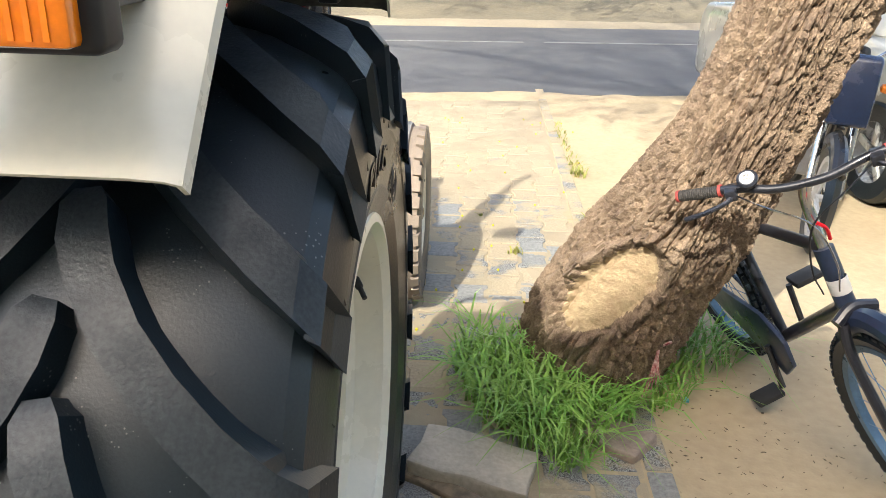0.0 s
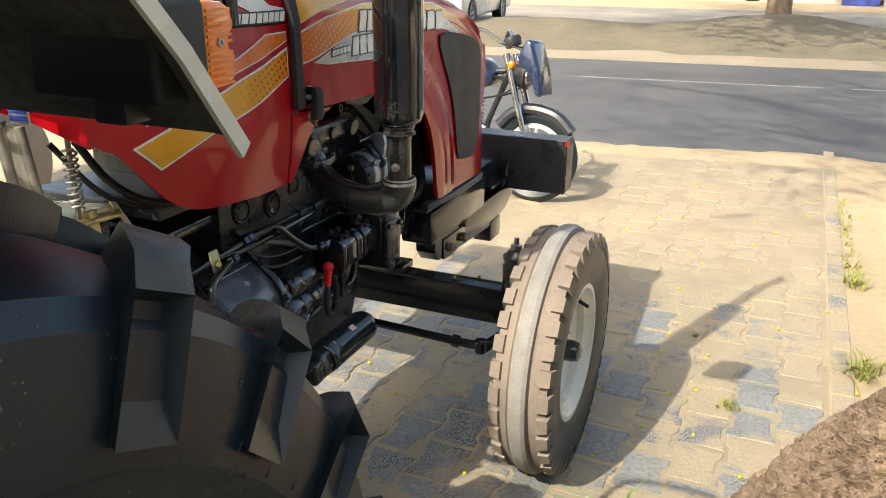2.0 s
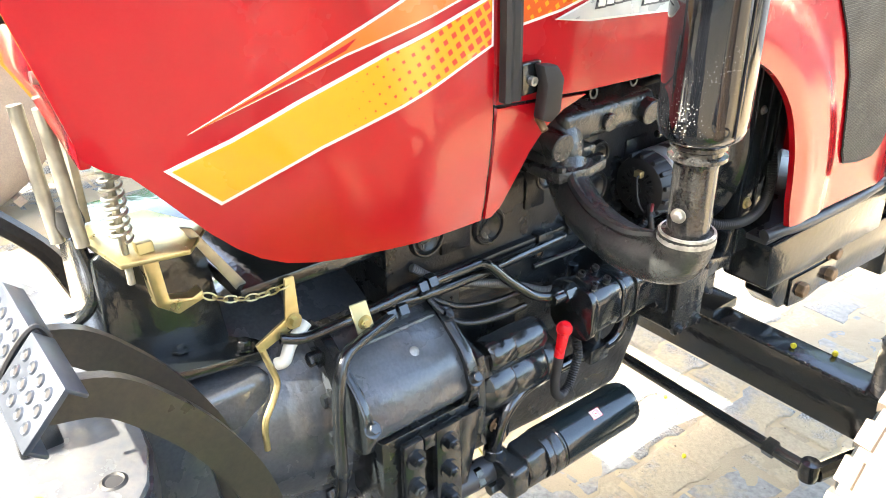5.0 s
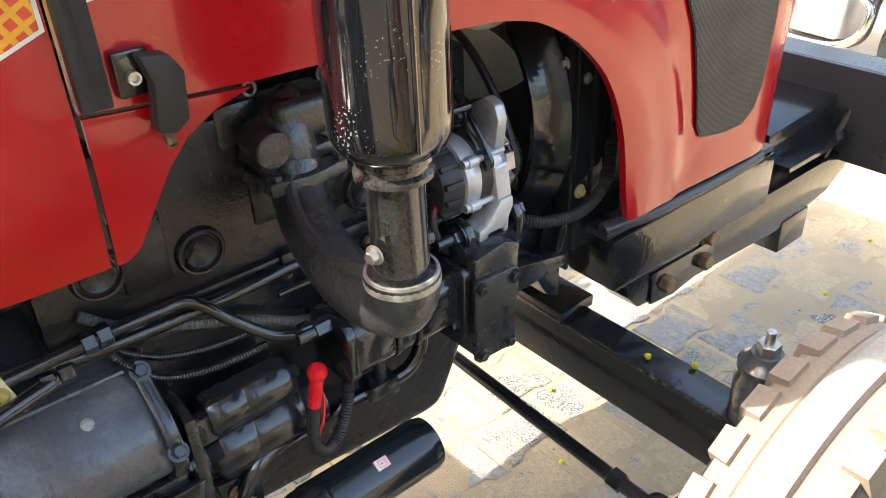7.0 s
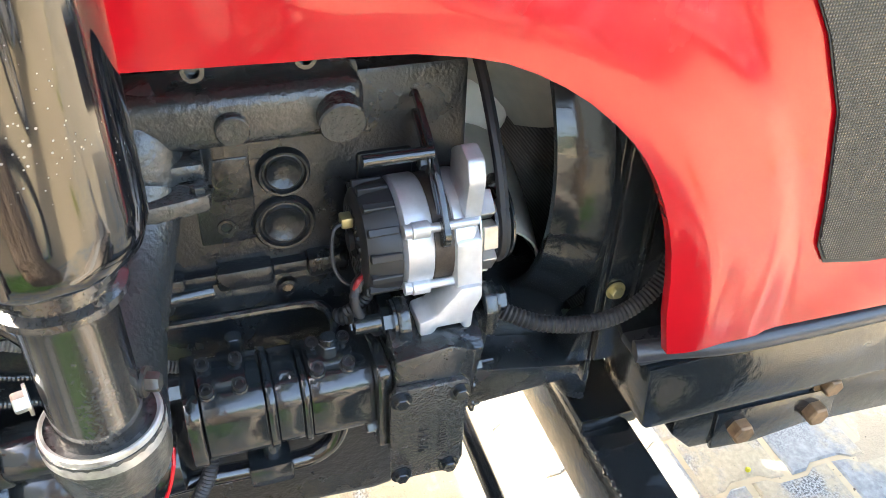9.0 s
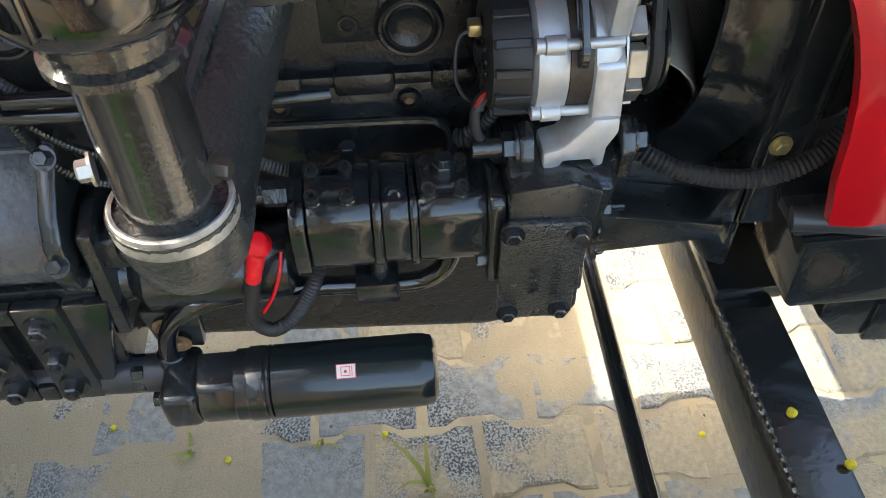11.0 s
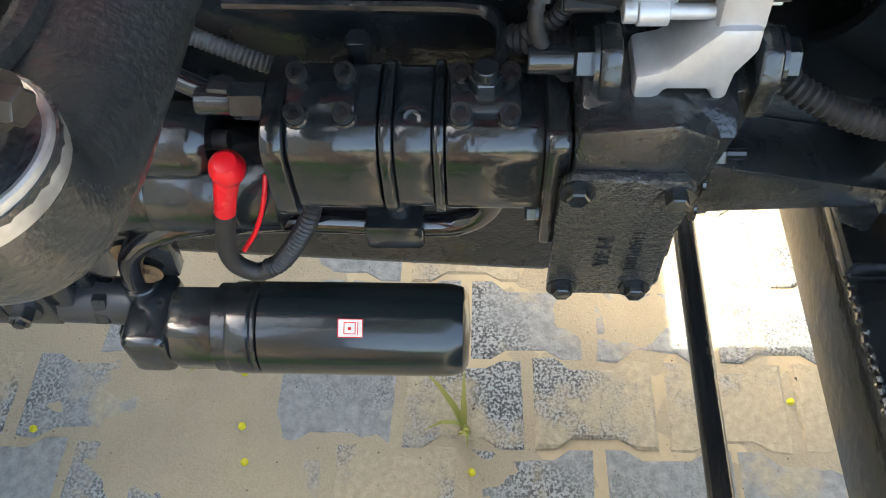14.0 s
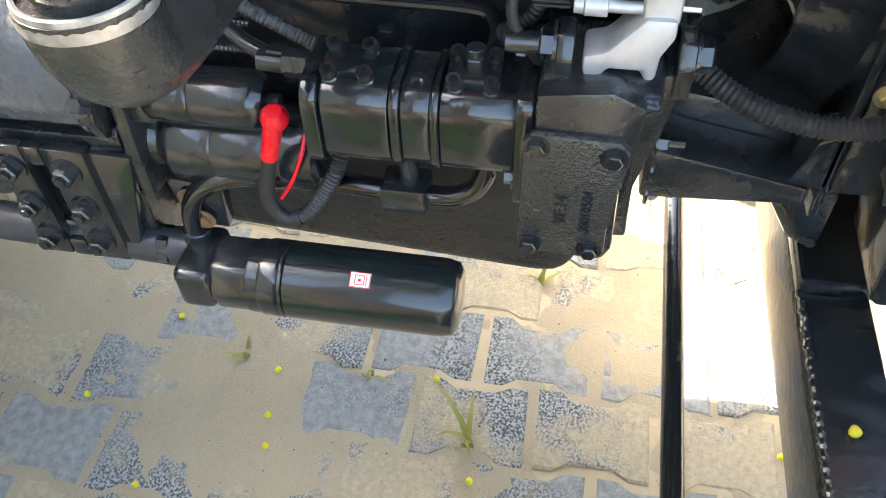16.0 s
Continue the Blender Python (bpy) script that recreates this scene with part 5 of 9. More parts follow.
bm = tube([(-0.243, 2.2565, 0.774), (-0.241, 2.251, 0.756), (-0.240, 2.246, 0.738), (-0.2395, 2.2435, 0.728)], lambda u: 0.0105 - 0.0018 * min(1, u * 1.6), 18, bm=bm)
boot = tp("terminal_boot", bm, M["red_rubber"], "bright red rubber terminal boot", starter)
tp("cable", tube([(-0.240, 2.246, 0.738), (-0.238, 2.240, 0.712), (-0.236, 2.234, 0.684), (-0.235, 2.236, 0.660), (-0.236, 2.250, 0.645), (-0.238, 2.264, 0.648)], 0.0082, 14), M["black_rubber"], "black taped battery cable", starter)
tp("cable_conduit", tube([(-0.238, 2.260, 0.647), (-0.240, 2.274, 0.656), (-0.245, 2.292, 0.682), (-0.252, 2.305, 0.706), (-0.268, 2.312, 0.73)], 0.0088, 14, ribs=0.0042), M["black_rubber"], "", starter)
tp("thin_wire", tube([(-0.270, 2.272, 0.735), (-0.258, 2.268, 0.715), (-0.248, 2.258, 0.690), (-0.243, 2.244, 0.668)], 0.0022, 8), M["red_rubber"], "", starter)
bm = prism([(-0.35, 0.63), (-0.25, 0.64), (-0.25, 0.70), (-0.255, 0.79), (-0.30, 0.80), (-0.35, 0.78)], "y", 2.078, 2.094, 0.004)
bm = cyl((-0.302, 2.085, 0.688), (-0.302, 2.112, 0.688), 0.036, 0.03, seg=24, bm=bm)
bm = prism([(-0.29, 0.735), (-0.262, 0.735), (-0.268, 0.77), (-0.285, 0.775)], "y", 2.090, 2.118, 0.003, bm=bm)
tp("drive_housing", bm, M["black_cast"], "", starter)
for x, z in ((-0.262, 0.65), (-0.262, 0.72)):
    tp("bolt", hexbolt((x, 2.078, z), (0, -1, 0), 0.009, 0.01), M["black_paint"], "", starter)
for y, z in ((2.125, 0.632), (2.135, 0.60)):
    tp("rusty_bolt", hexbolt((-0.262, y, z), (1, 0, 0), 0.009, 0.006), M["rust"], "", starter)
tp("support_plate", prism([(2.10, 0.655), (2.165, 0.65), (2.16, 0.585), (2.11, 0.59)], "x", -0.285, -0.266, 0.003), M["black_paint"], "", starter)

# ---- clutch housing side: sloped cover, plate, pipes ----
bm = prism([(-0.40, 0.868), (-0.350, 0.868), (-0.338, 0.858), (-0.328, 0.857), (-0.272, 0.812), (-0.256, 0.790), (-0.246, 0.752), (-0.252, 0.732), (-0.275, 0.716), (-0.40, 0.71)], "y", 1.868, 2.064, 0.005)
cover = tp("hydraulic_cover", bm, M["dusty_black"], "glossy black sloped cover casting")
for y0, y1 in ((1.862, 1.878), (2.050, 2.070)):
    tp("cover_lip", prism([(-0.40, 0.876), (-0.34, 0.874), (-0.262, 0.815), (-0.244, 0.790), (-0.236, 0.750), (-0.245, 0.725), (-0.27, 0.708), (-0.40, 0.702)], "y", y0, y1, 0.004), M["black_paint"], "", cover)
tp("ridge", tube([(-0.322, 1.885, 0.8515), (-0.322, 2.045, 0.8515)], 0.004, 8), M["dusty_black"], "", cover)
tp("worn_spot", lathe([(0, 0.0012), (0.006, 0.001), (0.008, 0.0)], (-0.290, 1.985, 0.827), (0.62, 0, 0.78), 16), M["worn_rim"], "bare worn spot", cover)
for y in (1.872, 2.06):
    for x, z in ((-0.308, 0.851), (-0.240, 0.770)):
        tp("bolt", hexbolt((x, y, z), (0.75, 0, 0.65), 0.0085, 0.010), M["black_paint"], "", cover)
plate = tp("side_plate", box(-0.255, -0.240, 1.925, 1.962, 0.535, 0.705, 0.004), M["black_paint"], "black plate with two rows of hex bolts")
for y0, y1, z0, z1 in ((1.985, 2.035, 0.535, 0.705), (1.9625, 1.9845, 0.680, 0.705), (1.9625, 1.9845, 0.535, 0.562)):
    tp("plate_bar", box(-0.255, -0.240, y0, y1, z0, z1, 0.003), M["black_paint"], "", plate)
for y in (1.944, 2.008):
    for z in (0.676, 0.62, 0.566):
        tp("bolt", hexbolt((-0.240, y, z), (1, 0, 0), 0.0115, 0.013, stud=0.006), M["black_paint"], "", plate)
tp("plate_gusset", prism([(2.034, 0.70), (2.085, 0.70), (2.05, 0.55), (2.034, 0.535)], "x", -0.262, -0.246, 0.003), M["black_paint"], "", plate)
tp("plate_back", box(-0.36, -0.262, 1.90, 2.07, 0.53, 0.71, 0.004), M["black_cast"], "", plate)
bell = tp("clutch_housing", lathe([(0, 1.66), (0.15, 1.66), (0.160, 1.70), (0.178, 1.75), (0.192, 1.80), (0.20, 1.84), (0.202, 1.858), (0.215, 1.862), (0.215, 1.876), (0.20, 1.880), (0.20, 2.0), (0, 2.0)], (CX, 0, 0.70), (0, 1, 0), 56), M["dusty_black"], "glossy black clutch housing")
tp("housing_box", box(-0.70, -0.350, 1.80, 2.0, 0.52, 0.80, 0.03, 3), M["dusty_black"], "", bell)
for a in (5, 22, -14, 40, -35):
    r = radians(a)
    tp("bolt", hexbolt((CX + 0.207 * math.cos(r), 1.862, 0.70 + 0.207 * math.sin(r)), (0, -1, 0), 0.011, 0.014), M["black_paint"], "", bell)
tp("gearbox", box(-0.69, -0.362, 0.75, 1.79, 0.48, 0.838, 0.016, 3), M["dusty_black"], "black gearbox housing")
tp("axle_housing", cyl((-1.0, 0.77, 0.69), (0.02, 0.77, 0.69), 0.11, seg=24), M["black_paint"], "")

# steel pipes over the cover, with nuts and a yellow tag
bm = tube([(-0.345, 1.80, 0.90), (-0.335, 1.835, 0.892), (-0.325, 1.90, 0.90), (-0.315, 2.03, 0.914), (-0.312, 2.10, 0.916), (-0.310, 2.14, 0.912), (-0.295, 2.18, 0.872), (-0.280, 2.22, 0.838), (-0.268, 2.255, 0.827)], 0.008, 12, n=10)
hp = tp("steel_pipe", bm, M["black_paint"], "black painted steel hydraulic pipe")
bm = tube([(-0.34, 1.96, 0.888), (-0.325, 2.04, 0.890), (-0.325, 2.15, 0.888), (-0.33, 2.30, 0.888), (-0.335, 2.34, 0.886)], 0.0095, 12)
tp("steel_pipe", bm, M["black_paint"], "black painted steel hydraulic pipe")
bm = tube([(-0.325, 1.98, 0.878), (-0.300, 1.90, 0.876), (-0.288, 1.865, 0.868), (-0.276, 1.845, 0.83), (-0.272, 1.838, 0.76), (-0.275, 1.835, 0.66), (-0.30, 1.83, 0.58)], 0.0095, 12)
tp("steel_pipe", bm, M["black_paint"], "black painted steel hydraulic pipe")
for p, d in (((-0.315, 2.018, 0.913), (0.02, 1, 0.02)), ((-0.315, 2.036, 0.915), (0.02, 1, 0.02)), ((-0.326, 1.968, 0.879), (0.1, 1, 0.04)), ((-0.324, 1.988, 0.881), (0.1, 1, 0.04)), ((-0.268, 2.262, 0.8265), (0.05, 1, -0.02))):
    d = Vector(d).normalized()
    tp("pipe_nut", cyl(Vector(p) - d * 0.008, Vector(p) + d * 0.008, 0.0135, seg=6), M["black_paint"], "", hp)
bm = prism([(1.895, 0.928), (1.922, 0.928), (1.938, 0.862), (1.909, 0.862)], "x", -0.318, -0.314, 0.001)
tagp = tp("tag_plate", bm, mat("pale_zinc", (0.62, 0.62, 0.38), 0.4, metal=0.3, var=0.1), "pale yellow zinc plate with a bolt")
tp("bolt", hexbolt((-0.314, 1.917, 0.894), (1, 0, 0), 0.0075, 0.006), M["zinc"], "", tagp)
# braided hose and corrugated hoses behind the pump
tp("braided_hose", tube([(-0.34, 2.02, 0.935), (-0.33, 2.06, 0.905), (-0.325, 2.13, 0.875), (-0.322, 2.20, 0.848), (-0.320, 2.25, 0.822), (-0.318, 2.29, 0.804), (-0.318, 2.335, 0.800)], 0.0075, 12, ribs=0.004), mat("braid", (0.16, 0.16, 0.16), 0.45, metal=0.4, var=0.5, scale=140), "grey braided fuel hose")
bm = cyl((-0.318, 2.332, 0.800), (-0.318, 2.346, 0.803), 0.010, seg=6)
bm = cyl((-0.318, 2.352, 0.790), (-0.318, 2.352, 0.828), 0.0085, seg=14, bm=bm)
bm = cyl((-0.318, 2.352, 0.826), (-0.318, 2.352, 0.834), 0.0095, seg=6, bm=bm)
tp("hose_fitting", bm, M["black_paint"], "black banjo fitting at the hose end")
tp("corrugated_hose", tube([(-0.33, 2.03, 0.90), (-0.315, 2.05, 0.862), (-0.305, 2.08, 0.832), (-0.30, 2.12, 0.818), (-0.298, 2.17, 0.812), (-0.30, 2.22, 0.81)], 0.0065, 12, ribs=0.004), M["black_paint"], "thin black corrugated hose")
tp("corrugated_hose", tube([(-0.335, 2.025, 0.90), (-0.325, 2.06, 0.868), (-0.318, 2.10, 0.846), (-0.312, 2.16, 0.834), (-0.312, 2.22, 0.83)], 0.0055, 12, ribs=0.004), M["black_paint"], "thin black corrugated hose")

# ---- cooling: shroud, radiator, fan ----
shroud = tp("fan_shroud", lathe([(0.225, 2.700), (0.233, 2.700), (0.237, 2.715), (0.244, 2.730), (0.256, 2.744), (0.264, 2.750), (0.264, 2.757), (0.240, 2.744), (0.228, 2.720), (0.225, 2.700)], (CX, 0, 0.96), (0, 1, 0), 72), M["black_paint"], "black pressed steel fan shroud")
bm = box(-0.83, -0.262, 2.757, 2.766, 1.185, 1.28, 0.002)
bm = box(-0.83, -0.262, 2.757, 2.766, 0.70, 0.735, 0.002, bm=bm)
bm = box(-0.83, -0.755, 2.757, 2.766, 0.735, 1.185, 0.002, bm=bm)
bm = box(-0.290, -0.262, 2.757, 2.766, 0.735, 1.185, 0.002, bm=bm)
tp("shroud_plate", bm, M["black_paint"], "", shroud)
tp("radiator_frame", box(-0.268, -0.259, 2.766, 2.885, 0.735, 1.28, 0.003), M["black_paint"], "black radiator side plate with pressed ribs", shroud)
for y0, y1, z0, z1 in ((2.800, 2.806, 0.80, 1.20), (2.838, 2.844, 0.80, 1.20)):
    tp("pressed_rib", box(-0.260, -0.254, y0, y1, z0, z1, 0.0025), M["black_paint"], "", shroud)
tp("pressed_panel", prism([(2.811, 0.88), (2.832, 0.88), (2.832, 1.15), (2.818, 1.15), (2.811, 1.13)], "x", -0.260, -0.2565, 0.0018), M["black_paint"], "", shroud)
tp("plate_flange", prism([(2.728, 0.735), (2.766, 0.735), (2.766, 0.80), (2.742, 0.79)], "x", -0.300, -0.262, 0.004), M["black_paint"], "", shroud)
tp("radiator_core", box(-0.77, -0.285, 2.775, 2.85, 0.72, 1.20), M["core"], "dark finned radiator core", shroud, smooth=False)
tp("header_tank", box(-0.80, -0.272, 2.77, 2.86, 1.20, 1.27, 0.012, 3), M["black_paint"], "", shroud)
tp("bolt", hexbolt((-0.258, 2.777, 0.847), (1, 0, 0), 0.008, 0.007), M["zinc"], "", shroud)
tp("bolt", hexbolt((-0.258, 2.782, 1.036), (1, 0, 0), 0.006, 0.005), M["steel"], "", shroud)
tp("bolt", hexbolt((-0.281, 2.756, 1.06), (0, -1, 0), 0.007, 0.007), M["steel"], "", shroud)
M["fan_grey"] = mat("fan_grey", (0.40, 0.39, 0.33), 0.4, var=0.15, scale=10)


def fan_blade(m):
    """A broad cambered blade, twisted from root to tip, with rounded corners."""
    bm = bmesh.new()
    faces = []
    for side in (0.0015, -0.0015):
        g = []
        for i in range(7):
            r = 0.045 + 0.167 * i / 6
            tw = radians(48 - 16 * i / 6)
            w = 0.042 + 0.028 * math.sin(math.pi * min(1, (i + 1) / 6) * 0.62) - (0.016 if i == 6 else 0)
            row = []
            for j in range(5):
                u = (j - 2) / 2
                cam_ = 0.010 * (1 - u * u)
                x, y = u * w * math.cos(tw) - cam_ * math.sin(tw), u * w * math.sin(tw) + cam_ * math.cos(tw)
                row.append(bm.verts.new(m @ Vector((x, y + side, r))))
            g.append(row)
        faces.append(g)
    for g in faces:
        for p, q in zip(g, g[1:]):
            for j in range(4):
                bm.faces.new((p[j], p[j + 1], q[j + 1], q[j]))
    a, b = faces
    rim = [(0, j) for j in range(5)] + [(i, 4) for i in range(1, 7)] + [(6, j) for j in range(3, -1, -1)] + [(i, 0) for i in range(5, 0, -1)]
    for (i, j), (k, l) in zip(rim, rim[1:] + rim[:1]):
        bm.faces.new((a[i][j], a[k][l], b[k][l], b[i][j]))
    return bm


fan = tp("fan", cyl((CX, 2.66, 0.98), (CX, 2.72, 0.98), 0.05, seg=24), M["white_plastic"], "cream plastic cooling fan")
for k in range(6):
    m2 = Matrix.Translation((CX, 2.69, 0.96)) @ Matrix.Rotation(k * math.tau / 6 + 0.92, 4, "Y")
    tp("blade", fan_blade(m2), M["fan_grey"], "", fan)
tp("coolant_pipe", tube([(-0.40, 2.60, 1.15), (-0.385, 2.64, 1.145), (-0.375, 2.69, 1.135), (-0.37, 2.74, 1.16), (-0.37, 2.78, 1.19)], 0.026, 20), M["white_plastic"], "pale grey coolant hose")
tp("water_elbow", tube([(-0.43, 2.56, 1.16), (-0.415, 2.60, 1.175), (-0.40, 2.65, 1.21), (-0.39, 2.70, 1.215)], 0.03, 20), M["white_plastic"], "")

# ---- front frame ----
frame_rail = tp("frame_rail", prism([(2.810, 0.758), (3.30, 0.760), (3.30, 0.648), (2.826, 0.650), (2.818, 0.66)], "x", -0.310, -0.205, 0.004), M["black_paint"], "black box section front frame rail")
tp("rubber_seal", tube([(-0.215, 2.79, 0.786), (-0.205, 2.83, 0.790), (-0.196, 2.90, 0.787), (-0.194, 3.0, 0.785), (-0.196, 3.12, 0.782), (-0.20, 3.22, 0.782)], 0.0135, 12), M["black_satin"], "")
tp("tray", box(-0.84, -0.212, 2.80, 3.30, 0.761, 0.774, 0.003), M["black_satin"], "", frame_rail)
lower_rail = tp("lower_rail", prism([(2.88, 0.648), (3.72, 0.648), (3.745, 0.63), (3.60, 0.555), (3.40, 0.53), (3.16, 0.545), (2.92, 0.562), (2.885, 0.60)], "x", -0.29, -0.222, 0.004), M["black_paint"], "black lower frame beam with rusty bolts")
for y, z in ((2.985, 0.592), (3.108, 0.588)):
    tp("bolt", hexbolt((-0.222, y, z), (1, 0, 0), 0.017, 0.020), M["rust"], "rusty hex bolt", lower_rail)
tp("bolt", hexbolt((-0.222, 3.12, 0.636), (1, 0, 0), 0.015, 0.016), M["rust"], "rusty hex bolt", lower_rail)
tp("bolt_plate", prism([(2.945, 0.628), (3.14, 0.622), (3.15, 0.565), (3.02, 0.548), (2.95, 0.556)], "x", -0.225, -0.216, 0.003), M["black_paint"], "", lower_rail)
tp("foot_block", box(-0.29, -0.22, 3.42, 3.53, 0.465, 0.545, 0.004), M["black_paint"], "", lower_rail)
tp("tie_plate", prism([(3.35, 0.70), (3.62, 0.70), (3.62, 0.78), (3.35, 0.765)], "x", -0.80, -0.25, 0.004), M["black_paint"], "", lower_rail)
tp("brace", tube([(-0.235, 3.575, 0.64), (-0.225, 3.625, 0.735), (-0.225, 3.628, 0.75)], 0.008, 8), M["black_paint"], "", lower_rail)
left_rail = tp("left_rail", box(-0.84, -0.74, 2.80, 3.70, 0.55, 0.77, 0.004), M["black_paint"], "", lower_rail)
bm = box(-1.02, -0.005, 3.625, 3.635, 0.628, 0.842, 0.002)
bm = prism([(3.625, 0.628), (3.73, 0.628), (3.73, 0.842), (3.625, 0.842)], "x", -0.005, 0.006, 0.001, bm=bm)
bumper = tp("bumper", bm, M["black_satin"], "flat black steel front bumper box", smooth=False)
tp("top_plate", box(-1.02, -0.005, 3.635, 3.73, 0.832, 0.842, 0.002), M["black_satin"], "", bumper, smooth=False)
tp("front_plate", box(-1.02, -0.005, 3.72, 3.73, 0.628, 0.832, 0.002), M["black_satin"], "", bumper, smooth=False)
tp("end_edge", box(0.006, 0.0095, 3.63, 3.725, 0.635, 0.82), M["iron"], "", bumper, smooth=False)
tp("reflector", box(0.004, 0.0105, 3.62, 3.66, 0.822, 0.838, 0.001), M["red_rubber"], "small red reflector strip", bumper)
tp("bumper_tray", box(-0.30, -0.20, 3.36, 3.625, 0.695, 0.705), M["black_paint"], "", bumper, smooth=False)
# axle support under the engine
tp("axle_support", prism([(2.60, 0.80), (2.76, 0.775), (2.80, 0.70), (2.80, 0.60), (2.765, 0.62), (2.72, 0.695), (2.60, 0.715)], "x", -0.72, -0.31, 0.006), M["black_cast"], "black cast front support")
tp("support_web", prism([(2.60, 0.775), (2.745, 0.745), (2.745, 0.725), (2.60, 0.715)], "x", -0.31, -0.25, 0.004), M["black_cast"], "")
M["cream_spot"] = mat("cream_spot", (0.55, 0.48, 0.28), 0.5, var=0.3, scale=40)
bm = lathe([(0, -0.006), (0.009, -0.005), (0.0125, 0.0), (0.010, 0.005), (0, 0.006)], (-0.322, 2.721, 0.724), (0.8, 0.1, 0.6), 12)
for v in bm.verts:
    v.co += Vector((noise.noise(v.co * 90), noise.noise(v.co * 90 + Vector((3, 0, 0))), noise.noise(v.co * 90 + Vector((0, 3, 0))))) * 0.004
tp("drain_plug", bm, M["cream_spot"], "pale cream plug on the front support")
axle = tp("axle_beam", box(-1.20, 0.07, 2.800, 2.875, 0.43, 0.545, 0.004), M["black_paint"], "black box section front axle beam")
bead = [(-0.42 + 0.012 * k, 2.8005 + 0.0015 * (k % 2), 0.5445) for k in range(40)]
tp("weld_bead", tube(bead, lambda u: 0.0042 + 0.0012 * math.sin(u * 251), 8, n=3), M["black_paint"], "lumpy weld bead", axle)
tp("axle_pad", box(-0.46, -0.30, 2.795, 2.885, 0.545, 0.57, 0.003), M["black_paint"], "", axle)
# swivel pin with its cap, one at each end
for sx in (1, -1):
    c = CX + sx * 0.59
    bm = lathe([(0, 0.38), (0.040, 0.38), (0.042, 0.40), (0.042, 0.62), (0.036, 0.63), (0.036, 0.640), (0.041, 0.642), (0.041, 0.652), (0.030, 0.660), (0.024, 0.672), (0, 0.672)], (c, 2.845, 0), (0, 0, 1), 28)
    kn = tp("swivel_pin", bm, M["dusty_black"], "dusty black swivel pin housing with a threaded top")
    bm = cyl((c, 2.845, 0.671), (c, 2.845, 0.69), 0.018, seg=6)
    bm = cyl((c, 2.845, 0.688), (c, 2.845, 0.712), 0.0075, seg=12, bm=bm)
    tp("top_nut", bm, M["steel"], "pale steel nut and stud", kn)
    tp("stub_axle", cyl((c, 2.88, 0.40), (c + sx * 0.14, 2.81, 0.383), 0.026, seg=20), M["black_paint"], "", kn)
    tp("steering_arm", tube([(c, 2.845, 0.40), (c - sx * 0.02, 2.78, 0.40), (c - sx * 0.04, 2.69, 0.402)], 0.018, 10), M["black_paint"], "", kn)
rod = tp("tie_rod", cyl((-0.56, 2.69, 0.418), (-0.02, 2.685, 0.405), 0.0135, seg=16), M["black_paint"], "black steering tie rod")
bm = cyl((-0.075, 2.6855, 0.4064), (-0.05, 2.685, 0.4058), 0.019, seg=6)
bm = lathe([(0, -0.024), (0.018, -0.02), (0.022, 0), (0.018, 0.02), (0, 0.024)], (0.02, 2.686, 0.405), (0, 0, 1), 18, bm)
bm = cyl((-0.03, 2.685, 0.405), (0.02, 2.686, 0.405), 0.014, seg=14, bm=bm)
tp("ball_joint", bm, M["black_paint"], "", rod)

# hidden box added on the far side of the clutch housing to shade the ground
tp("battery_box", box(-1.12, -0.73, 1.80, 2.0, 0.50, 0.76, 0.008), M["black_satin"], "black box, added out of view to shade the ground")

M["mudguard_inside"] = mat("mudguard_inside", (0.030, 0.029, 0.025), 0.7, var=0.4, scale=4, bump=0.001, bscale=60, color2=(0.16, 0.15, 0.11))
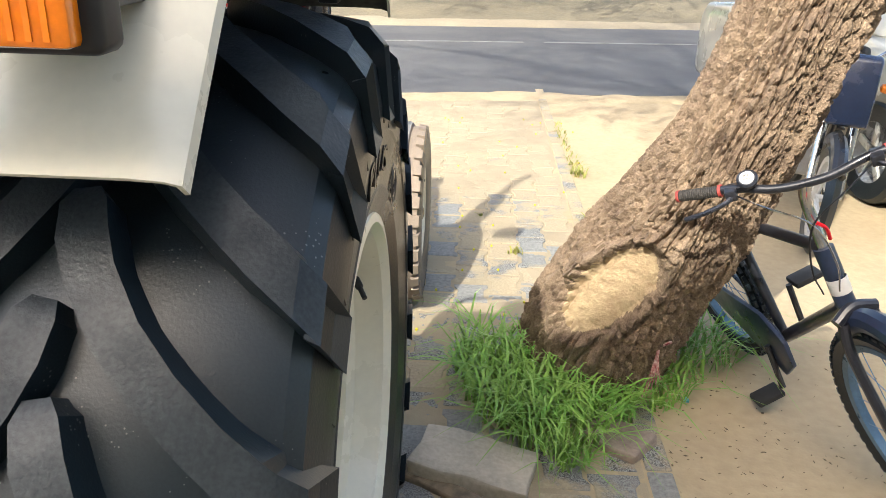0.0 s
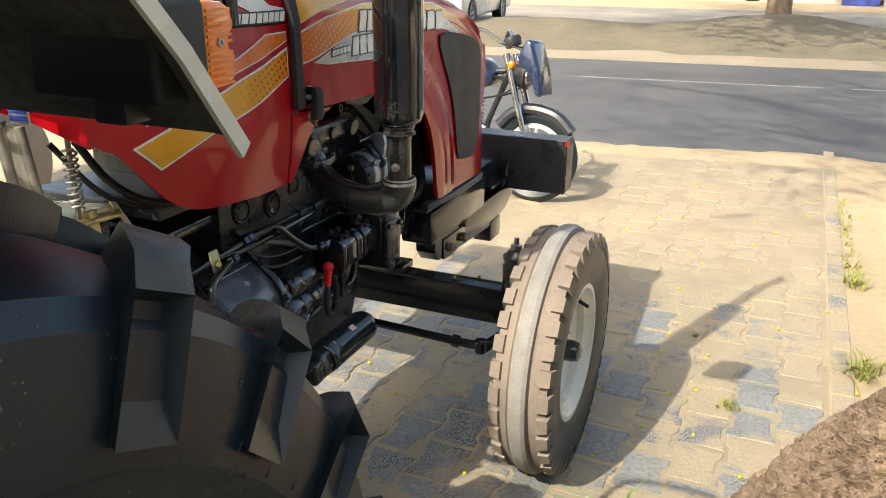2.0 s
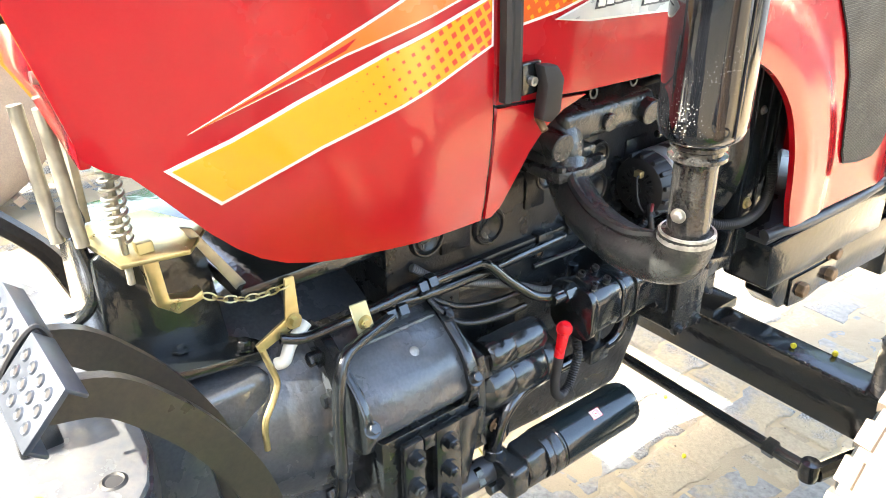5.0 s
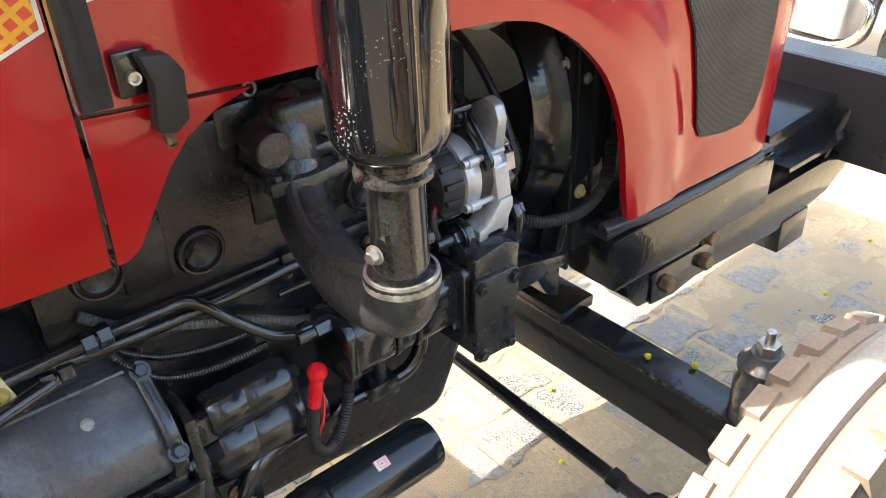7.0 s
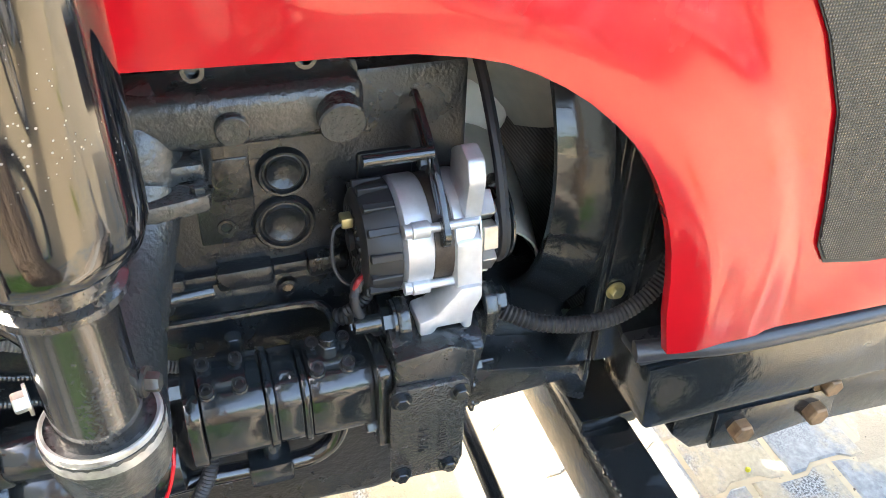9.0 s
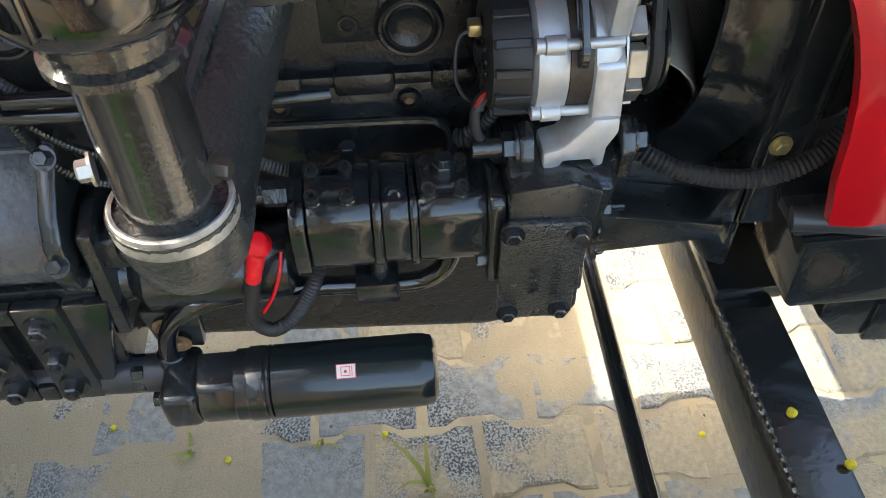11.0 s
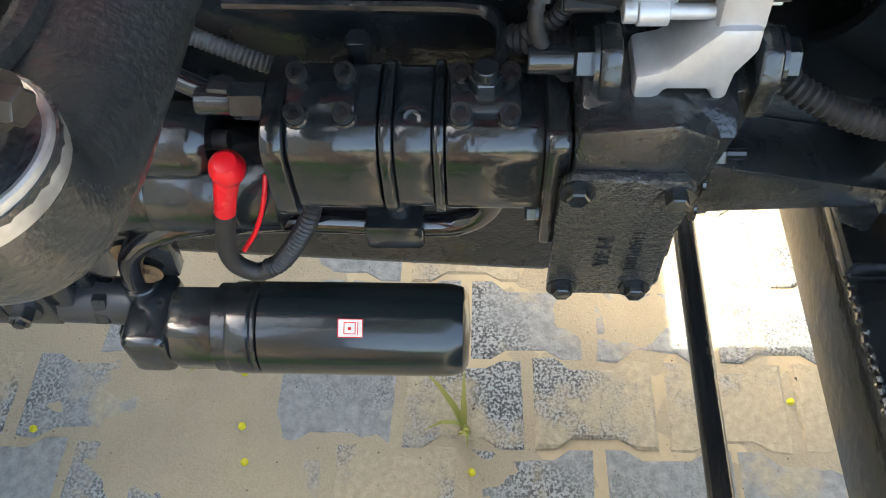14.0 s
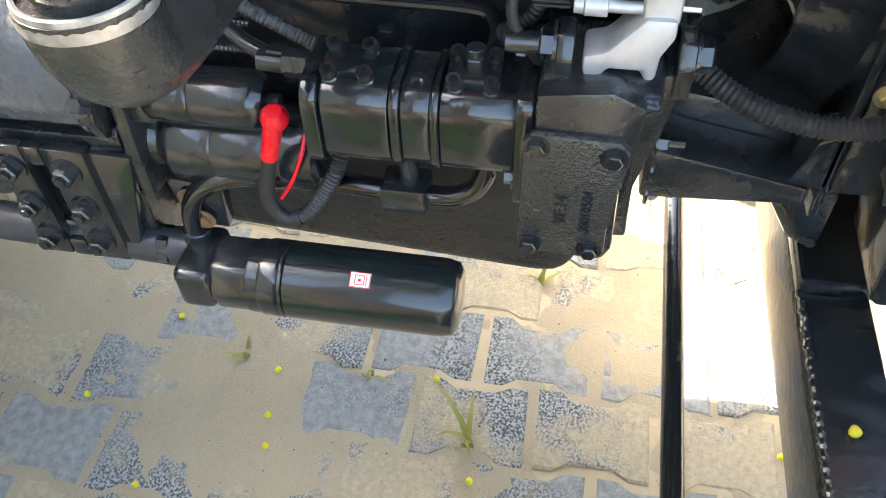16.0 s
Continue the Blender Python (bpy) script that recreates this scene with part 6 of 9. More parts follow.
# ---- fenders and lamps ----
def fender(sx):
    """Cream mudguard over a rear wheel: a bent sheet with a rolled outer lip."""
    x_in, x_out = CX + sx * 0.40, CX + sx * 0.848
    prof = [(0.184, 1.325), (0.240, 1.385), (0.300, 1.447), (0.357, 1.507), (0.42, 1.556), (0.50, 1.600), (0.60, 1.634), (0.71, 1.645), (0.82, 1.635), (0.95, 1.603), (1.035, 1.573), (1.092, 1.537), (1.145, 1.477), (1.178, 1.431), (1.214, 1.382)]
    bm = bmesh.new()
    rows = []
    for i, (y, z) in enumerate(prof):
        a, b = Vector(prof[max(i - 1, 0)]), Vector(prof[min(i + 1, len(prof) - 1)])
        d = (b - a).normalized()
        n = Vector((-d.y, d.x))
        x_out = CX + sx * (0.848 - 0.078 * min(1.0, max(0.0, (1.1 - y) / 0.75)))
        pts = [(x_in, 0.0), (x_out - sx * 0.045, 0.0), (x_out - sx * 0.015, -0.004), (x_out, -0.012), (x_out + sx * 0.002, -0.030), (x_out - sx * 0.003, -0.031), (x_out - sx * 0.006, -0.014), (x_out - sx * 0.018, -0.008), (x_out - sx * 0.05, -0.005), (x_in, -0.005)]
        rows.append([bm.verts.new((x, y + n.x * h, z + n.y * h)) for x, h in pts])
    for p, q in zip(rows, rows[1:]):
        for k in range(len(p)):
            fc = bm.faces.new((p[k], p[(k + 1) % len(p)], q[(k + 1) % len(p)], q[k]))
            fc.material_index = 1 if 5 <= k <= 8 else 0
    bm.faces.new(rows[0])
    bm.faces.new(rows[-1])
    f = tp("fender", bm, M["cream"], "cream painted rear mudguard with a rolled lip")
    f.data.materials.append(M["mudguard_inside"])
    bm = prism([(0.20, 1.0), (0.20, 1.31), (0.36, 1.49), (0.50, 1.585), (0.70, 1.63), (0.95, 1.59), (1.10, 1.50), (1.18, 1.40), (1.10, 1.0)], "x", x_in - 0.004, x_in + 0.004)
    tp("inner_plate", bm, M["cream"], "", f)
    bm = box(min(x_in, x_in + sx * 0.1), max(x_in, x_in + sx * 0.1), 0.60, 0.66, 1.50, 1.655, 0.004)
    tp("stiffener", bm, M["black_satin"], "", f)
    return f


M["amber"] = mat("amber", (0.95, 0.24, 0.008), 0.15, var=0.12, scale=60, coat=0.8)
f_right = fender(1)
fender(-1)
# underside brackets that show below the mudguard
for y, z in ((0.55, 1.60), (0.72, 1.595), (0.86, 1.56)):
    tp("bracket", box(-0.10, 0.26, y - 0.03, y + 0.03, z - 0.012, z, 0.004), M["black_satin"], "", f_right)
tp("cable_clip", tube([(-0.02, 0.5, 1.60), (0.05, 0.7, 1.60), (0.12, 0.86, 1.57), (0.2, 0.98, 1.53)], 0.008, 8), M["black_rubber"], "", f_right)
# grab rail on the mudguard
tp("grab_rail", tube([(-0.14, 1.02, 1.54), (-0.14, 1.02, 1.66), (-0.12, 1.03, 1.71), (-0.02, 1.05, 1.725), (0.12, 1.05, 1.72), (0.17, 1.04, 1.69), (0.18, 1.03, 1.54)], 0.011, 12), M["black_paint"], "black tubular grab rail", f_right)
# rear lamp
lamp = tp("rear_lamp", box(0.07, 0.302, -0.065, -0.018, 1.476, 1.57, 0.010, 3), M["black_rubber"], "amber and black rear lamp on the mudguard")
tp("lamp_mount", box(0.11, 0.26, -0.03, 0.17, 1.50, 1.54, 0.004), M["black_satin"], "", lamp)
tp("lens", box(0.085, 0.288, -0.085, -0.062, 1.484, 1.562, 0.006, 2), M["amber"], "amber ribbed lens", lamp)
bm = bmesh.new()
for k in range(14):
    bm = box(0.092 + 0.0135 * k, 0.097 + 0.0135 * k, -0.0865, -0.084, 1.49, 1.556, bm=bm)
tp("lens_ribs", bm, M["amber"], "", lamp)["kind"] = "stuff"
lamp.location = (-0.075, 0.185, -0.035)
# front turn lamp
lamp = tp("turn_lamp", box(0.13, 0.282, 1.143, 1.216, 1.412, 1.504, 0.009, 3), M["black_rubber"], "amber turn lamp in a black housing")
bm = prism([(1.216, 1.416), (1.246, 1.418), (1.258, 1.424), (1.262, 1.447), (1.252, 1.454), (1.252, 1.465), (1.262, 1.472), (1.258, 1.490), (1.246, 1.497), (1.216, 1.500)], "x", 0.137, 0.277, 0.004)
tp("lens", bm, M["amber"], "amber ribbed lens", lamp)
bm = bmesh.new()
for k in range(12):
    z = 1.420 + 0.0059 * k + (0.004 if k > 5 else 0)
    bm = box(0.2755, 0.2782, 1.219, 1.255, z, z + 0.0024, bm=bm)
tp("lens_ribs", bm, M["amber"], "", lamp)["kind"] = "stuff"
tp("screw", capbolt((0.277, 1.236, 1.460), (1, 0, 0), 0.004, 0.003), M["steel"], "", lamp)
tp("lamp_stem", box(0.19, 0.23, 1.155, 1.19, 1.39, 1.42, 0.004), M["black_satin"], "", lamp)

# ---- controls ----
M["footplate"] = mat("footplate", (0.085, 0.095, 0.112), 0.26, var=0.3, scale=7, coat=0.35, bump=0.0003, bscale=90, color2=(0.15, 0.15, 0.145), rvar=0.12)
speckle(M["footplate"], 160.0, 0.46, 0.75, 0.30, (0.30, 0.27, 0.21))
fp = tp("footplate", prism([(-0.95, 0.90), (-0.90, 1.30), (-0.83, 1.371), (-0.66, 1.55), (-0.60, 1.575), (-0.25, 1.575), (-0.19, 1.566), (-0.14, 1.547), (-0.10, 1.515), (-0.072, 1.475), (-0.06, 1.43), (-0.055, 0.90)], "z", 0.930, 0.945, 0.004), M["footplate"], "dusty black steel footplate with drain holes")
tp("seam_step", prism([(-0.375, 0.90), (-0.36, 1.50), (-0.366, 1.50), (-0.381, 0.90)], "z", 0.945, 0.948, 0.001), M["black_satin"], "", fp)
tp("edge_flange", prism([(-0.25, 1.568), (-0.19, 1.559), (-0.14, 1.540), (-0.10, 1.508), (-0.078, 1.472), (-0.066, 1.43), (-0.058, 1.43), (-0.068, 1.477), (-0.096, 1.518), (-0.138, 1.550), (-0.19, 1.570), (-0.25, 1.578)], "z", 0.885, 0.935, 0.001), M["black_satin"], "", fp)
for x, y in ((-0.208, 1.406), (-0.119, 1.406), (-0.594, 1.339), (-0.628, 1.403), (-0.502, 1.327), (-0.16, 1.52), (-0.45, 1.50), (-0.72, 1.30), (-0.60, 1.47)):
    tp("hole", lathe([(0, 0.9456), (0.0085, 0.9456), (0.011, 0.9474), (0.014, 0.9452)], (x, y, 0), (0, 0, 1), 20), M["black_rubber"], "", fp)
pedal = tp("throttle_pedal", box(-0.30, -0.255, 1.24, 1.31, 0.965, 0.985, 0.008), M["black_rubber"], "grey rubber foot throttle pedal")
tp("stem", tube([(-0.277, 1.30, 0.972), (-0.255, 1.325, 0.962), (-0.235, 1.34, 0.945)], 0.006, 8), M["zinc"], "", pedal)
M["chrome_dull"] = mat("chrome_dull", (0.075, 0.088, 0.11), 0.40, metal=0.5, var=0.25, scale=18)
PADM = Matrix.Translation((-0.228, 1.474, 1.074)) @ pose(0, 0, 0, 48, 4, 0)
# pair of brake pedals with perforated steel pads
for dx, nm in ((-0.053, "brake_pedal"), (0.053, "brake_pedal")):
    m2 = PADM @ Matrix.Translation((dx, 0, 0))
    pad = tp(nm, box(-0.0515, 0.0515, -0.034, 0.034, -0.004, 0.003, 0.002, m=m2), M["chrome_dull"], "steel brake pedal with a perforated pad")
    tp("pad_lip", box(-0.0515, 0.0515, 0.030, 0.035, -0.022, 0.003, 0.002, m=m2), M["chrome_dull"], "", pad)
    tp("pad_lip", box(-0.0515, 0.0515, -0.035, -0.030, -0.022, 0.003, 0.002, m=m2), M["chrome_dull"], "", pad)
    for i in range(4):
        for j in range(3):
            c = m2 @ Vector((-0.034 + 0.0227 * i, -0.018 + 0.018 * j, 0.003))
            up = m2.to_3x3() @ Vector((0, 0, 1))
            tp("pad_hole", lathe([(0, 0.0006), (0.0040, 0.0006)], c, up, 14), M["black_rubber"], "", pad)
            tp("hole_rim", lathe([(0.0040, 0.0006), (0.0058, 0.0020), (0.0072, 0)], c, up, 14), M["chrome_dull"], "", pad)
    x = -0.215 + dx * 1.0
    pts = [(x, 1.482, 1.062), (x, 1.535, 1.045), (x, 1.58, 1.0), (x, 1.62, 0.945), (x, 1.655, 0.875), (x, 1.674, 0.80), (x, 1.676, 0.72), (x, 1.66, 0.65)]
    bm = bmesh.new()
    rows = []
    path = spline(pts, 6)
    for i, q in enumerate(path):
        d = (path[min(i + 1, len(path) - 1)] - path[max(0, i - 1)]).normalized()
        nn = Vector((0, -d.z, d.y))
        rows.append([bm.verts.new(q + Vector((sx * 0.007, 0, 0)) + nn * h) for sx, h in ((-1, -0.021), (1, -0.021), (1, 0.021), (-1, 0.021))])
    for p, q in zip(rows, rows[1:]):
        for k in range(4):
            bm.faces.new((p[k], p[(k + 1) % 4], q[(k + 1) % 4], q[k]))
    bm.faces.new(rows[0])
    bm.faces.new(rows[-1])
    tp("arm", bm, M["iron"], "curved dark flat steel arm", pad)
tp("pedal_lock", tube([(-0.228, 1.447, 1.040), (-0.228, 1.470, 1.078), (-0.228, 1.500, 1.103), (-0.228, 1.515, 1.07)], 0.003, 6), M["black_rubber"], "")
tp("pedal_bracket", prism([(1.455, 0.945), (1.50, 0.945), (1.495, 1.0), (1.478, 1.015), (1.458, 1.0)], "x", -0.32, -0.25, 0.003), M["black_paint"], "")
# clutch pedal on the far side
pad = tp("clutch_pedal", box(-0.045, 0.045, -0.036, 0.036, -0.004, 0.003, 0.002, m=Matrix.Translation((-0.74, 1.462, 1.078)) @ pose(0, 0, 0, -50, 0, 0)), M["chrome_dull"], "steel clutch pedal with a flat pad")
tp("arm", tube([(-0.74, 1.47, 1.07), (-0.735, 1.51, 1.055), (-0.73, 1.56, 1.005), (-0.725, 1.61, 0.94), (-0.72, 1.64, 0.86)], 0.017, 8), M["iron"], "", pad)
# steering box and gear lever
sb = tp("steering_box", prism([(1.60, 0.86), (1.765, 0.86), (1.745, 1.06), (1.62, 1.06), (1.605, 1.05)], "x", -0.60, -0.432, 0.006), M["black_paint"], "grey black steering box with bolts")
tp("mount_plate", prism([(1.58, 0.875), (1.80, 0.845), (1.80, 0.862), (1.58, 0.893)], "x", -0.62, -0.385, 0.004), M["black_paint"], "", sb)
for x, y in ((-0.40, 1.60), (-0.40, 1.77), (-0.44, 1.69), (-0.58, 1.62)):
    tp("bolt", hexbolt((x, y, 0.895 - 0.136 * (y - 1.58)), (0, 0.1, 1), 0.010, 0.011), M["black_paint"], "", sb)
tp("gear_lever", tube([(-0.475, 1.53, 0.955), (-0.46, 1.575, 0.962), (-0.45, 1.598, 0.985), (-0.45, 1.606, 1.02), (-0.45, 1.598, 1.08)], 0.008, 10), M["black_paint"], "", sb)
tp("lever_knob", lathe([(0, 1.125), (0.012, 1.13), (0.017, 1.145), (0.013, 1.165), (0, 1.172)], (-0.45, 1.597, -0.045), (0, 0, 1), 16), M["black_rubber"], "", sb)
# zinc brackets, spring and rods under the dashboard
zb = tp("linkage_bracket", prism([(-0.50, 1.60), (-0.36, 1.62), (-0.345, 1.70), (-0.40, 1.745), (-0.50, 1.70)], "z", 1.064, 1.071, 0.002), M["zinc"], "zinc plated control bracket with spring and rods")
M["zinc_dull"] = mat("zinc_dull", (0.42, 0.40, 0.33), 0.4, metal=0.7, var=0.25, scale=20)
for x, y in ((-0.46, 1.58), (-0.43, 1.60), (-0.50, 1.62)):
    tp("rod", cyl((x, y, 1.075), (x - 0.02, y - 0.005, 1.245), 0.009, seg=12), M["zinc_dull"], "", zb)
tp("upright", box(-0.53, -0.47, 1.615, 1.625, 1.085, 1.24, 0.002), M["zinc_dull"], "", zb)
coil = [Vector((-0.385 + 0.012 * math.cos(a), 1.635 + 0.012 * math.sin(a), 1.09 + 0.0115 * a / math.tau)) for a in np.linspace(0, math.tau * 10, 160)]
tp("spring", tube(coil, 0.0024, 6, smooth=False), M["zinc_dull"], "", zb)
tp("spring_rod", cyl((-0.385, 1.635, 1.03), (-0.385, 1.635, 1.235), 0.005, seg=10), M["zinc_dull"], "", zb)
tp("strut", prism([(1.645, 1.085), (1.665, 1.085), (1.672, 1.00), (1.70, 0.992), (1.715, 0.998), (1.715, 0.985), (1.68, 0.975), (1.655, 0.995)], "x", -0.39, -0.37, 0.002), M["zinc"], "", zb)
tp("link_bar", prism([(1.70, 1.09), (1.715, 1.085), (1.775, 0.985), (1.76, 0.98)], "x", -0.378, -0.372, 0.001), M["zinc_dull"], "", zb)
tp("wiring", tube([(-0.44, 1.70, 1.20), (-0.40, 1.73, 1.12), (-0.36, 1.78, 1.07), (-0.34, 1.86, 1.05), (-0.34, 1.98, 1.05)], 0.008, 10), M["black_rubber"], "")
tp("wiring", tube([(-0.46, 1.66, 1.20), (-0.42, 1.72, 1.10), (-0.39, 1.80, 1.05), (-0.38, 1.92, 1.04)], 0.006, 10), M["black_rubber"], "")
tp("tank_shield", box(-0.70, -0.35, 1.80, 2.05, 1.02, 1.05, 0.006), M["black_satin"], "black shield below the tank")
tp("flat_tray", box(-0.70, -0.36, 1.76, 2.02, 0.96, 0.985, 0.006), M["black_paint"], "")
# stop control: bell crank, rod and chain
bc = tp("bell_crank", prism([(1.818, 0.985), (1.832, 0.985), (1.834, 0.918), (1.826, 0.908), (1.770, 0.886), (1.765, 0.900), (1.812, 0.924)], "x", -0.352, -0.347, 0.001), M["zinc"], "yellow zinc bell crank with chain")
tp("bolt", hexbolt((-0.347, 1.824, 0.918), (1, 0, 0), 0.008, 0.008), M["zinc"], "", bc)
tp("rod", tube([(-0.345, 1.772, 0.893), (-0.343, 1.778, 0.868), (-0.340, 1.785, 0.838), (-0.336, 1.775, 0.815), (-0.330, 1.755, 0.785), (-0.33, 1.753, 0.74)], 0.0048, 10), M["zinc"], "", bc)
pts = spline([(-0.37, 1.715, 0.99), (-0.362, 1.74, 0.978), (-0.355, 1.78, 0.970), (-0.35, 1.822, 0.974)], 10)
links = resample(pts, 8)
for i, (p, q) in enumerate(zip(links, links[1:])):
    d = (q - p).normalized()
    a, b, _ = axis_frame(d)
    w = a if i % 2 else b
    half = (q - p).length * 0.68
    c = (p + q) / 2
    loop = [c + d * math.cos(t) * half + w * math.sin(t) * 0.0048 for t in np.linspace(0, math.tau, 17)]
    tp("chain_link", tube(loop, 0.0014, 6, smooth=False), M["zinc"], "", bc)
tp("steel_pipe", tube([(-0.352, 1.845, 0.905), (-0.345, 1.815, 0.885), (-0.338, 1.80, 0.868), (-0.345, 1.79, 0.862)], 0.009, 12), M["white_plastic"], "bare pale pipe end")
# seat, steering wheel and column close the tractor off above
bm = tube([(CX + 0.19 * math.cos(a), 1.16 + 0.17 * math.sin(a), 1.62 - 0.08 * math.sin(a)) for a in np.linspace(0, math.tau, 33)], 0.014, 10, smooth=False)
sw = tp("steering_wheel", bm, M["black_rubber"], "black steering wheel")
tp("column", cyl((CX, 1.16, 1.62), (CX, 1.46, 1.44), 0.018, seg=14), M["black_paint"], "", sw)
for a in (0.5, 2.6, 4.7):
    tp("spoke", cyl((CX, 1.16, 1.61), (CX + 0.19 * math.cos(a), 1.16 + 0.17 * math.sin(a), 1.62 - 0.08 * math.sin(a)), 0.008, seg=8), M["steel"], "", sw)
st_ = tp("seat", box(CX - 0.22, CX + 0.22, 0.55, 0.95, 1.08, 1.16, 0.03, 3), M["black_rubber"], "black tractor seat")
tp("backrest", box(CX - 0.22, CX + 0.22, 0.50, 0.56, 1.12, 1.42, 0.025, 3), M["black_rubber"], "", st_)
tp("seat_post", box(CX - 0.08, CX + 0.08, 0.68, 0.82, 0.92, 1.08, 0.006), M["black_paint"], "", st_)

# ---- tree ----
tree = thing("tree", "leaning brown tree with furrowed bark and a pale scar", "tree", (1.03, 2.32, 0))
AXIS = [(0.955, 2.40, -0.20), (0.985, 2.30, 0.0), (1.005, 2.21, 0.194), (1.088, 2.13, 0.446), (1.20, 2.03, 0.694), (1.282, 1.94, 0.942), (1.358, 1.905, 1.176), (1.415, 1.88, 1.385), (1.49, 1.86, 1.65), (1.62, 1.82, 2.3), (1.80, 1.75, 3.2)]
RAD = [0.285, 0.275, 0.272, 0.252, 0.222, 0.182, 0.178, 0.178, 0.175, 0.165, 0.15]


def scar_at(p):
    """How far a place on the trunk lies from the middle of the scar; 1 at its ragged edge."""
    u, v = p.x - 0.965, p.z - 0.44
    wob = 0.14 * noise.noise((p.x * 13, p.z * 13, 0)) + 0.08 * noise.noise((p.x * 34, p.z * 34, 1))
    return math.hypot((u * 0.82 - v * 0.57) / 0.095, (u * 0.57 + v * 0.82) / 0.215) + wob


def radius_at(axis, rad, q):
    near = sorted(range(len(axis)), key=lambda i: (Vector(axis[i]) - q).length)[:2]
    a, b = min(near), max(near)
    d = Vector(axis[b]) - Vector(axis[a])
    u = max(0.0, min(1.0, (q - Vector(axis[a])).dot(d) / d.length_squared))
    return rad[a] + (rad[b] - rad[a]) * u


def trunk(axis, rad, seg, rings, rough):
    path = spline([(*a[:3],) for a in axis], 24)
    pts = resample(path, rings)
    bm = bmesh.new()
    rows = []
    cols = []
    for i, q in enumerate(pts):
        d = (pts[min(i + 1, rings)] - pts[max(i - 1, 0)]).normalized()
        a = Vector((1, 0, 0))
        a = (a - d * a.dot(d)).normalized()
        b = d.cross(a)
        r = radius_at(axis, rad, q)
        row = []
        for k in range(seg):
            t = k * math.tau / seg
            n = a * math.cos(t) + b * math.sin(t)
            s = i / rings * 3.6
            # plates of bark: long ridges, broken across
            w = noise.noise((n.x * 1.6, n.y * 1.6, s * 1.3)) * 0.9 + noise.noise((n.x * 5, n.y * 5, s * 5)) * 0.25
            ridge = abs(noise.noise(((t + w * 0.16) * 8.5, s * 4.5 + w * 0.6, 3.0)))
            cross = abs(noise.noise((t * 8.0 + w, s * 19.0 + w, 5.0)))
            fine = abs(noise.noise(((t + w * 0.2) * 24.0, s * 30.0, 8.0)))
            h = -rough * 1.15 * max(0, 1 - ridge * 4.5) - rough * 0.6 * max(0, 1 - cross * 6) - rough * 0.45 * max(0, 1 - fine * 4) + rough * 0.9 * noise.noise((n.x * 3, n.y * 3, s * 2.2)) + rough * 0.5
            p = q + n * (r + h)
            if rough > 0.01 and n.y < 0.1 and q.z < 0.85:
                e = scar_at(p)
                k1 = min(1, max(0, (1.12 - e) / 0.3))
                p = q + n * (r + h * (1 - k1) + k1 * (-0.030 + 0.005 * noise.noise((p.x * 30, p.y * 30, p.z * 30)))) + n * 0.022 * max(0, 1 - abs(e - 1.18) / 0.2) * (1 if p.z > 0.45 else 0.2)
            row.append(bm.verts.new(p))
        rows.append(row)
    for i in range(rings):
        for k in range(seg):
            j = (k + 1) % seg
            f = bm.faces.new((rows[i][k], rows[i][j], rows[i + 1][j], rows[i + 1][k]))
            c = f.calc_center_median()
            if rough > 0.01 and c.y < 2.2 and c.z < 0.75 and scar_at(c) < 0.93:
                f.material_index = 1
    bm.faces.new(rows[0])
    bm.faces.new(rows[-1])
    return bm


def bark_mat():
    m = mat("bark", (0.37, 0.275, 0.185), 0.95, var=0.4, scale=9, bump=0.008, bscale=150, color2=(0.13, 0.085, 0.058))
    return m


M["bark"] = bark_mat()
M["scar"] = mat("scar", (0.50, 0.385, 0.23), 0.95, var=0.25, scale=14, bump=0.006, bscale=90, color2=(0.34, 0.235, 0.14))
tk = put(part("trunk", trunk(AXIS, RAD, 300, 620, 0.019), M["bark"], None, "furrowed brown bark with a pale scar near the ground", angle=70), tree)
tk.data.materials.append(M["scar"])
limbs = [((1.5, 2.0, 4.4), (0.8, 2.6, 6.0), (-0.8, 3.4, 7.6), (-2.4, 3.8, 8.8)), ((2.2, 1.5, 5.6), (2.2, 2.4, 7.0), (2.4, 3.6, 8.0), (2.2, 4.6, 8.8)), ((0.8, 2.6, 6.0), (0.6, 3.4, 7.4), (0.2, 4.4, 8.4), (0.0, 5.0, 9.0)), ((1.80, 1.75, 3.15), (1.6, 1.9, 4.2), (0.6, 2.2, 5.4), (-1.0, 2.6, 6.6)), ((1.80, 1.75, 3.15), (2.1, 1.5, 4.2), (2.3, 1.4, 5.6), (2.2, 1.5, 7.2)),
         ((1.2, 2.0, 4.6), (0.6, 3.0, 5.4), (0.2, 3.8, 6.4)), ((0.4, 2.3, 5.6), (-0.6, 1.6, 6.4), (-2.0, 1.2, 7.2)), ((2.2, 1.45, 5.0), (3.0, 2.2, 6.0), (3.4, 2.8, 7.0)), ((-0.4, 2.45, 6.1), (-2.0, 3.2, 6.8), (-3.6, 3.4, 7.2))]
for lb in limbs:
    put(part("limb", tube(lb, lambda u: 0.12 - 0.085 * u, 12), M["bark"]), tree)
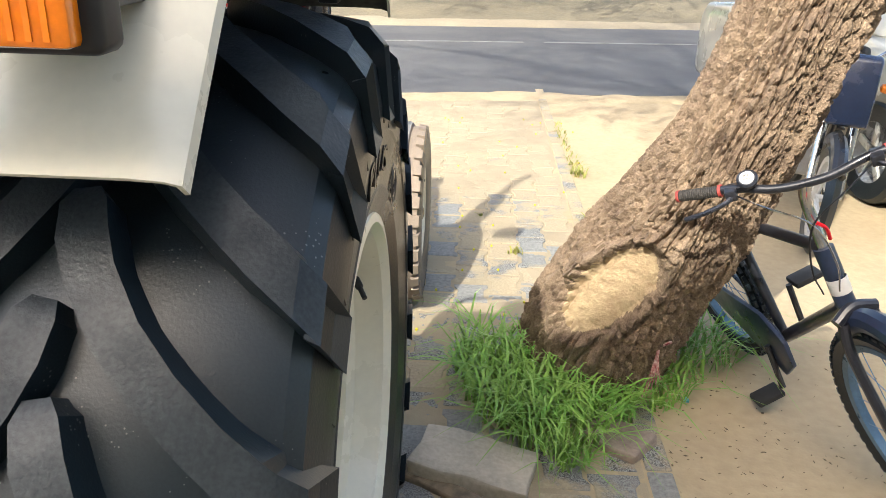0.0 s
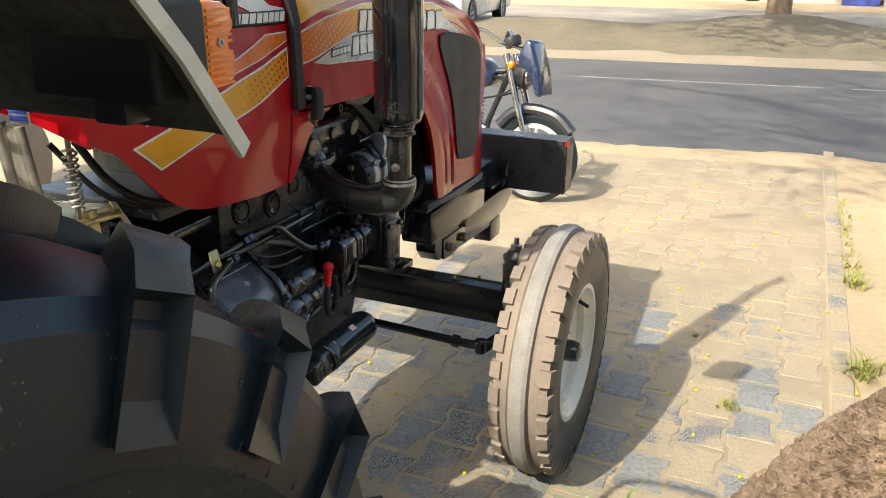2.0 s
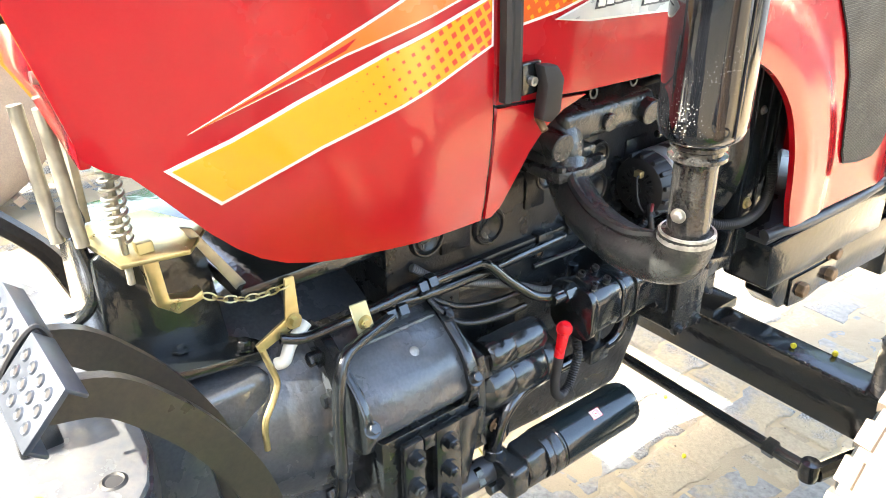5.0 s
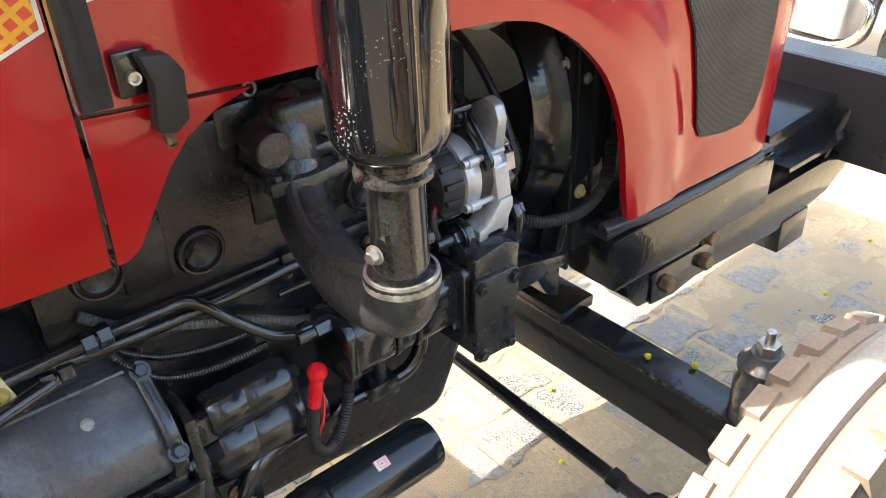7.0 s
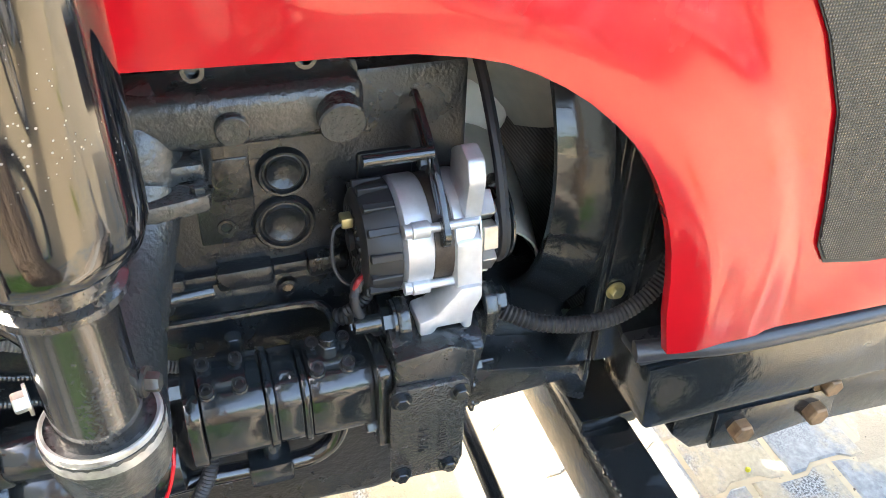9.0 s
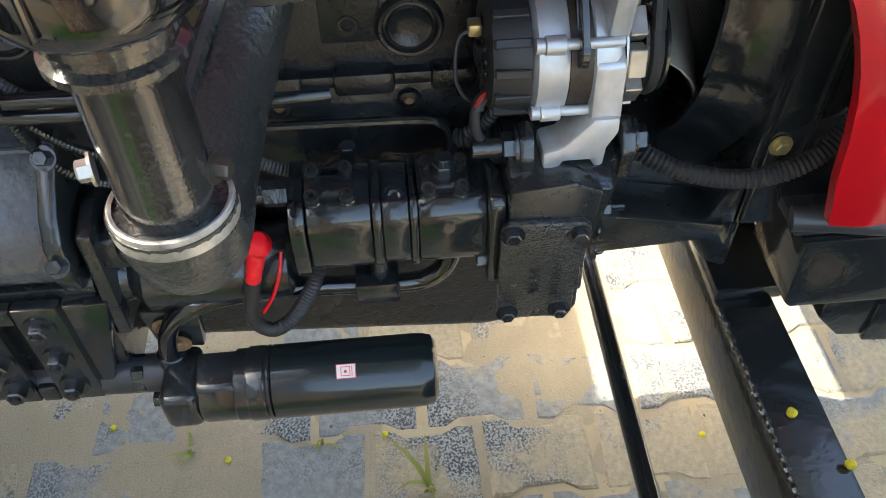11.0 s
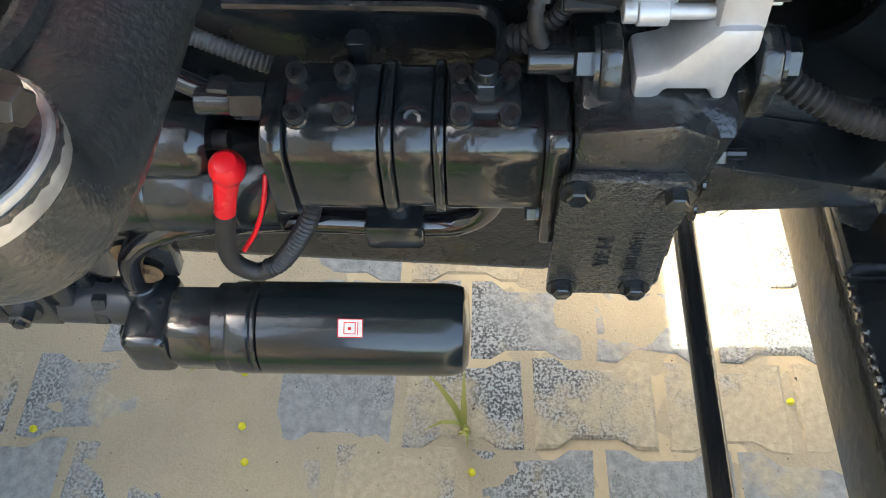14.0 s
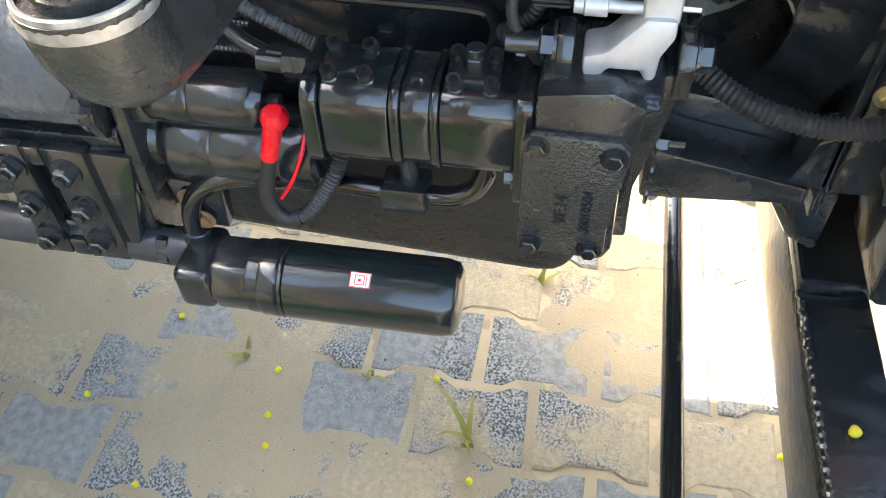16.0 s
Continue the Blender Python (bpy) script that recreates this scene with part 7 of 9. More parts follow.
# crown: clumps of small leaves with gaps
rng = random.Random(11)
bm = bmesh.new()
tips = [Vector(q) for lb in limbs for q in spline(lb, 6)[6:]]
for c in range(980):
    base = rng.choice(tips)
    ctr = base + Vector((rng.gauss(0, 0.85), rng.gauss(0, 0.75), rng.gauss(0.15, 0.5)))
    if ctr.z < 4.4:
        continue
    size = rng.uniform(0.14, 0.34)
    for k in range(16):
        p = ctr + Vector((rng.gauss(0, size), rng.gauss(0, size), rng.gauss(0, size * 0.6)))
        d = Vector((rng.uniform(-1, 1), rng.uniform(-1, 1), rng.uniform(-0.5, 0.5))).normalized()
        e = d.orthogonal().normalized()
        e.rotate(Matrix.Rotation(rng.uniform(0, 6.28), 3, d))
        w, h = rng.uniform(0.02, 0.035), rng.uniform(0.05, 0.10)
        vs = [bm.verts.new(p + d * a * h + e * b * w) for a, b in ((-1, 0), (0, -1), (1, 0), (0, 1))]
        bm.faces.new(vs)
put(part("crown", bm, M["leaf"], None, "open crown of small green leaves", smooth=False), tree)
# frayed red cord tied at the foot
bm = tube([(1.10, 1.985, 0.28), (1.13, 1.965, 0.255), (1.15, 1.955, 0.235), (1.145, 1.93, 0.20)], 0.006, 8)
bm = tube([(1.15, 1.95, 0.24), (1.175, 1.94, 0.26), (1.19, 1.945, 0.265)], 0.005, 8, bm=bm)
for k in range(5):
    bm = tube([(1.148, 1.945, 0.235), (1.145 + 0.006 * (k - 2), 1.93, 0.16), (1.138 + 0.014 * (k - 2), 1.925, 0.05 + 0.02 * k)], 0.0024, 6, bm=bm)
cord = part("cord", bm, mat("cord", (0.30, 0.02, 0.03), 0.8, var=0.5, scale=90, color2=(0.55, 0.42, 0.38)))
tagged(cord, "frayed red cord tied round the foot of the tree", "cord")

# ---- grass ----
def blades(name, label, spots, material):
    bm = bmesh.new()
    rng = random.Random(len(spots) * 7 + 3)
    for cx, cy, rx, ry, count, tall in spots:
        for k in range(int(count * 0.6)):
            a, r = rng.uniform(0, math.tau), math.sqrt(rng.random())
            p = Vector((cx + rx * r * math.cos(a), cy + ry * r * math.sin(a), -0.007))
            if (p - Vector((1.05, 2.30, 0))).length < 0.21:
                continue
            h = tall * rng.uniform(0.5, 1.25)
            lean = Vector((rng.gauss(0, 0.8), rng.gauss(-0.1, 0.8), 0)) * h
            side = Vector((-lean.y, lean.x, 0)).normalized() * rng.uniform(0.0026, 0.0058) if lean.length > 1e-4 else Vector((0.003, 0, 0))
            pts = [p, p + lean * 0.25 + Vector((0, 0, h * 0.55)), p + lean * 0.65 + Vector((0, 0, h * 0.85)), p + lean * 1.15 + Vector((0, 0, h * rng.uniform(0.5, 0.85)))]
            prev = None
            for q, w in zip(pts, (1, 0.95, 0.6, 0.05)):
                cur = [bm.verts.new(q - side * w), bm.verts.new(q + side * w)]
                if prev:
                    bm.faces.new((prev[0], prev[1], cur[1], cur[0]))
                prev = cur
    return tagged(part(name, bm, material), label, "grass", kind="stuff")


M["grass"] = mat("grass", (0.13, 0.34, 0.045), 0.42, var=0.4, scale=9, color2=(0.30, 0.46, 0.10))
blades("grass", "green grass round the foot of the tree", [(0.70, 2.00, 0.20, 0.24, 620, 0.17), (0.80, 1.80, 0.17, 0.17, 560, 0.15), (0.62, 2.17, 0.16, 0.16, 320, 0.17), (0.95, 1.93, 0.15, 0.12, 330, 0.13), (1.17, 2.03, 0.13, 0.10, 150, 0.14), (1.40, 2.38, 0.16, 0.2, 170, 0.18), (1.28, 2.2, 0.12, 0.12, 90, 0.15), (0.84, 1.62, 0.08, 0.06, 110, 0.09)], M["grass"])
M["grass_dry"] = mat("grass_dry", (0.30, 0.27, 0.06), 0.7, var=0.4, scale=14, color2=(0.20, 0.24, 0.05))
blades("weeds", "sparse dry weeds in the joints of the paving", [(1.20, 4.78, 0.06, 0.07, 60, 0.07), (1.18, 3.82, 0.07, 0.08, 90, 0.08), (1.19, 5.05, 0.05, 0.3, 60, 0.04), (1.18, 5.9, 0.05, 0.5, 90, 0.03), (0.73, 3.34, 0.05, 0.02, 26, 0.05), (-0.348, 2.423, 0.012, 0.012, 12, 0.05), (-0.46, 1.99, 0.012, 0.012, 10, 0.02), (-0.454, 2.224, 0.014, 0.012, 12, 0.02), (-0.725, 2.507, 0.012, 0.012, 10, 0.04), (0.55, 3.9, 0.02, 0.05, 20, 0.03)], M["grass_dry"])

# ---- stones by the tree ----
def rock(name, label, m, sx, sy, sz, seed, material):
    bm = box(-sx / 2, sx / 2, -sy / 2, sy / 2, 0, sz, 0.008, 2)
    bmesh.ops.subdivide_edges(bm, edges=list(bm.edges), cuts=3, use_grid_fill=True)
    for v in bm.verts:
        q = v.co * 14 + Vector((seed, 0, 0))
        v.co += Vector((noise.noise(q), noise.noise(q + Vector((9, 0, 0))), noise.noise(q + Vector((0, 9, 0))) * 0.5)) * 0.012
    ob = part(name, bm, material, angle=50)
    ob.matrix_basis = m
    return tagged(ob, label, "stone")


rock("flat_stone", "flat grey brown stone lying beside the grass", pose(1.01, 1.745, -0.012, 2, -3, -38), 0.21, 0.15, 0.045, 3.0, M["stone"])
M["slab_stone"] = mat("slab_stone", (0.47, 0.42, 0.33), 0.9, var=0.25, scale=6, bump=0.003, bscale=60)
rock("stone_slab", "broken pale sandstone slab on the ground", pose(0.545, 1.555, 0.0, 0, 5, -14), 0.36, 0.21, 0.055, 8.0, M["slab_stone"])
rock("plank", "weathered piece of wood under the slab", pose(0.50, 1.43, -0.01, 0, 0, -30), 0.46, 0.05, 0.03, 5.0, mat("old_wood", (0.22, 0.17, 0.11), 0.9, var=0.4, scale=20, bump=0.003, bscale=40))
bm = box(1.28, 1.30, 2.01, 2.035, -0.007, 0.003, 0.002)
tagged(part("scrap", bm, mat("scrap", (0.15, 0.45, 0.55), 0.5)), "small blue plastic scrap on the earth", "litter")
bm = bmesh.new()
rng = random.Random(21)
for k in range(420):
    x, y = rng.gauss(1.25, 0.5), rng.gauss(1.75, 0.5)
    r = rng.uniform(0.002, 0.007)
    bm = lathe([(0, -r * 0.3), (r, 0), (r * 0.7, r * 0.6), (0, r * 0.8)], (x, y, -0.007), (rng.uniform(-0.3, 0.3), 0, 1), 5, bm) if k % 6 == 0 else bm
    w = Vector((rng.uniform(-1, 1), rng.uniform(-1, 1), 0)).normalized()
    s = w.orthogonal().normalized() * rng.uniform(0.001, 0.0025)
    w *= rng.uniform(0.004, 0.012)
    p = Vector((rng.gauss(1.2, 0.4), rng.gauss(1.75, 0.4), -0.0045))
    bm.faces.new([bm.verts.new(p + q) for q in (w + s * 0.2, s, -w, -s)])
tagged(part("leaf_litter", bm, mat("litter", (0.16, 0.12, 0.07), 0.9, var=0.5, scale=30)), "dry leaf bits and pebbles scattered on the earth", "litter", kind="stuff")

bm = bmesh.new()
rng = random.Random(77)
for k in range(1500):
    x, y = rng.uniform(-1.0, 0.9), rng.uniform(1.6, 4.0)
    r = rng.uniform(0.0007, 0.0026) * (2.0 if k % 40 == 0 else 1.0)
    a = rng.uniform(0, 3)
    tri_ = [Vector((r * math.cos(a + i * 2.09), r * math.sin(a + i * 2.09) * rng.uniform(0.5, 1.2), 0)) + Vector((x, y, 0.0005)) for i in range(3)]
    base = [bm.verts.new(p) for p in tri_]
    tip = bm.verts.new(Vector((x, y, 0.0008 + r * 0.9)))
    for i in range(3):
        bm.faces.new((base[i], base[(i + 1) % 3], tip))
tagged(part("grit", bm, mat("grit", (0.13, 0.105, 0.075), 0.9, var=0.6, scale=40), smooth=False), "dark grit and crumbs of earth on the paving", "grit", kind="stuff")

# ---- blossoms ----
bm = lathe([(0, -0.006), (0.004, -0.005), (0.0062, -0.001), (0.0058, 0.003), (0.003, 0.006), (0, 0.0065)], (0, 0, 0.0055), (0, 0, 1), 12)
for v in bm.verts:
    v.co += Vector((noise.noise(v.co * 400), noise.noise(v.co * 400 + Vector((5, 0, 0))), 0)) * 0.0012
blossom = part("blossom", bm, M["yellow"])
tagged(blossom, "small fluffy yellow fallen acacia blossom", "blossom", "fallen blossoms")
blossom.location = (-0.436, 2.056, 0)
FP = 0.945
for x, y, z in ((-0.343, 2.067, 0), (-0.461, 2.346, 0), (-0.277, 2.434, 0), (-0.332, 1.730, 0), (-0.285, 2.081, 0), (-0.525, 1.833, 0), (-0.183, 1.889, 0), (-0.503, 3.377, 0), (-0.594, 3.40, 0), (-0.402, 2.937, 0), (-0.595, 3.104, 0), (-0.390, 4.423, 0), (-0.334, 4.028, 0),
                (-0.129, 2.831, 0.546), (-0.06, 2.87, 0.546), (-0.498, 1.417, FP), (-0.499, 1.386, FP), (-0.398, 1.396, FP), (-0.358, 1.441, FP), (-0.155, 1.462, FP), (-0.166, 1.451, FP), (-0.102, 1.402, FP), (-0.356, 1.377, FP), (-0.417, 1.34, FP), (-0.60, 1.38, FP), (-0.63, 1.44, FP), (-0.52, 1.44, FP),
                (0.358, 2.841, 0), (0.64, 3.10, 0), (0.52, 3.35, 0), (0.75, 2.75, 0), (0.30, 2.45, 0), (0.62, 3.72, 0), (0.87, 4.1, 0), (0.66, 2.62, 0), (-0.02, 3.2, 0), (0.12, 3.45, 0)):
    b = copy_thing(blossom, pose(x, y, z, 0, 0, (x * 977) % 360))
    if z == FP:
        b.scale = (1.35, 1.35, 1.2)
rng = random.Random(5)
for k in range(40):
    copy_thing(blossom, pose(rng.uniform(0.0, 1.3), rng.uniform(2.4, 6.5), 0, 0, 0, k * 40))

# ---- bicycle ----
def wheel_ring(r, tyre, material, rim_mat, parent, m, spokes=18):
    """A bicycle or motorcycle wheel about its local x axis, placed by m."""
    ob = part("wheel", lathe([(r - tyre * 2, -tyre * 0.6), (r - tyre, -tyre), (r, 0), (r - tyre, tyre), (r - tyre * 2, tyre * 0.6), (r - tyre * 2, -tyre * 0.6)], (0, 0, 0), (1, 0, 0), 48), material, parent)
    ob.matrix_basis = m
    part("rim", lathe([(r - tyre * 2.1, -tyre * 0.6), (r - tyre * 1.8, 0), (r - tyre * 2.1, tyre * 0.6), (r - tyre * 2.9, tyre * 0.5), (r - tyre * 2.9, -tyre * 0.5), (r - tyre * 2.1, -tyre * 0.6)], (0, 0, 0), (1, 0, 0), 48), rim_mat, ob)
    part("hub", cyl((-0.035, 0, 0), (0.035, 0, 0), 0.02, seg=14), rim_mat, ob)
    for k in range(spokes):
        a = k * math.tau / spokes
        b = a + (0.35 if k % 2 else -0.35)
        part("spoke", tube([(0.025 * (-1) ** k, 0.02 * math.sin(b), 0.02 * math.cos(b)), (0, (r - tyre * 2.5) * math.sin(a), (r - tyre * 2.5) * math.cos(a))], 0.0014 if spokes > 10 else 0.012, 5, smooth=False), rim_mat, ob)
    return ob


M["bike_black"] = mat("bike_black", (0.02, 0.022, 0.03), 0.35, var=0.4, scale=14, coat=0.4)
M["bike_navy"] = mat("bike_navy", (0.02, 0.035, 0.075), 0.35, var=0.3, scale=10, coat=0.5)
M["chrome"] = mat("chrome", (0.62, 0.62, 0.62), 0.18, metal=1.0, var=0.15, scale=14)
M["blue_rim"] = mat("blue_rim", (0.12, 0.22, 0.34), 0.35, metal=0.5, var=0.2, scale=12)
bicycle = thing("bicycle", "black mountain bicycle leaning against the tree", "bicycle", (1.56, 1.95, 0))
# local frame: +y runs from the rear wheel to the front, x to its right, tilted against the trunk
BM = Matrix.Translation((1.735, 1.97, 0.0)) @ pose(0, 0, 0, 0, 0, 194) @ Matrix.Rotation(radians(26), 4, "Y")
BAR_UP = Matrix.Translation((0, 0.30, 0.12)) @ Matrix.Rotation(radians(-28), 4, "Z") @ Matrix.Translation((0, -0.33, 0))
BMI = Matrix.Translation(bicycle.location).inverted()


def bp(name, bm, material, label="", parent=None):
    high = name == "handlebar" or (parent and parent.name.startswith("handlebar"))
    bmesh.ops.transform(bm, matrix=BM @ BAR_UP if high else BM, verts=bm.verts)
    ob = part(name, bm, material, None, label)
    ob.parent = parent or bicycle
    if not parent:
        ob.matrix_parent_inverse = BMI
    return ob


def bwheel(y):
    w = wheel_ring(0.33, 0.026, M["rubber"], M["blue_rim"], bicycle, BM @ Matrix.Translation((0, y, 0.33)))
    w.matrix_parent_inverse = BMI
    bm = bmesh.new()
    for k in range(60):
        a = k * math.tau / 60
        for x in (-0.017, 0.0, 0.017):
            r = 0.329 if x == 0 else 0.318
            bm = box(x - 0.006, x + 0.006, -0.011, 0.011, r - 0.004, r + 0.005, bm=bm, m=Matrix.Rotation(a + (0.05 if x else 0), 4, "X"))
    part("tread", bm, M["rubber"], w)["kind"] = "stuff"


bwheel(-0.52)
bwheel(0.54)
bb, head_lo, head_hi, seat_top = (0, -0.08, 0.30), (0, 0.36, 0.68), (0, 0.315, 0.85), (0, -0.24, 0.72)
bp("down_tube", tube([bb, head_lo], 0.022, 12), M["bike_black"], "thick black frame tube")
bp("top_tube", tube([seat_top, head_hi], 0.018, 12), M["bike_black"])
bp("seat_tube", tube([bb, (0, -0.27, 0.82)], 0.017, 12), M["bike_black"])
for x in (-0.05, 0.05):
    bp("chain_stay", tube([(x * 0.4, -0.10, 0.30), (x, -0.52, 0.33)], 0.009, 8), M["bike_black"])
    bp("seat_stay", tube([(x * 0.4, -0.25, 0.76), (x, -0.52, 0.33)], 0.008, 8), M["bike_black"])
    bp("fork_leg", tube([(x * 0.9, 0.40, 0.66), (x * 1.1, 0.43, 0.56), (x * 1.1, 0.54, 0.33)], 0.015, 10), M["bike_black"], "black suspension fork leg")
bp("fork_crown", tube([(-0.06, 0.395, 0.665), (0, 0.385, 0.685), (0.06, 0.395, 0.665)], 0.017, 10), M["bike_black"])
bp("head_tube", tube([head_lo, head_hi], 0.027, 16), M["bike_navy"], "dark head tube with a pale printed patch")
bp("head_print", lathe([(0.0275, 0.0), (0.028, 0.001), (0.028, 0.045), (0.0275, 0.046)], (0, 0.353, 0.72), (0, -0.24, 0.97), 16), M["white_print"])
bp("front_fender", tube([(0, 0.36, 0.60), (0, 0.44, 0.67), (0, 0.56, 0.685), (0, 0.66, 0.64)], 0.034, 10), M["bike_navy"], "short dark plastic mudguard")
bp("stem", tube([head_hi, (0, 0.29, 0.98), (0, 0.305, 1.05)], 0.016, 12), M["chrome"])
bar = bp("handlebar", tube([(-0.31, 0.27, 0.945), (-0.17, 0.31, 0.95), (-0.06, 0.335, 0.932), (0.06, 0.335, 0.932), (0.17, 0.31, 0.95), (0.31, 0.27, 0.945)], 0.012, 12), M["bike_black"], "black handlebar")
M["grip_ring"] = mat("grip_ring", (0.38, 0.06, 0.05), 0.6, var=0.3, scale=40)
for s in (-1, 1):
    bp("grip", tube([(s * 0.32, 0.266, 0.945), (s * 0.205, 0.30, 0.948)], 0.0165, 16, ribs=0.006), mat("grip_rubber", (0.05, 0.045, 0.04), 0.7, var=0.3, scale=40), "ribbed rubber grip", bar)
    bp("grip_ring", tube([(s * 0.208, 0.299, 0.948), (s * 0.200, 0.301, 0.948)], 0.0175, 14, smooth=False), M["grip_ring"], "", bar)
    bp("grip_ring", tube([(s * 0.322, 0.2655, 0.945), (s * 0.315, 0.2675, 0.945)], 0.017, 14, smooth=False), M["grip_ring"], "", bar)
    bp("brake_lever", tube([(s * 0.17, 0.315, 0.945), (s * 0.19, 0.345, 0.935), (s * 0.25, 0.35, 0.92), (s * 0.31, 0.335, 0.905)], 0.007, 8), M["bike_black"], "", bar)
    bp("lever_clamp", box(-0.016, 0.016, -0.02, 0.03, -0.018, 0.014, 0.005, m=Matrix.Translation((s * 0.178, 0.31, 0.945))), M["bike_black"], "", bar)
    bp("cable", tube([(s * 0.165, 0.335, 0.94), (s * 0.10, 0.46, 0.96), (0.0, 0.50, 0.90), (-s * 0.03, 0.45, 0.74), (-s * 0.02, 0.40, 0.62)], 0.0025, 6), M["chrome"] if s > 0 else M["black_rubber"], "", bar)
# bell with a white cap
bx, by, bz = 0.128, 0.325, 0.972
bp("bell", lathe([(0, -0.012), (0.014, -0.012), (0.024, -0.006), (0.028, 0.004), (0.027, 0.012), (0.022, 0.016), (0, 0.016)], (bx, by, bz), (0, 0.55, 0.83), 28), M["bike_black"], "round black bell with a white cap", bar)
bp("bell_cap", lathe([(0, 0.0205), (0.012, 0.0195), (0.019, 0.0165), (0, 0.016)], (bx, by, bz), (0, 0.55, 0.83), 24), M["white_plastic"], "", bar)
fr = Matrix.Translation((bx, by, bz)) @ Vector((0, 0.55, 0.83)).to_track_quat("Z", "Y").to_matrix().to_4x4() @ Matrix.Translation((0, 0, 0.0212))
for body, dy in (("MY", 0.0045), ("BIKE", -0.0045)):
    bm = words(body, 0.0105, 0.0003)
    bmesh.ops.transform(bm, matrix=fr @ pose(0, dy, 0), verts=bm.verts)
    bp("bell_print", bm, M["black_rubber"], "", bar)
# crank, chain guard and pedals
bp("chain_guard", prism([(-0.50, 0.38), (-0.10, 0.42), (0.03, 0.37), (0.05, 0.28), (-0.02, 0.20), (-0.12, 0.22), (-0.50, 0.29)], "x", 0.045, 0.062, 0.006), M["bike_navy"], "long dark chain guard")
bp("chain_ring", lathe([(0.04, 0.034), (0.085, 0.034), (0.088, 0.038), (0.085, 0.042), (0.04, 0.042)], (0, -0.08, 0.30), (1, 0, 0), 30), M["bike_black"])
for s, ang in ((1, 168), (-1, -12)):
    a = radians(ang)
    e = Vector((s * 0.075, -0.08 + 0.165 * math.sin(a), 0.30 + 0.165 * math.cos(a)))
    bp("crank", tube([(s * 0.07, -0.08, 0.30), e], 0.011, 8), M["bike_black"])
    bp("pedal", box(-0.05, 0.05, -0.035, 0.035, -0.012, 0.012, 0.008, m=Matrix.Translation(e + Vector((s * 0.06, 0, 0)))), M["black_rubber"], "black plastic pedal")
bp("saddle", prism([(-0.07, -0.40), (0.07, -0.40), (0.06, -0.28), (0.018, -0.14), (-0.018, -0.14), (-0.06, -0.28)], "z", 0.86, 0.90, 0.012), M["black_rubber"], "black saddle")
bp("seat_post", tube([(0, -0.26, 0.78), (0, -0.285, 0.87)], 0.013, 12), M["chrome"])
bp("ribbon", tube([(0.012, 0.335, 0.945), (0.0, 0.355, 0.93), (-0.006, 0.352, 0.89)], 0.005, 6), M["red_rubber"], "red cloth strip")


# ---- motorcycles ----
M["alloy"] = mat("alloy", (0.62, 0.62, 0.60), 0.4, metal=0.3, var=0.15)


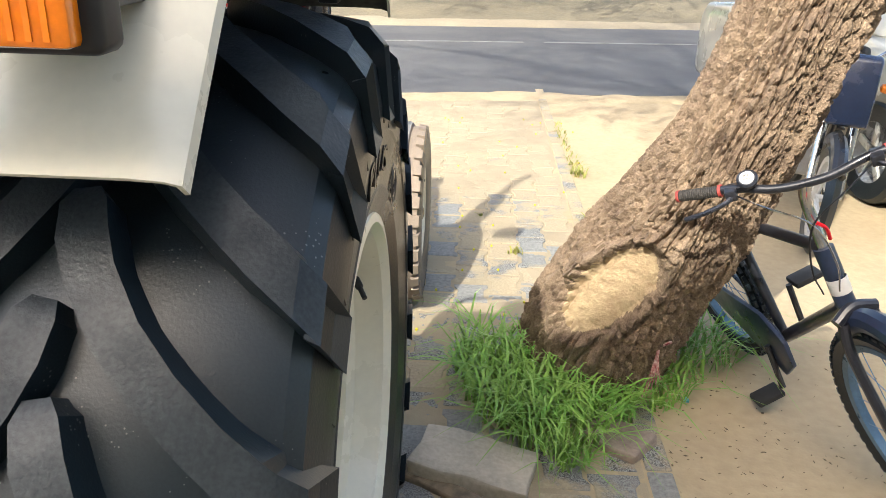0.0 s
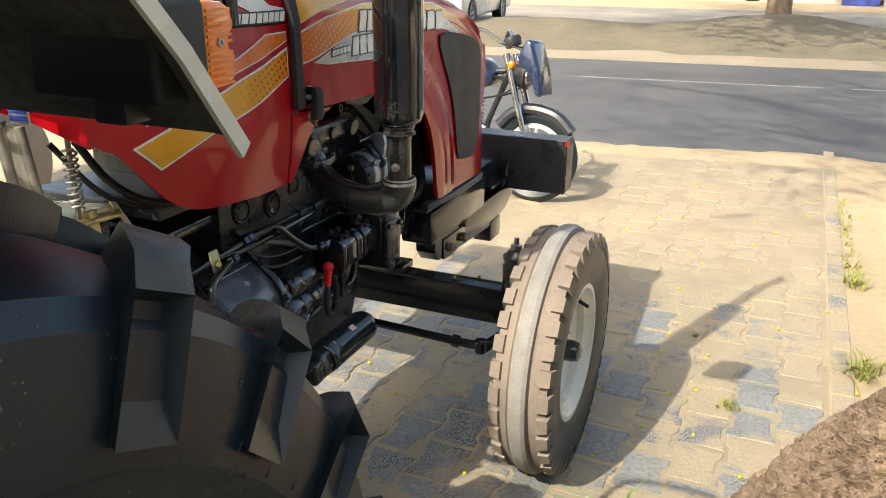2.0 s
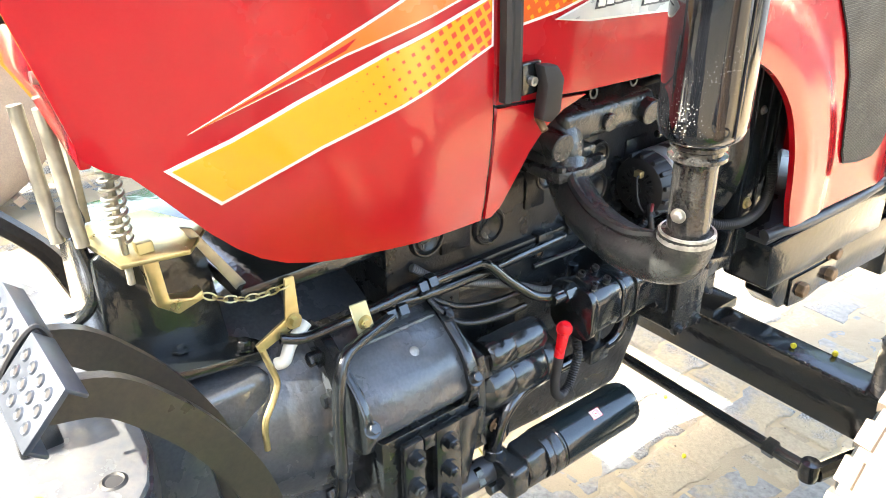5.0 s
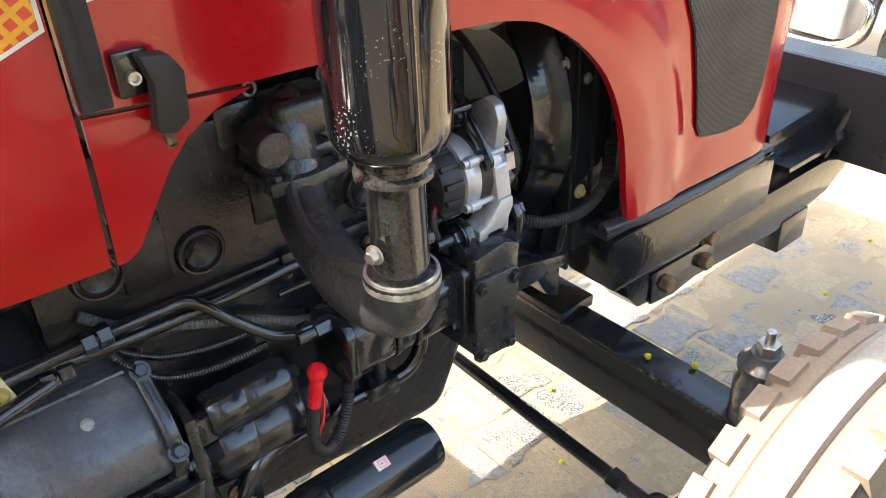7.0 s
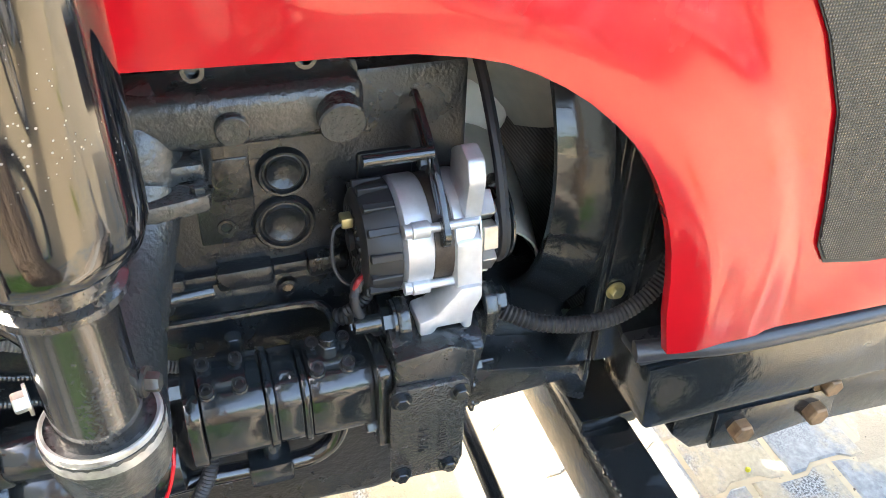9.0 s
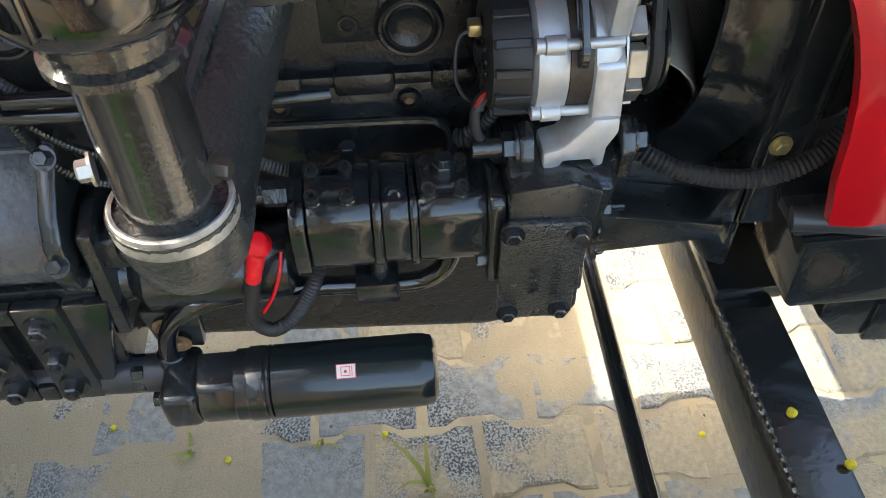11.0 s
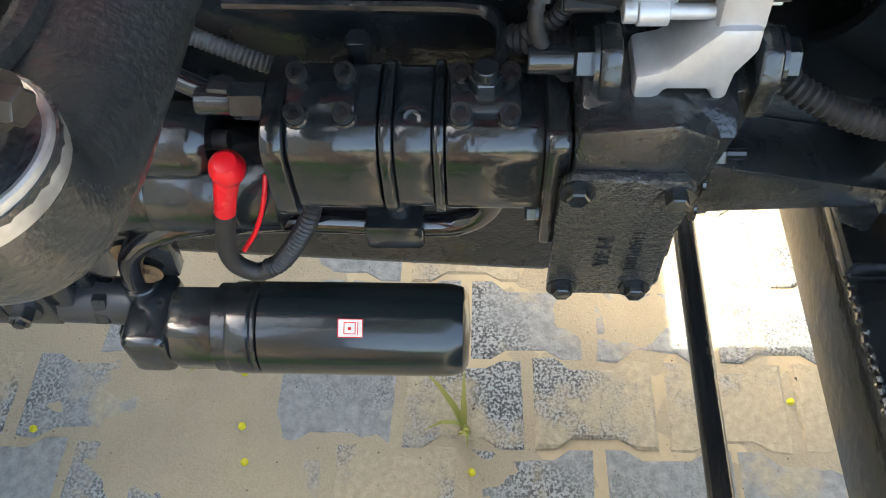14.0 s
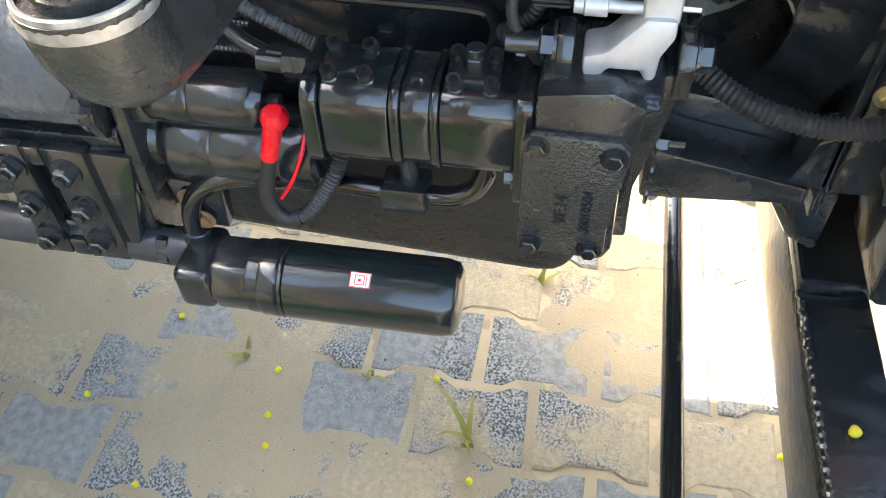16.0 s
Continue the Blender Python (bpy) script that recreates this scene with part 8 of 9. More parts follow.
def motorcycle(name, label, m, paint, cowl):
    t = thing(name, label, "motorcycle")
    t.matrix_basis = m

    def q(nm, bm, material, lab="", parent=None):
        return part(nm, bm, material, parent or t, lab)
    for y in (-0.62, 0.62):
        wheel_ring(0.29, 0.036, M["rubber"], M["alloy"], t, Matrix.Translation((0, y, 0.29)), 6)
    for x in (-0.075, 0.075):
        q("fork_leg", tube([(x, 0.62, 0.30), (x, 0.50, 0.62), (x, 0.40, 0.92)], 0.022, 12), M["chrome"], "chrome fork leg")
        q("shock", tube([(x * 1.6, -0.55, 0.36), (x * 1.6, -0.42, 0.66)], 0.022, 10, ribs=0.02), M["chrome"])
    q("front_fender", tube([(0, 0.36, 0.47), (0, 0.45, 0.555), (0, 0.58, 0.59), (0, 0.74, 0.56), (0, 0.85, 0.47)], 0.040, 10), M["bike_black"], "painted front mudguard")
    q("tank", prism([(-0.15, 0.72), (0.30, 0.70), (0.34, 0.78), (0.24, 0.88), (0.02, 0.90), (-0.16, 0.80)], "x", -0.12, 0.12, 0.04, seg=4), paint, "painted fuel tank with a pale stripe")
    q("tank_stripe", prism([(-0.05, 0.78), (0.24, 0.80), (0.28, 0.83), (-0.02, 0.82)], "x", 0.115, 0.124, 0.001), M["silver_print"])
    q("seat", prism([(-0.75, 0.80), (-0.15, 0.72), (-0.15, 0.80), (-0.40, 0.82), (-0.75, 0.88)], "x", -0.11, 0.11, 0.025, seg=3), M["black_rubber"], "long black seat")
    q("side_cover", prism([(-0.45, 0.50), (-0.12, 0.52), (-0.12, 0.70), (-0.50, 0.74)], "x", -0.11, 0.11, 0.02), paint)
    eng = q("engine", box(-0.13, 0.13, -0.14, 0.20, 0.28, 0.48, 0.03, 3), M["alu"], "dull metal engine")
    for k in range(6):
        q("fin", box(-0.085, 0.085, 0.02, 0.20, 0.49 + 0.026 * k, 0.502 + 0.026 * k, 0.003), M["iron"], "", eng)
    q("exhaust", tube([(0.10, 0.22, 0.50), (0.12, 0.32, 0.42), (0.13, 0.22, 0.27), (0.14, -0.2, 0.24), (0.15, -0.75, 0.30)], lambda u: 0.018 + 0.022 * max(0, min(1, (u - 0.55) * 6)), 14), M["chrome"], "chrome exhaust pipe")
    q("down_tube", tube([(0, 0.40, 0.80), (0, 0.28, 0.50), (0, 0.20, 0.26), (0, -0.3, 0.26)], 0.02, 10), M["bike_black"])
    q("spine_tube", tube([(0, 0.40, 0.82), (0, -0.2, 0.72), (0, -0.72, 0.76)], 0.02, 10), M["bike_black"])
    q("swing_arm", tube([(0.06, -0.15, 0.34), (0.07, -0.62, 0.30)], 0.018, 8), M["bike_black"])
    hb = q("handlebar", tube([(-0.36, 0.20, 1.02), (-0.22, 0.28, 1.06), (-0.08, 0.38, 0.98), (0.08, 0.38, 0.98), (0.22, 0.28, 1.06), (0.36, 0.20, 1.02)], 0.011, 10), M["chrome"], "chrome handlebar")
    for s in (-1, 1):
        q("grip", tube([(s * 0.36, 0.20, 1.02), (s * 0.25, 0.262, 1.048)], 0.018, 12), M["black_rubber"], "", hb)
        q("turn_lamp", lathe([(0, -0.03), (0.02, -0.02), (0.026, 0.0), (0.02, 0.02), (0, 0.03)], (s * 0.16, 0.48, 0.86), (1, 0, 0), 14), M["amber"])
    q("cowl", prism([(0.48, 0.90), (0.54, 1.02), (0.58, 1.00), (0.64, 0.84), (0.67, 0.68), (0.63, 0.67), (0.57, 0.80)], "x", -0.10, 0.10, 0.018, seg=4), cowl, "painted headlamp cowl with a small screen")
    q("headlamp", lathe([(0, 0.03), (0.05, 0.024), (0.075, 0.0), (0.07, -0.04), (0, -0.05)], (0, 0.55, 0.79), (0, 1, -0.1), 24), M["chrome"], "clear headlamp")
    q("lamp_housing", lathe([(0, -0.10), (0.06, -0.09), (0.085, -0.03), (0.085, 0.0), (0, 0.01)], (0, 0.53, 0.79), (0, 1, -0.1), 20), M["black_rubber"], "black headlamp housing")
    q("dial", lathe([(0, -0.04), (0.05, -0.035), (0.06, 0.0), (0.055, 0.02), (0, 0.022)], (0.0, 0.40, 1.0), (0, -0.5, 1), 20), M["black_rubber"], "black instrument dial")
    for x0 in (-0.03, 0.03):
        q("cable", tube([(x0, 0.36, 0.98), (x0 * 2, 0.52, 0.92), (x0 * 2, 0.44, 0.70), (x0, 0.20, 0.62)], 0.006, 6), M["black_rubber"])
    q("tail", prism([(-0.92, 0.84), (-0.72, 0.74), (-0.70, 0.82), (-0.90, 0.90)], "x", -0.07, 0.07, 0.02), paint)
    q("stand", tube([(-0.08, -0.05, 0.28), (-0.16, 0.0, 0.0)], 0.01, 8), M["bike_black"])
    return t


M["moto_blue"] = mat("moto_blue", (0.012, 0.025, 0.07), 0.25, var=0.2, coat=0.8)
M["moto_grey"] = mat("moto_grey", (0.30, 0.32, 0.35), 0.3, metal=0.4, var=0.2, coat=0.6)
motorcycle("motorcycle", "dark blue motorcycle parked in front of the tractor on its stand", pose(-1.30, 5.55, -0.007, 0, -6, -96), M["moto_blue"], M["moto_blue"])
motorcycle("motorcycle", "dusty grey motorcycle with a blue cowl parked behind the tree", pose(2.42, 4.17, -0.007, 0, -5, 165), M["moto_grey"], M["moto_blue"])


# ---- cars ----
def car(name, label, m, paint, length=4.4):
    t = thing(name, label, "car")
    t.matrix_basis = m
    L = length / 2

    def q(nm, bm, material, lab="", parent=None, smooth=True):
        return part(nm, bm, material, parent or t, lab, smooth)
    side = [(-L, 0.35), (-L * 0.99, 0.80), (-L * 0.93, 0.93), (-L * 0.62, 0.98), (L * 0.45, 0.96), (L * 0.88, 0.80), (L * 0.985, 0.66), (L, 0.40), (L * 0.97, 0.26)]
    for c in (L * 0.60, -L * 0.62):
        side += [(c + 0.36 * math.cos(a), 0.24 + 0.36 * math.sin(a)) for a in np.linspace(0.06, math.pi - 0.06, 12)]
    side += [(-L * 0.97, 0.26)]
    body = q("body", prism(side, "x", -0.84, 0.84, 0.05, seg=3), paint, "painted car body")
    cab = [(-L * 0.66, 0.95), (-L * 0.42, 1.36), (-L * 0.30, 1.42), (L * 0.08, 1.42), (L * 0.16, 1.38), (L * 0.47, 0.95)]
    bm = prism(cab, "x", -0.66, 0.66, 0.05, seg=3)
    for v in bm.verts:
        if v.co.z < 1.05:
            v.co.x *= 1.16
    q("roof", bm, paint, "", body)
    glass = mat("car_glass", (0.015, 0.02, 0.022), 0.06, var=0.1, coat=1.0)
    for s in (-1, 1):
        for poly in ([(-L * 0.55, 1.0), (-L * 0.38, 1.33), (-L * 0.12, 1.35), (-L * 0.12, 1.0)], [(-L * 0.08, 1.0), (-L * 0.08, 1.35), (L * 0.08, 1.35), (L * 0.36, 1.0)]):
            bm = prism(poly, "x", -0.004, 0.004)
            for v in bm.verts:
                v.co.x += s * (0.768 - (v.co.z - 1.0) * 0.27)
            q("window", bm, glass, "", body, False)
        q("trim", box(s * 0.838 - 0.008, s * 0.838 + 0.008, -L * 0.55, L * 0.55, 0.60, 0.64, 0.004), M["black_rubber"], "", body)
        q("tail_lamp", box(s * 0.62 - 0.16, s * 0.62 + 0.16, -L - 0.005, -L + 0.12, 0.70, 0.84, 0.02), M["red_rubber"], "red tail lamp", body)
        q("headlamp", box(s * 0.60 - 0.18, s * 0.60 + 0.18, L * 0.93, L * 0.995, 0.58, 0.72, 0.03), M["chrome"], "clear headlamp", body)
        q("mirror", box(s * 0.90 - 0.09, s * 0.90 + 0.09, L * 0.33, L * 0.40, 0.98, 1.10, 0.03), paint, "", body)
        for y in (L * 0.60, -L * 0.62):
            w = q("wheel", lathe([(0.19, -0.09), (0.29, -0.10), (0.315, -0.07), (0.315, 0.07), (0.29, 0.10), (0.19, 0.09), (0.19, -0.09)], (0, 0, 0), (1, 0, 0), 36), M["rubber"], "tyre with a spoked rim")
            w.matrix_basis = Matrix.Translation((s * 0.75, y, 0.315))
            q("rim", lathe([(0.0, 0.05 * s), (0.06, 0.06 * s), (0.15, 0.04 * s), (0.19, 0.085 * s), (0.195, 0.0), (0, 0)], (0, 0, 0), (1, 0, 0), 24), M["moto_grey"], "", w)
            for k in range(5):
                q("spoke", box(-0.01, 0.01, -0.025, 0.025, 0.04, 0.185, 0.006, m=Matrix.Translation((s * 0.07, 0, 0)) @ Matrix.Rotation(k * math.tau / 5, 4, "X")), M["silver_print"], "", w)
    for y, z0, z1, lean in ((-L * 0.555, 1.0, 1.33, 0.5), (L * 0.34, 1.0, 1.36, -0.75)):
        bm = box(-0.60, 0.60, -0.006, 0.006, 0, (z1 - z0) * 1.25, 0.002, m=Matrix.Translation((0, y, z0)) @ Matrix.Rotation(-lean * 1.1 if lean > 0 else -lean * 1.1, 4, "X"))
        q("windscreen", bm, glass, "", body)
    q("bumper", box(-0.80, 0.80, -L - 0.04, -L + 0.1, 0.30, 0.55, 0.05, 3), paint, "", body)
    q("bumper", box(-0.80, 0.80, L - 0.1, L + 0.04, 0.26, 0.50, 0.05, 3), paint, "", body)
    q("number_plate", box(-0.25, 0.25, -L - 0.05, -L - 0.035, 0.60, 0.70, 0.004), M["white_plastic"], "", body)
    return t


M["car_white"] = mat("car_white", (0.74, 0.74, 0.72), 0.25, var=0.05, scale=2, coat=0.7)
M["car_beige"] = mat("car_beige", (0.46, 0.45, 0.40), 0.3, metal=0.35, var=0.1, scale=2, coat=0.6)
car("car", "white saloon car parked across the road", pose(-5.99, 16.75, -0.007, 0, 0, 7), M["car_white"])
car("car", "beige metallic car parked behind the tree", pose(3.62, 5.75, -0.007, 0, 0, 186), M["car_beige"], 4.0)

# ---- second tractor, seen past the bonnet ----
M["green"] = mat("green", (0.02, 0.20, 0.03), 0.3, var=0.15, coat=0.5)
M["tractor_yellow"] = mat("tractor_yellow", (0.72, 0.52, 0.01), 0.35, var=0.15, coat=0.4)
t2 = thing("tractor", "green tractor with yellow wheels parked alongside", "tractor", (-4.05, 2.0, 0))


def g(name, bm, material, label="", parent=None):
    ob = part(name, bm, material, None, label)
    return put(ob, t2) if parent is None else ob


for x in (-3.35, -4.75):
    w = part("wheel", lathe([(0.36, -0.16), (0.50, -0.19), (0.60, -0.18), (0.66, -0.13), (0.67, 0), (0.66, 0.13), (0.60, 0.18), (0.50, 0.19), (0.36, 0.16), (0.36, -0.16)], (x, 1.62, 0.67), (1, 0, 0), 60), M["rubber_dusty"], None, "dusty rear tyre")
    put(w, t2)
    part("rim", lathe([(0.37, -0.15), (0.37, 0.15), (0.33, 0.12), (0.28, 0.03), (0.12, 0.05), (0, 0.05), (0, 0.0), (0.3, -0.02), (0.37, -0.15)], (x, 1.62, 0.67), (1, 0, 0), 48), M["tractor_yellow"], w, "yellow rim")
    bm = bmesh.new()
    for k in range(36):
        a = k * math.tau / 36
        bm = box(0.0 if k % 2 else -0.17, 0.17 if k % 2 else 0.0, -0.02, 0.02, 0.66, 0.70, bm=bm, m=Matrix.Translation((x, 1.62, 0.67)) @ Matrix.Rotation(a, 4, "X"))
    part("lugs", bm, M["rubber_dusty"], w)["kind"] = "stuff"
    w2 = g("front_tyre", lathe([(0.2, -0.07), (0.3, -0.085), (0.36, -0.06), (0.365, 0), (0.36, 0.06), (0.3, 0.085), (0.2, 0.07), (0.2, -0.07)], (x + (0.05 if x > -4 else -0.05), 3.7, 0.365), (1, 0, 0), 48), M["rubber_dusty"], "dusty front tyre")
    f = g("fender", prism([(0.95, 1.20), (1.05, 1.42), (1.4, 1.52), (1.9, 1.50), (2.2, 1.30), (2.3, 1.05), (2.26, 1.04), (2.15, 1.28), (1.88, 1.47), (1.4, 1.49), (1.07, 1.40), (0.98, 1.20)], "x", x - 0.2, x + 0.2, 0.004), M["green"], "green mudguard")
    g("tail_lamp", box(x - 0.08, x + 0.08, 2.25, 2.31, 1.10, 1.22, 0.012), M["orange"])
g("body", box(-4.25, -3.85, 1.2, 2.6, 0.55, 1.0, 0.03), M["black_paint"], "dark transmission housing")
g("engine", box(-4.22, -3.88, 2.5, 3.9, 0.5, 0.95, 0.03), M["iron"])
g("bonnet", prism([(2.4, 0.95), (2.4, 1.48), (3.0, 1.50), (3.9, 1.38), (4.05, 1.20), (4.05, 0.80), (3.2, 0.80), (3.0, 0.95)], "x", -4.33, -3.77, 0.04), M["green"], "green bonnet")
for k in range(4):
    g("vent", box(-3.769, -3.762, 2.6 + 0.25 * k, 2.8 + 0.25 * k, 1.05, 1.11, 0.002), M["silver_print"])
g("front_axle", box(-4.75, -3.3, 3.65, 3.75, 0.33, 0.42, 0.01), M["black_paint"])
g("rear_axle", cyl((-4.7, 1.62, 0.67), (-3.4, 1.62, 0.67), 0.09), M["black_paint"])
g("seat", box(-4.25, -3.85, 1.15, 1.55, 1.15, 1.25, 0.03), M["black_rubber"])
bm = tube([(-4.05 + 0.2 * math.cos(a), 2.1 + 0.16 * math.sin(a), 1.62 - 0.1 * math.sin(a)) for a in np.linspace(0, math.tau, 25)], 0.014, 8, smooth=False)
g("steering_wheel", bm, M["black_rubber"])

# ---- far side of the road ----
M["plaster"] = mat("plaster", (0.62, 0.58, 0.50), 0.9, var=0.15, scale=1.5)
# near-black colour holds the shade deep inside the open shops
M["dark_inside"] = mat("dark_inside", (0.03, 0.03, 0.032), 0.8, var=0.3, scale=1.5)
shop = thing("shop_row", "low pale row of shops with dark open fronts", "building", (0, 31, 0))


def sp(name, bm, material, label=""):
    return put(part(name, bm, material, None, label, smooth=False), shop)


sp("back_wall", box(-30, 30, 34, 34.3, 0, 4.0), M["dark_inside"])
sp("floor_slab", box(-30, 30, 28.6, 34, -0.007, 0.12), M["concrete"])
sp("roof", box(-30, 30, 27.6, 34.3, 3.2, 3.5), M["plaster"], "flat roof slab")
sp("parapet", box(-30, 30, 27.6, 27.8, 3.5, 4.2), M["plaster"])
for x0, x1 in ((-30, -24), (-8.6, -6.6), (-1.0, -0.6), (5.4, 5.9), (8.4, 14.0), (20, 20.5)):
    sp("pier", box(x0, x1, 28.6, 29.0, 0.0, 3.2), M["plaster"], "pale plastered pier")
crate = part("crate", box(-6.2, -5.3, 29.6, 30.4, 0.12, 1.1, 0.03), mat("crate_green", (0.02, 0.25, 0.06), 0.5))
tagged(crate, "bright green bin standing at the shop front", "bin")
for x, c in ((2.2, (0.05, 0.08, 0.35)), (3.3, (0.4, 0.4, 0.42))):
    ob = part("cabinet", box(x - 0.5, x + 0.5, 28.0, 28.5, -0.007, 1.0, 0.03), mat("cabinet", c, 0.5))
    tagged(ob, "painted metal cabinet outside the shops", "cabinet")
for x in (4.6, 5.2, 6.4):
    leg = thing("bench", "plain wooden bench outside the shops", "bench", (x, 27.6, 0), "benches")
    put(part("seat", box(x - 0.25, x + 0.25, 27.4, 27.8, 0.42, 0.47, 0.01), M["stone"]), leg)
    for dx in (-0.2, 0.2):
        put(part("leg", box(x + dx - 0.03, x + dx + 0.03, 27.45, 27.75, -0.007, 0.42), M["stone"]), leg)
# roadside tree
t3 = thing("roadside_tree", "roadside tree trunk beside the far bank with leafy crown", "tree", (0.30, 18.0, 0))
put(part("trunk", tube([(0.30, 18.0, -0.1), (0.30, 18.0, 0.25), (0.30, 18.0, 0.7), (0.34, 18.0, 2.0), (0.40, 18.0, 3.6)], lambda u: 0.26 - 0.07 * u + 0.16 * max(0, 0.14 - u), 20), M["bark"]), t3)
spread = [((0.40, 18.0, 3.4), (0.0, 16.0, 4.8), (-0.8, 13.4, 5.6), (-1.6, 10.4, 6.2)), ((0.40, 18.0, 3.5), (0.9, 15.6, 5.0), (1.2, 13.0, 5.8), (1.0, 9.8, 6.2)), ((0.40, 18.0, 3.4), (-1.4, 16.6, 4.6), (-3.2, 14.0, 5.6), (-4.4, 11.4, 6.0)),
          ((0.40, 18.0, 3.5), (2.4, 17.0, 4.8), (4.0, 14.6, 5.6), (4.8, 12.0, 6.2)), ((0.40, 18.0, 3.4), (0.6, 19.6, 5.0), (1.0, 21.4, 6.0)), ((0.40, 18.0, 3.5), (-1.6, 19.0, 5.0), (-3.0, 20.0, 6.2))]
for lb in spread:
    put(part("limb", tube(lb, lambda u: 0.12 - 0.085 * u, 10), M["bark"]), t3)
rng = random.Random(31)
bm = bmesh.new()
tips = [Vector(q) for lb in spread for q in spline(lb, 6)[6:]]
for c in range(900):
    ctr = rng.choice(tips) + Vector((rng.gauss(0, 0.8), rng.gauss(0, 0.8), rng.gauss(0.2, 0.4)))
    for k in range(14):
        p = ctr + Vector((rng.gauss(0, 0.28), rng.gauss(0, 0.28), rng.gauss(0, 0.18)))
        d = Vector((rng.uniform(-1, 1), rng.uniform(-1, 1), rng.uniform(-0.6, 0.6))).normalized()
        e = d.orthogonal().normalized()
        bm.faces.new([bm.verts.new(p + d * a * 0.12 + e * b * 0.055) for a, b in ((-1, 0), (0, -1), (1, 0), (0, 1))])
put(part("crown", bm, M["leaf"], None, "leafy green crown", smooth=False), t3)
# woods that close the view and buildings behind the camera
bm = bmesh.new()
rng = random.Random(17)
for k in range(1500):
    a = rng.uniform(0, math.tau)
    r = rng.uniform(60, 90)
    ctr = Vector((r * math.cos(a), r * math.sin(a), rng.uniform(1, 9)))
    s = rng.uniform(0.8, 1.8)
    for j in range(6):
        p = ctr + Vector((rng.gauss(0, s), rng.gauss(0, s), rng.gauss(0, s * 0.7)))
        d = Vector((rng.uniform(-1, 1), rng.uniform(-1, 1), rng.uniform(-0.6, 0.6))).normalized()
        e = d.orthogonal().normalized()
        bm.faces.new([bm.verts.new(p + d * u * 1.3 + e * w * 0.8) for u, w in ((-1, 0), (0, -1), (1, 0), (0, 1))])
tagged(part("far_trees", bm, M["leaf"], smooth=False), "distant belt of green trees round the place", "trees", kind="stuff")

# ---- paving ----
def paver_mat():
    m = bpy.data.materials.new("paver")
    m.use_nodes = True
    n, l = m.node_tree.nodes, m.node_tree.links
    b = n["Principled BSDF"]
    geo = n.new("ShaderNodeNewGeometry")
    info = n.new("ShaderNodeObjectInfo")

    def tex(scale, detail=5.0, rough=0.6):
        t = n.new("ShaderNodeTexNoise")
        t.inputs["Scale"].default_value = scale
        t.inputs["Detail"].default_value = detail
        t.inputs["Roughness"].default_value = rough
        l.new(geo.outputs["Position"], t.inputs["Vector"])
        return t

    def ramp(src, p0, p1, c0, c1):
        r = n.new("ShaderNodeValToRGB")
        r.color_ramp.elements[0].position, r.color_ramp.elements[1].position = p0, p1
        r.color_ramp.elements[0].color, r.color_ramp.elements[1].color = (*c0, 1), (*c1, 1)
        l.new(src, r.inputs[0])
        return r

    def mixc(fac, a, c):
        x = n.new("ShaderNodeMix")
        x.data_type = "RGBA"
        l.new(fac, x.inputs[0])
        l.new(a, x.inputs[6])
        l.new(c, x.inputs[7])
        return x
    grain = tex(210, 3)
    stone = ramp(grain.outputs["Fac"], 0.43, 0.57, (0.065, 0.068, 0.068), (0.34, 0.345, 0.33))
    plain = ramp(tex(60).outputs["Fac"], 0.35, 0.7, (0.19, 0.195, 0.19), (0.31, 0.313, 0.295))
    worn = n.new("ShaderNodeMapRange")
    worn.inputs[1].default_value, worn.inputs[2].default_value = 0.45, 0.60
    big = tex(3.0, 4)
    add = n.new("ShaderNodeMath")
    add.operation = "ADD"
    rnd = n.new("ShaderNodeMath")
    rnd.operation = "MULTIPLY_ADD"
    rnd.inputs[1].default_value, rnd.inputs[2].default_value = 0.30, -0.15
    l.new(info.outputs["Random"], rnd.inputs[0])
    l.new(big.outputs["Fac"], add.inputs[0])
    l.new(rnd.outputs[0], add.inputs[1])
    l.new(add.outputs[0], worn.inputs[0])
    base = mixc(worn.outputs[0], stone.outputs[0], plain.outputs[0])
    sand = ramp(tex(90).outputs["Fac"], 0.3, 0.7, (0.31, 0.26, 0.175), (0.44, 0.365, 0.245))
    mask = n.new("ShaderNodeMapRange")
    mask.inputs[1].default_value, mask.inputs[2].default_value = 0.47, 0.58
    cover = tex(4.2, 6, 0.65)
    far = n.new("ShaderNodeSeparateXYZ")
    l.new(geo.outputs["Position"], far.inputs[0])
    grow = n.new("ShaderNodeMapRange")
    grow.inputs[1].default_value, grow.inputs[2].default_value = 2.5, 5.5
    grow.inputs[3].default_value, grow.inputs[4].default_value = -0.02, 0.15
    l.new(far.outputs[1], grow.inputs[0])
    s1 = n.new("ShaderNodeMath")
    s1.operation = "ADD"
    l.new(cover.outputs["Fac"], s1.inputs[0])
    l.new(grow.outputs[0], s1.inputs[1])
    rnd2 = n.new("ShaderNodeMath")
    rnd2.operation = "MULTIPLY_ADD"
    rnd2.inputs[1].default_value, rnd2.inputs[2].default_value = -0.24, 0.12
    l.new(info.outputs["Random"], rnd2.inputs[0])
    s2 = n.new("ShaderNodeMath")
    s2.operation = "ADD"
    l.new(s1.outputs[0], s2.inputs[0])
    l.new(rnd2.outputs[0], s2.inputs[1])
    l.new(s2.outputs[0], mask.inputs[0])
    col = mixc(mask.outputs[0], base.outputs[2], sand.outputs[0])
    l.new(col.outputs[2], b.inputs["Base Color"])
    b.inputs["Roughness"].default_value = 0.88
    bp_ = n.new("ShaderNodeBump")
    bp_.inputs["Distance"].default_value = 0.003
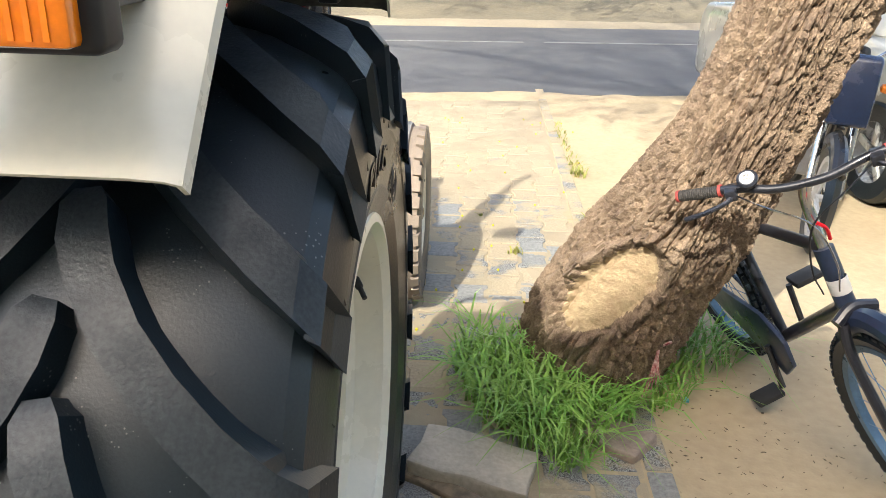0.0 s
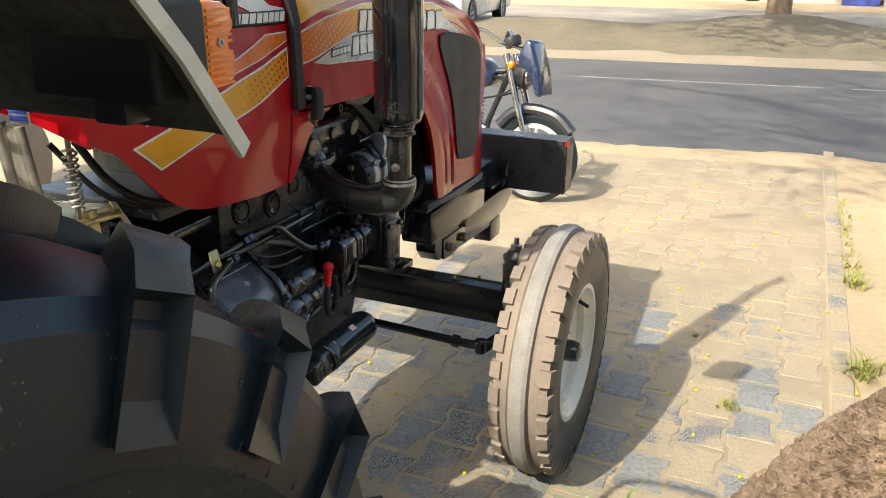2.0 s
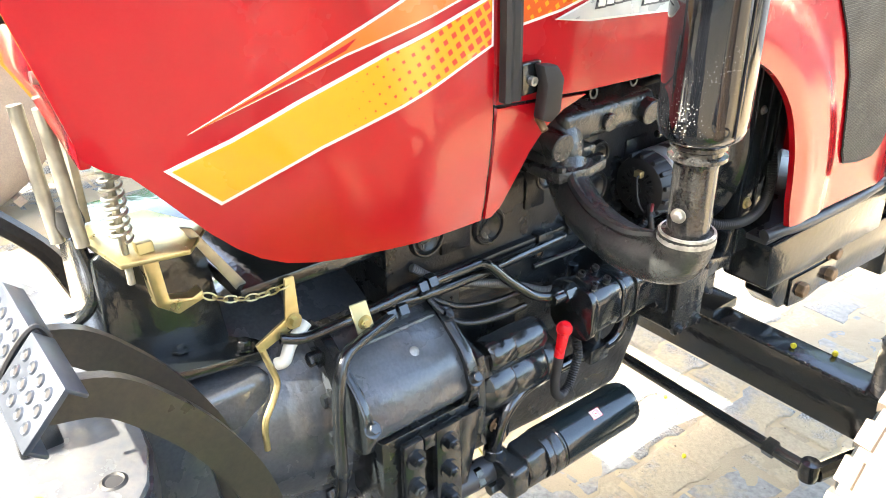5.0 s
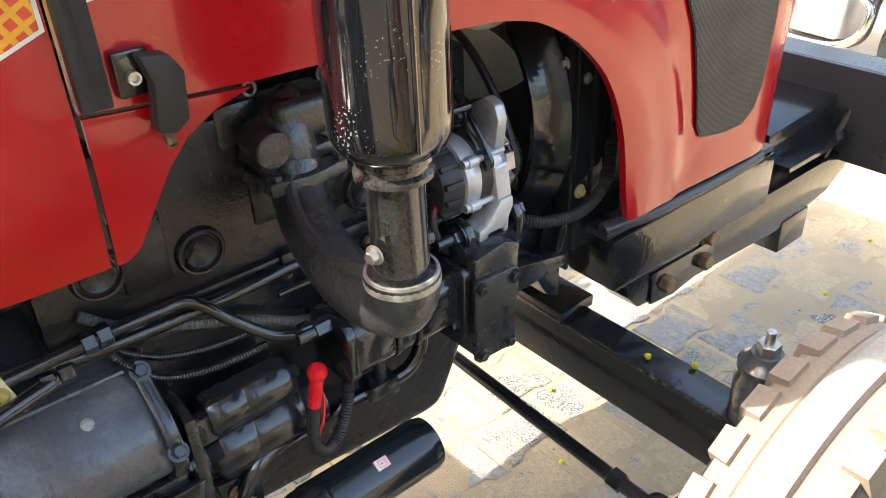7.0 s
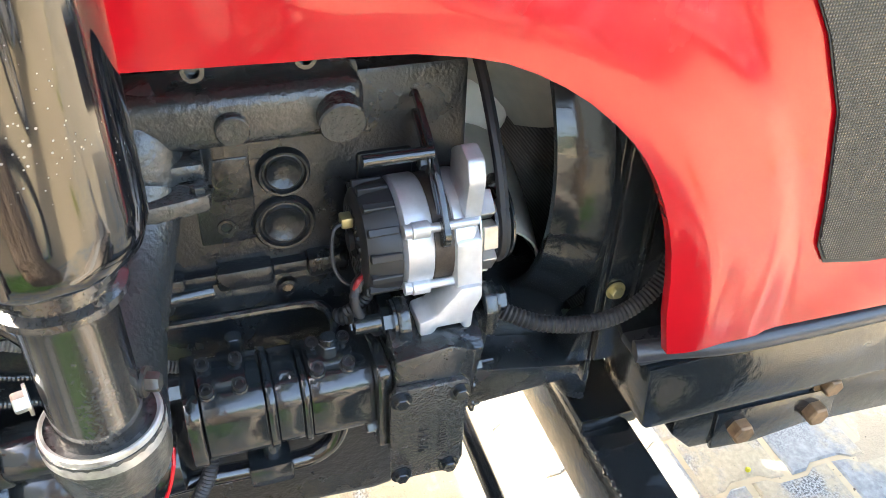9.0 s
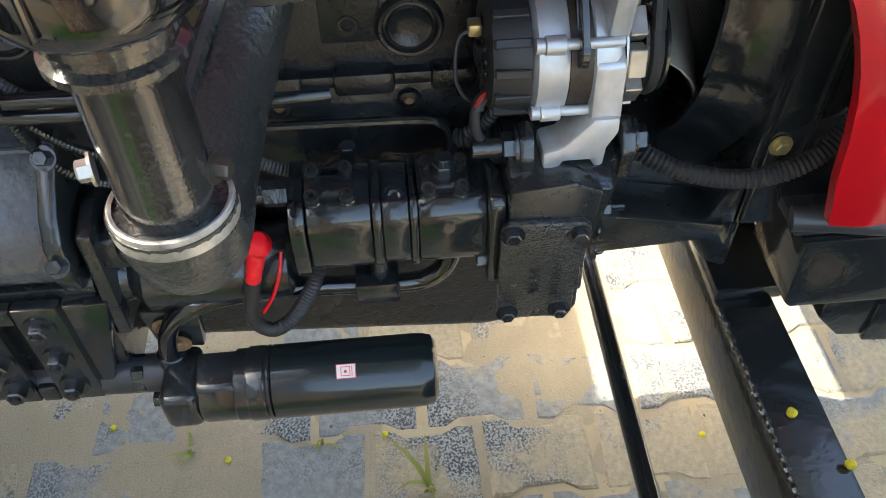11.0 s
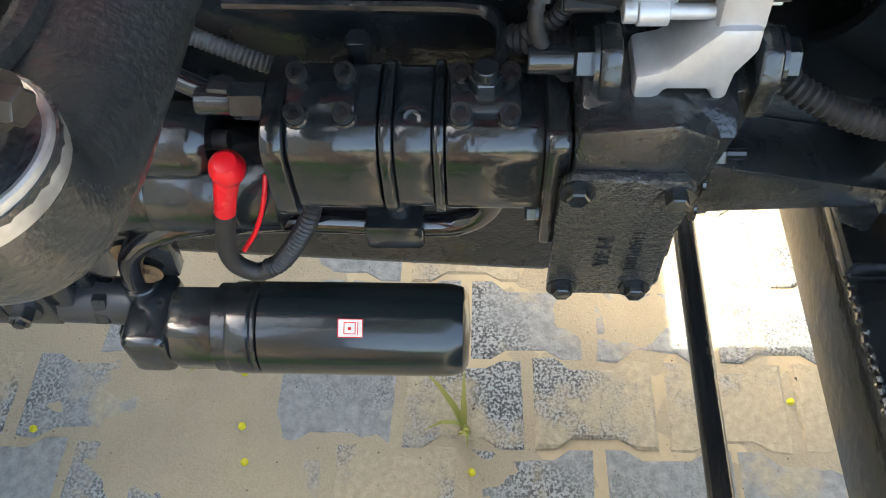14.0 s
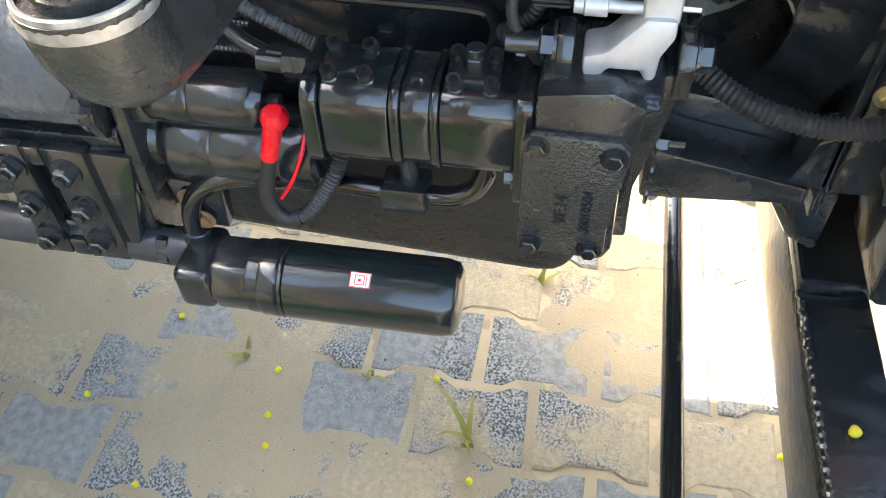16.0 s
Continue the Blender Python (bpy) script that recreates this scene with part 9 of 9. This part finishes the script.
    l.new(grain.outputs["Fac"], bp_.inputs["Height"])
    l.new(bp_.outputs[0], b.inputs["Normal"])
    return m


M["paver"] = paver_mat()
bed = slab([(-4.2, -1.5), (1.16, -1.5), (1.16, 7.4), (-4.2, 7.4)], -0.0045, 0.05, M["dirt"], "pavement", "interlocking grey concrete paving with sandy joints", "pavement")
U, V = 0.209, 0.1515
OUT = [(-0.1, -0.081), (-0.066, -0.081), (-0.040, -0.064), (0.040, -0.064), (0.066, -0.081), (0.1, -0.081), (0.1, 0.081), (0.066, 0.081), (0.040, 0.064), (-0.040, 0.064), (-0.066, 0.081), (-0.1, 0.081)]


def paver_mesh(name, seed):
    """A waisted paving block with a softly broken edge; long side along y."""
    rng = random.Random(seed)
    me = bpy.data.meshes.new(name)
    jit = [(rng.gauss(0, 0.0012), rng.gauss(0, 0.0012)) for _ in OUT]
    rings = [(0.0, -0.02), (0.0, -0.0035), (0.005, 0.0)]
    verts, faces = [], []
    k = len(OUT)
    for ins, z in rings:
        for (u, v), (a, b) in zip(OUT, jit):
            s = 0.0035 + ins
            verts.append((v - math.copysign(s, v) + b, u - math.copysign(s, u) + a, z))
    for r in range(2):
        for i in range(k):
            j = (i + 1) % k
            faces.append((r * k + i, r * k + j, (r + 1) * k + j, (r + 1) * k + i))
    faces.append(tuple(2 * k + i for i in range(k)))
    me.from_pydata(verts, [], faces)
    me.update()
    bm = bmesh.new()
    bm.from_mesh(me)
    bmesh.ops.recalc_face_normals(bm, faces=bm.faces)
    bm.to_mesh(me)
    bm.free()
    me.materials.append(M["paver"])
    return me


kinds = [paver_mesh("paver", s) for s in range(6)]
rest_v, rest_f = [], []
rng = random.Random(42)
made = 0
Y0, X0 = 2.628, -0.395
for i in range(-26, 11):
    x = X0 + V * i
    if x > 1.05 or x < -4.1:
        continue
    for j in range(-20, 23):
        y = Y0 + U * j + (U / 2 if i % 2 else 0)
        if y < -1.2 or y > 7.0:
            continue
        me = kinds[rng.randrange(6)]
        z = rng.gauss(-0.001, 0.0012)
        rot = Matrix.LocRotScale((x + rng.gauss(0, 0.001), y + rng.gauss(0, 0.001), z), Euler((rng.gauss(0, 0.008), rng.gauss(0, 0.008), rng.gauss(0, 0.008) + (math.pi if rng.random() < 0.5 else 0))), None)
        if -1.15 < x < 1.06 and 1.55 < y < 4.35 and made < 300:
            ob = new("paver", me)
            ob.matrix_basis = rot
            ob.parent = bed
            made += 1
        else:
            o = len(rest_v)
            rest_v += [tuple(rot @ v.co) for v in me.vertices]
            rest_f += [tuple(o + q for q in p.vertices) for p in me.polygons]
# loose sand that fills the joints and lies in drifts over the blocks
def sand_height(x, y):
    s = noise.noise((x * 3.1, y * 3.1, 0.4)) + 0.55 * noise.noise((x * 8.5, y * 8.5, 2.0)) + 0.30 * noise.noise((x * 23, y * 23, 5.0)) + 0.16 * noise.noise((x * 70, y * 70, 9.0))
    bias = 0.0022 * min(1.0, max(0.0, (y - 3.4) / 2.0)) + 0.0012 * min(1.0, max(0.0, (2.5 - y) / 0.5))
    return -0.0034 + bias + 0.0062 * s


nx, ny, step = 333, 548, 0.0155
me = bpy.data.meshes.new("joint_sand")
sv = [(-4.08 + step * i, -1.3 + step * j, sand_height(-4.08 + step * i, -1.3 + step * j)) for i in range(nx) for j in range(ny)]
sf = [(i * ny + j, (i + 1) * ny + j, (i + 1) * ny + j + 1, i * ny + j + 1) for i in range(nx - 1) for j in range(ny - 1)]
me.from_pydata(sv, [], sf)
me.materials.append(mat("joint_sand", (0.39, 0.325, 0.22), 0.95, var=0.25, scale=5, bump=0.0030, bscale=260, color2=(0.30, 0.245, 0.165)))
joint_sand = new("joint_sand", me)
joint_sand.parent = bed
joint_sand["kind"] = "stuff"
me = bpy.data.meshes.new("paver_field")
me.from_pydata(rest_v, [], rest_f)
me.materials.append(M["paver"])
field = new("paver_field", me)
field.parent = bed
field["kind"] = "stuff"
# straight edging course along the side of the paving
for j in range(46):
    y = -1.4 + 0.2 * j
    ob = part("edging_block", box(1.075, 1.155, y + 0.004, y + 0.196, -0.03, 0.001 + 0.002 * math.sin(j * 3.1), 0.004, 1), M["paver"], bed, smooth=False)
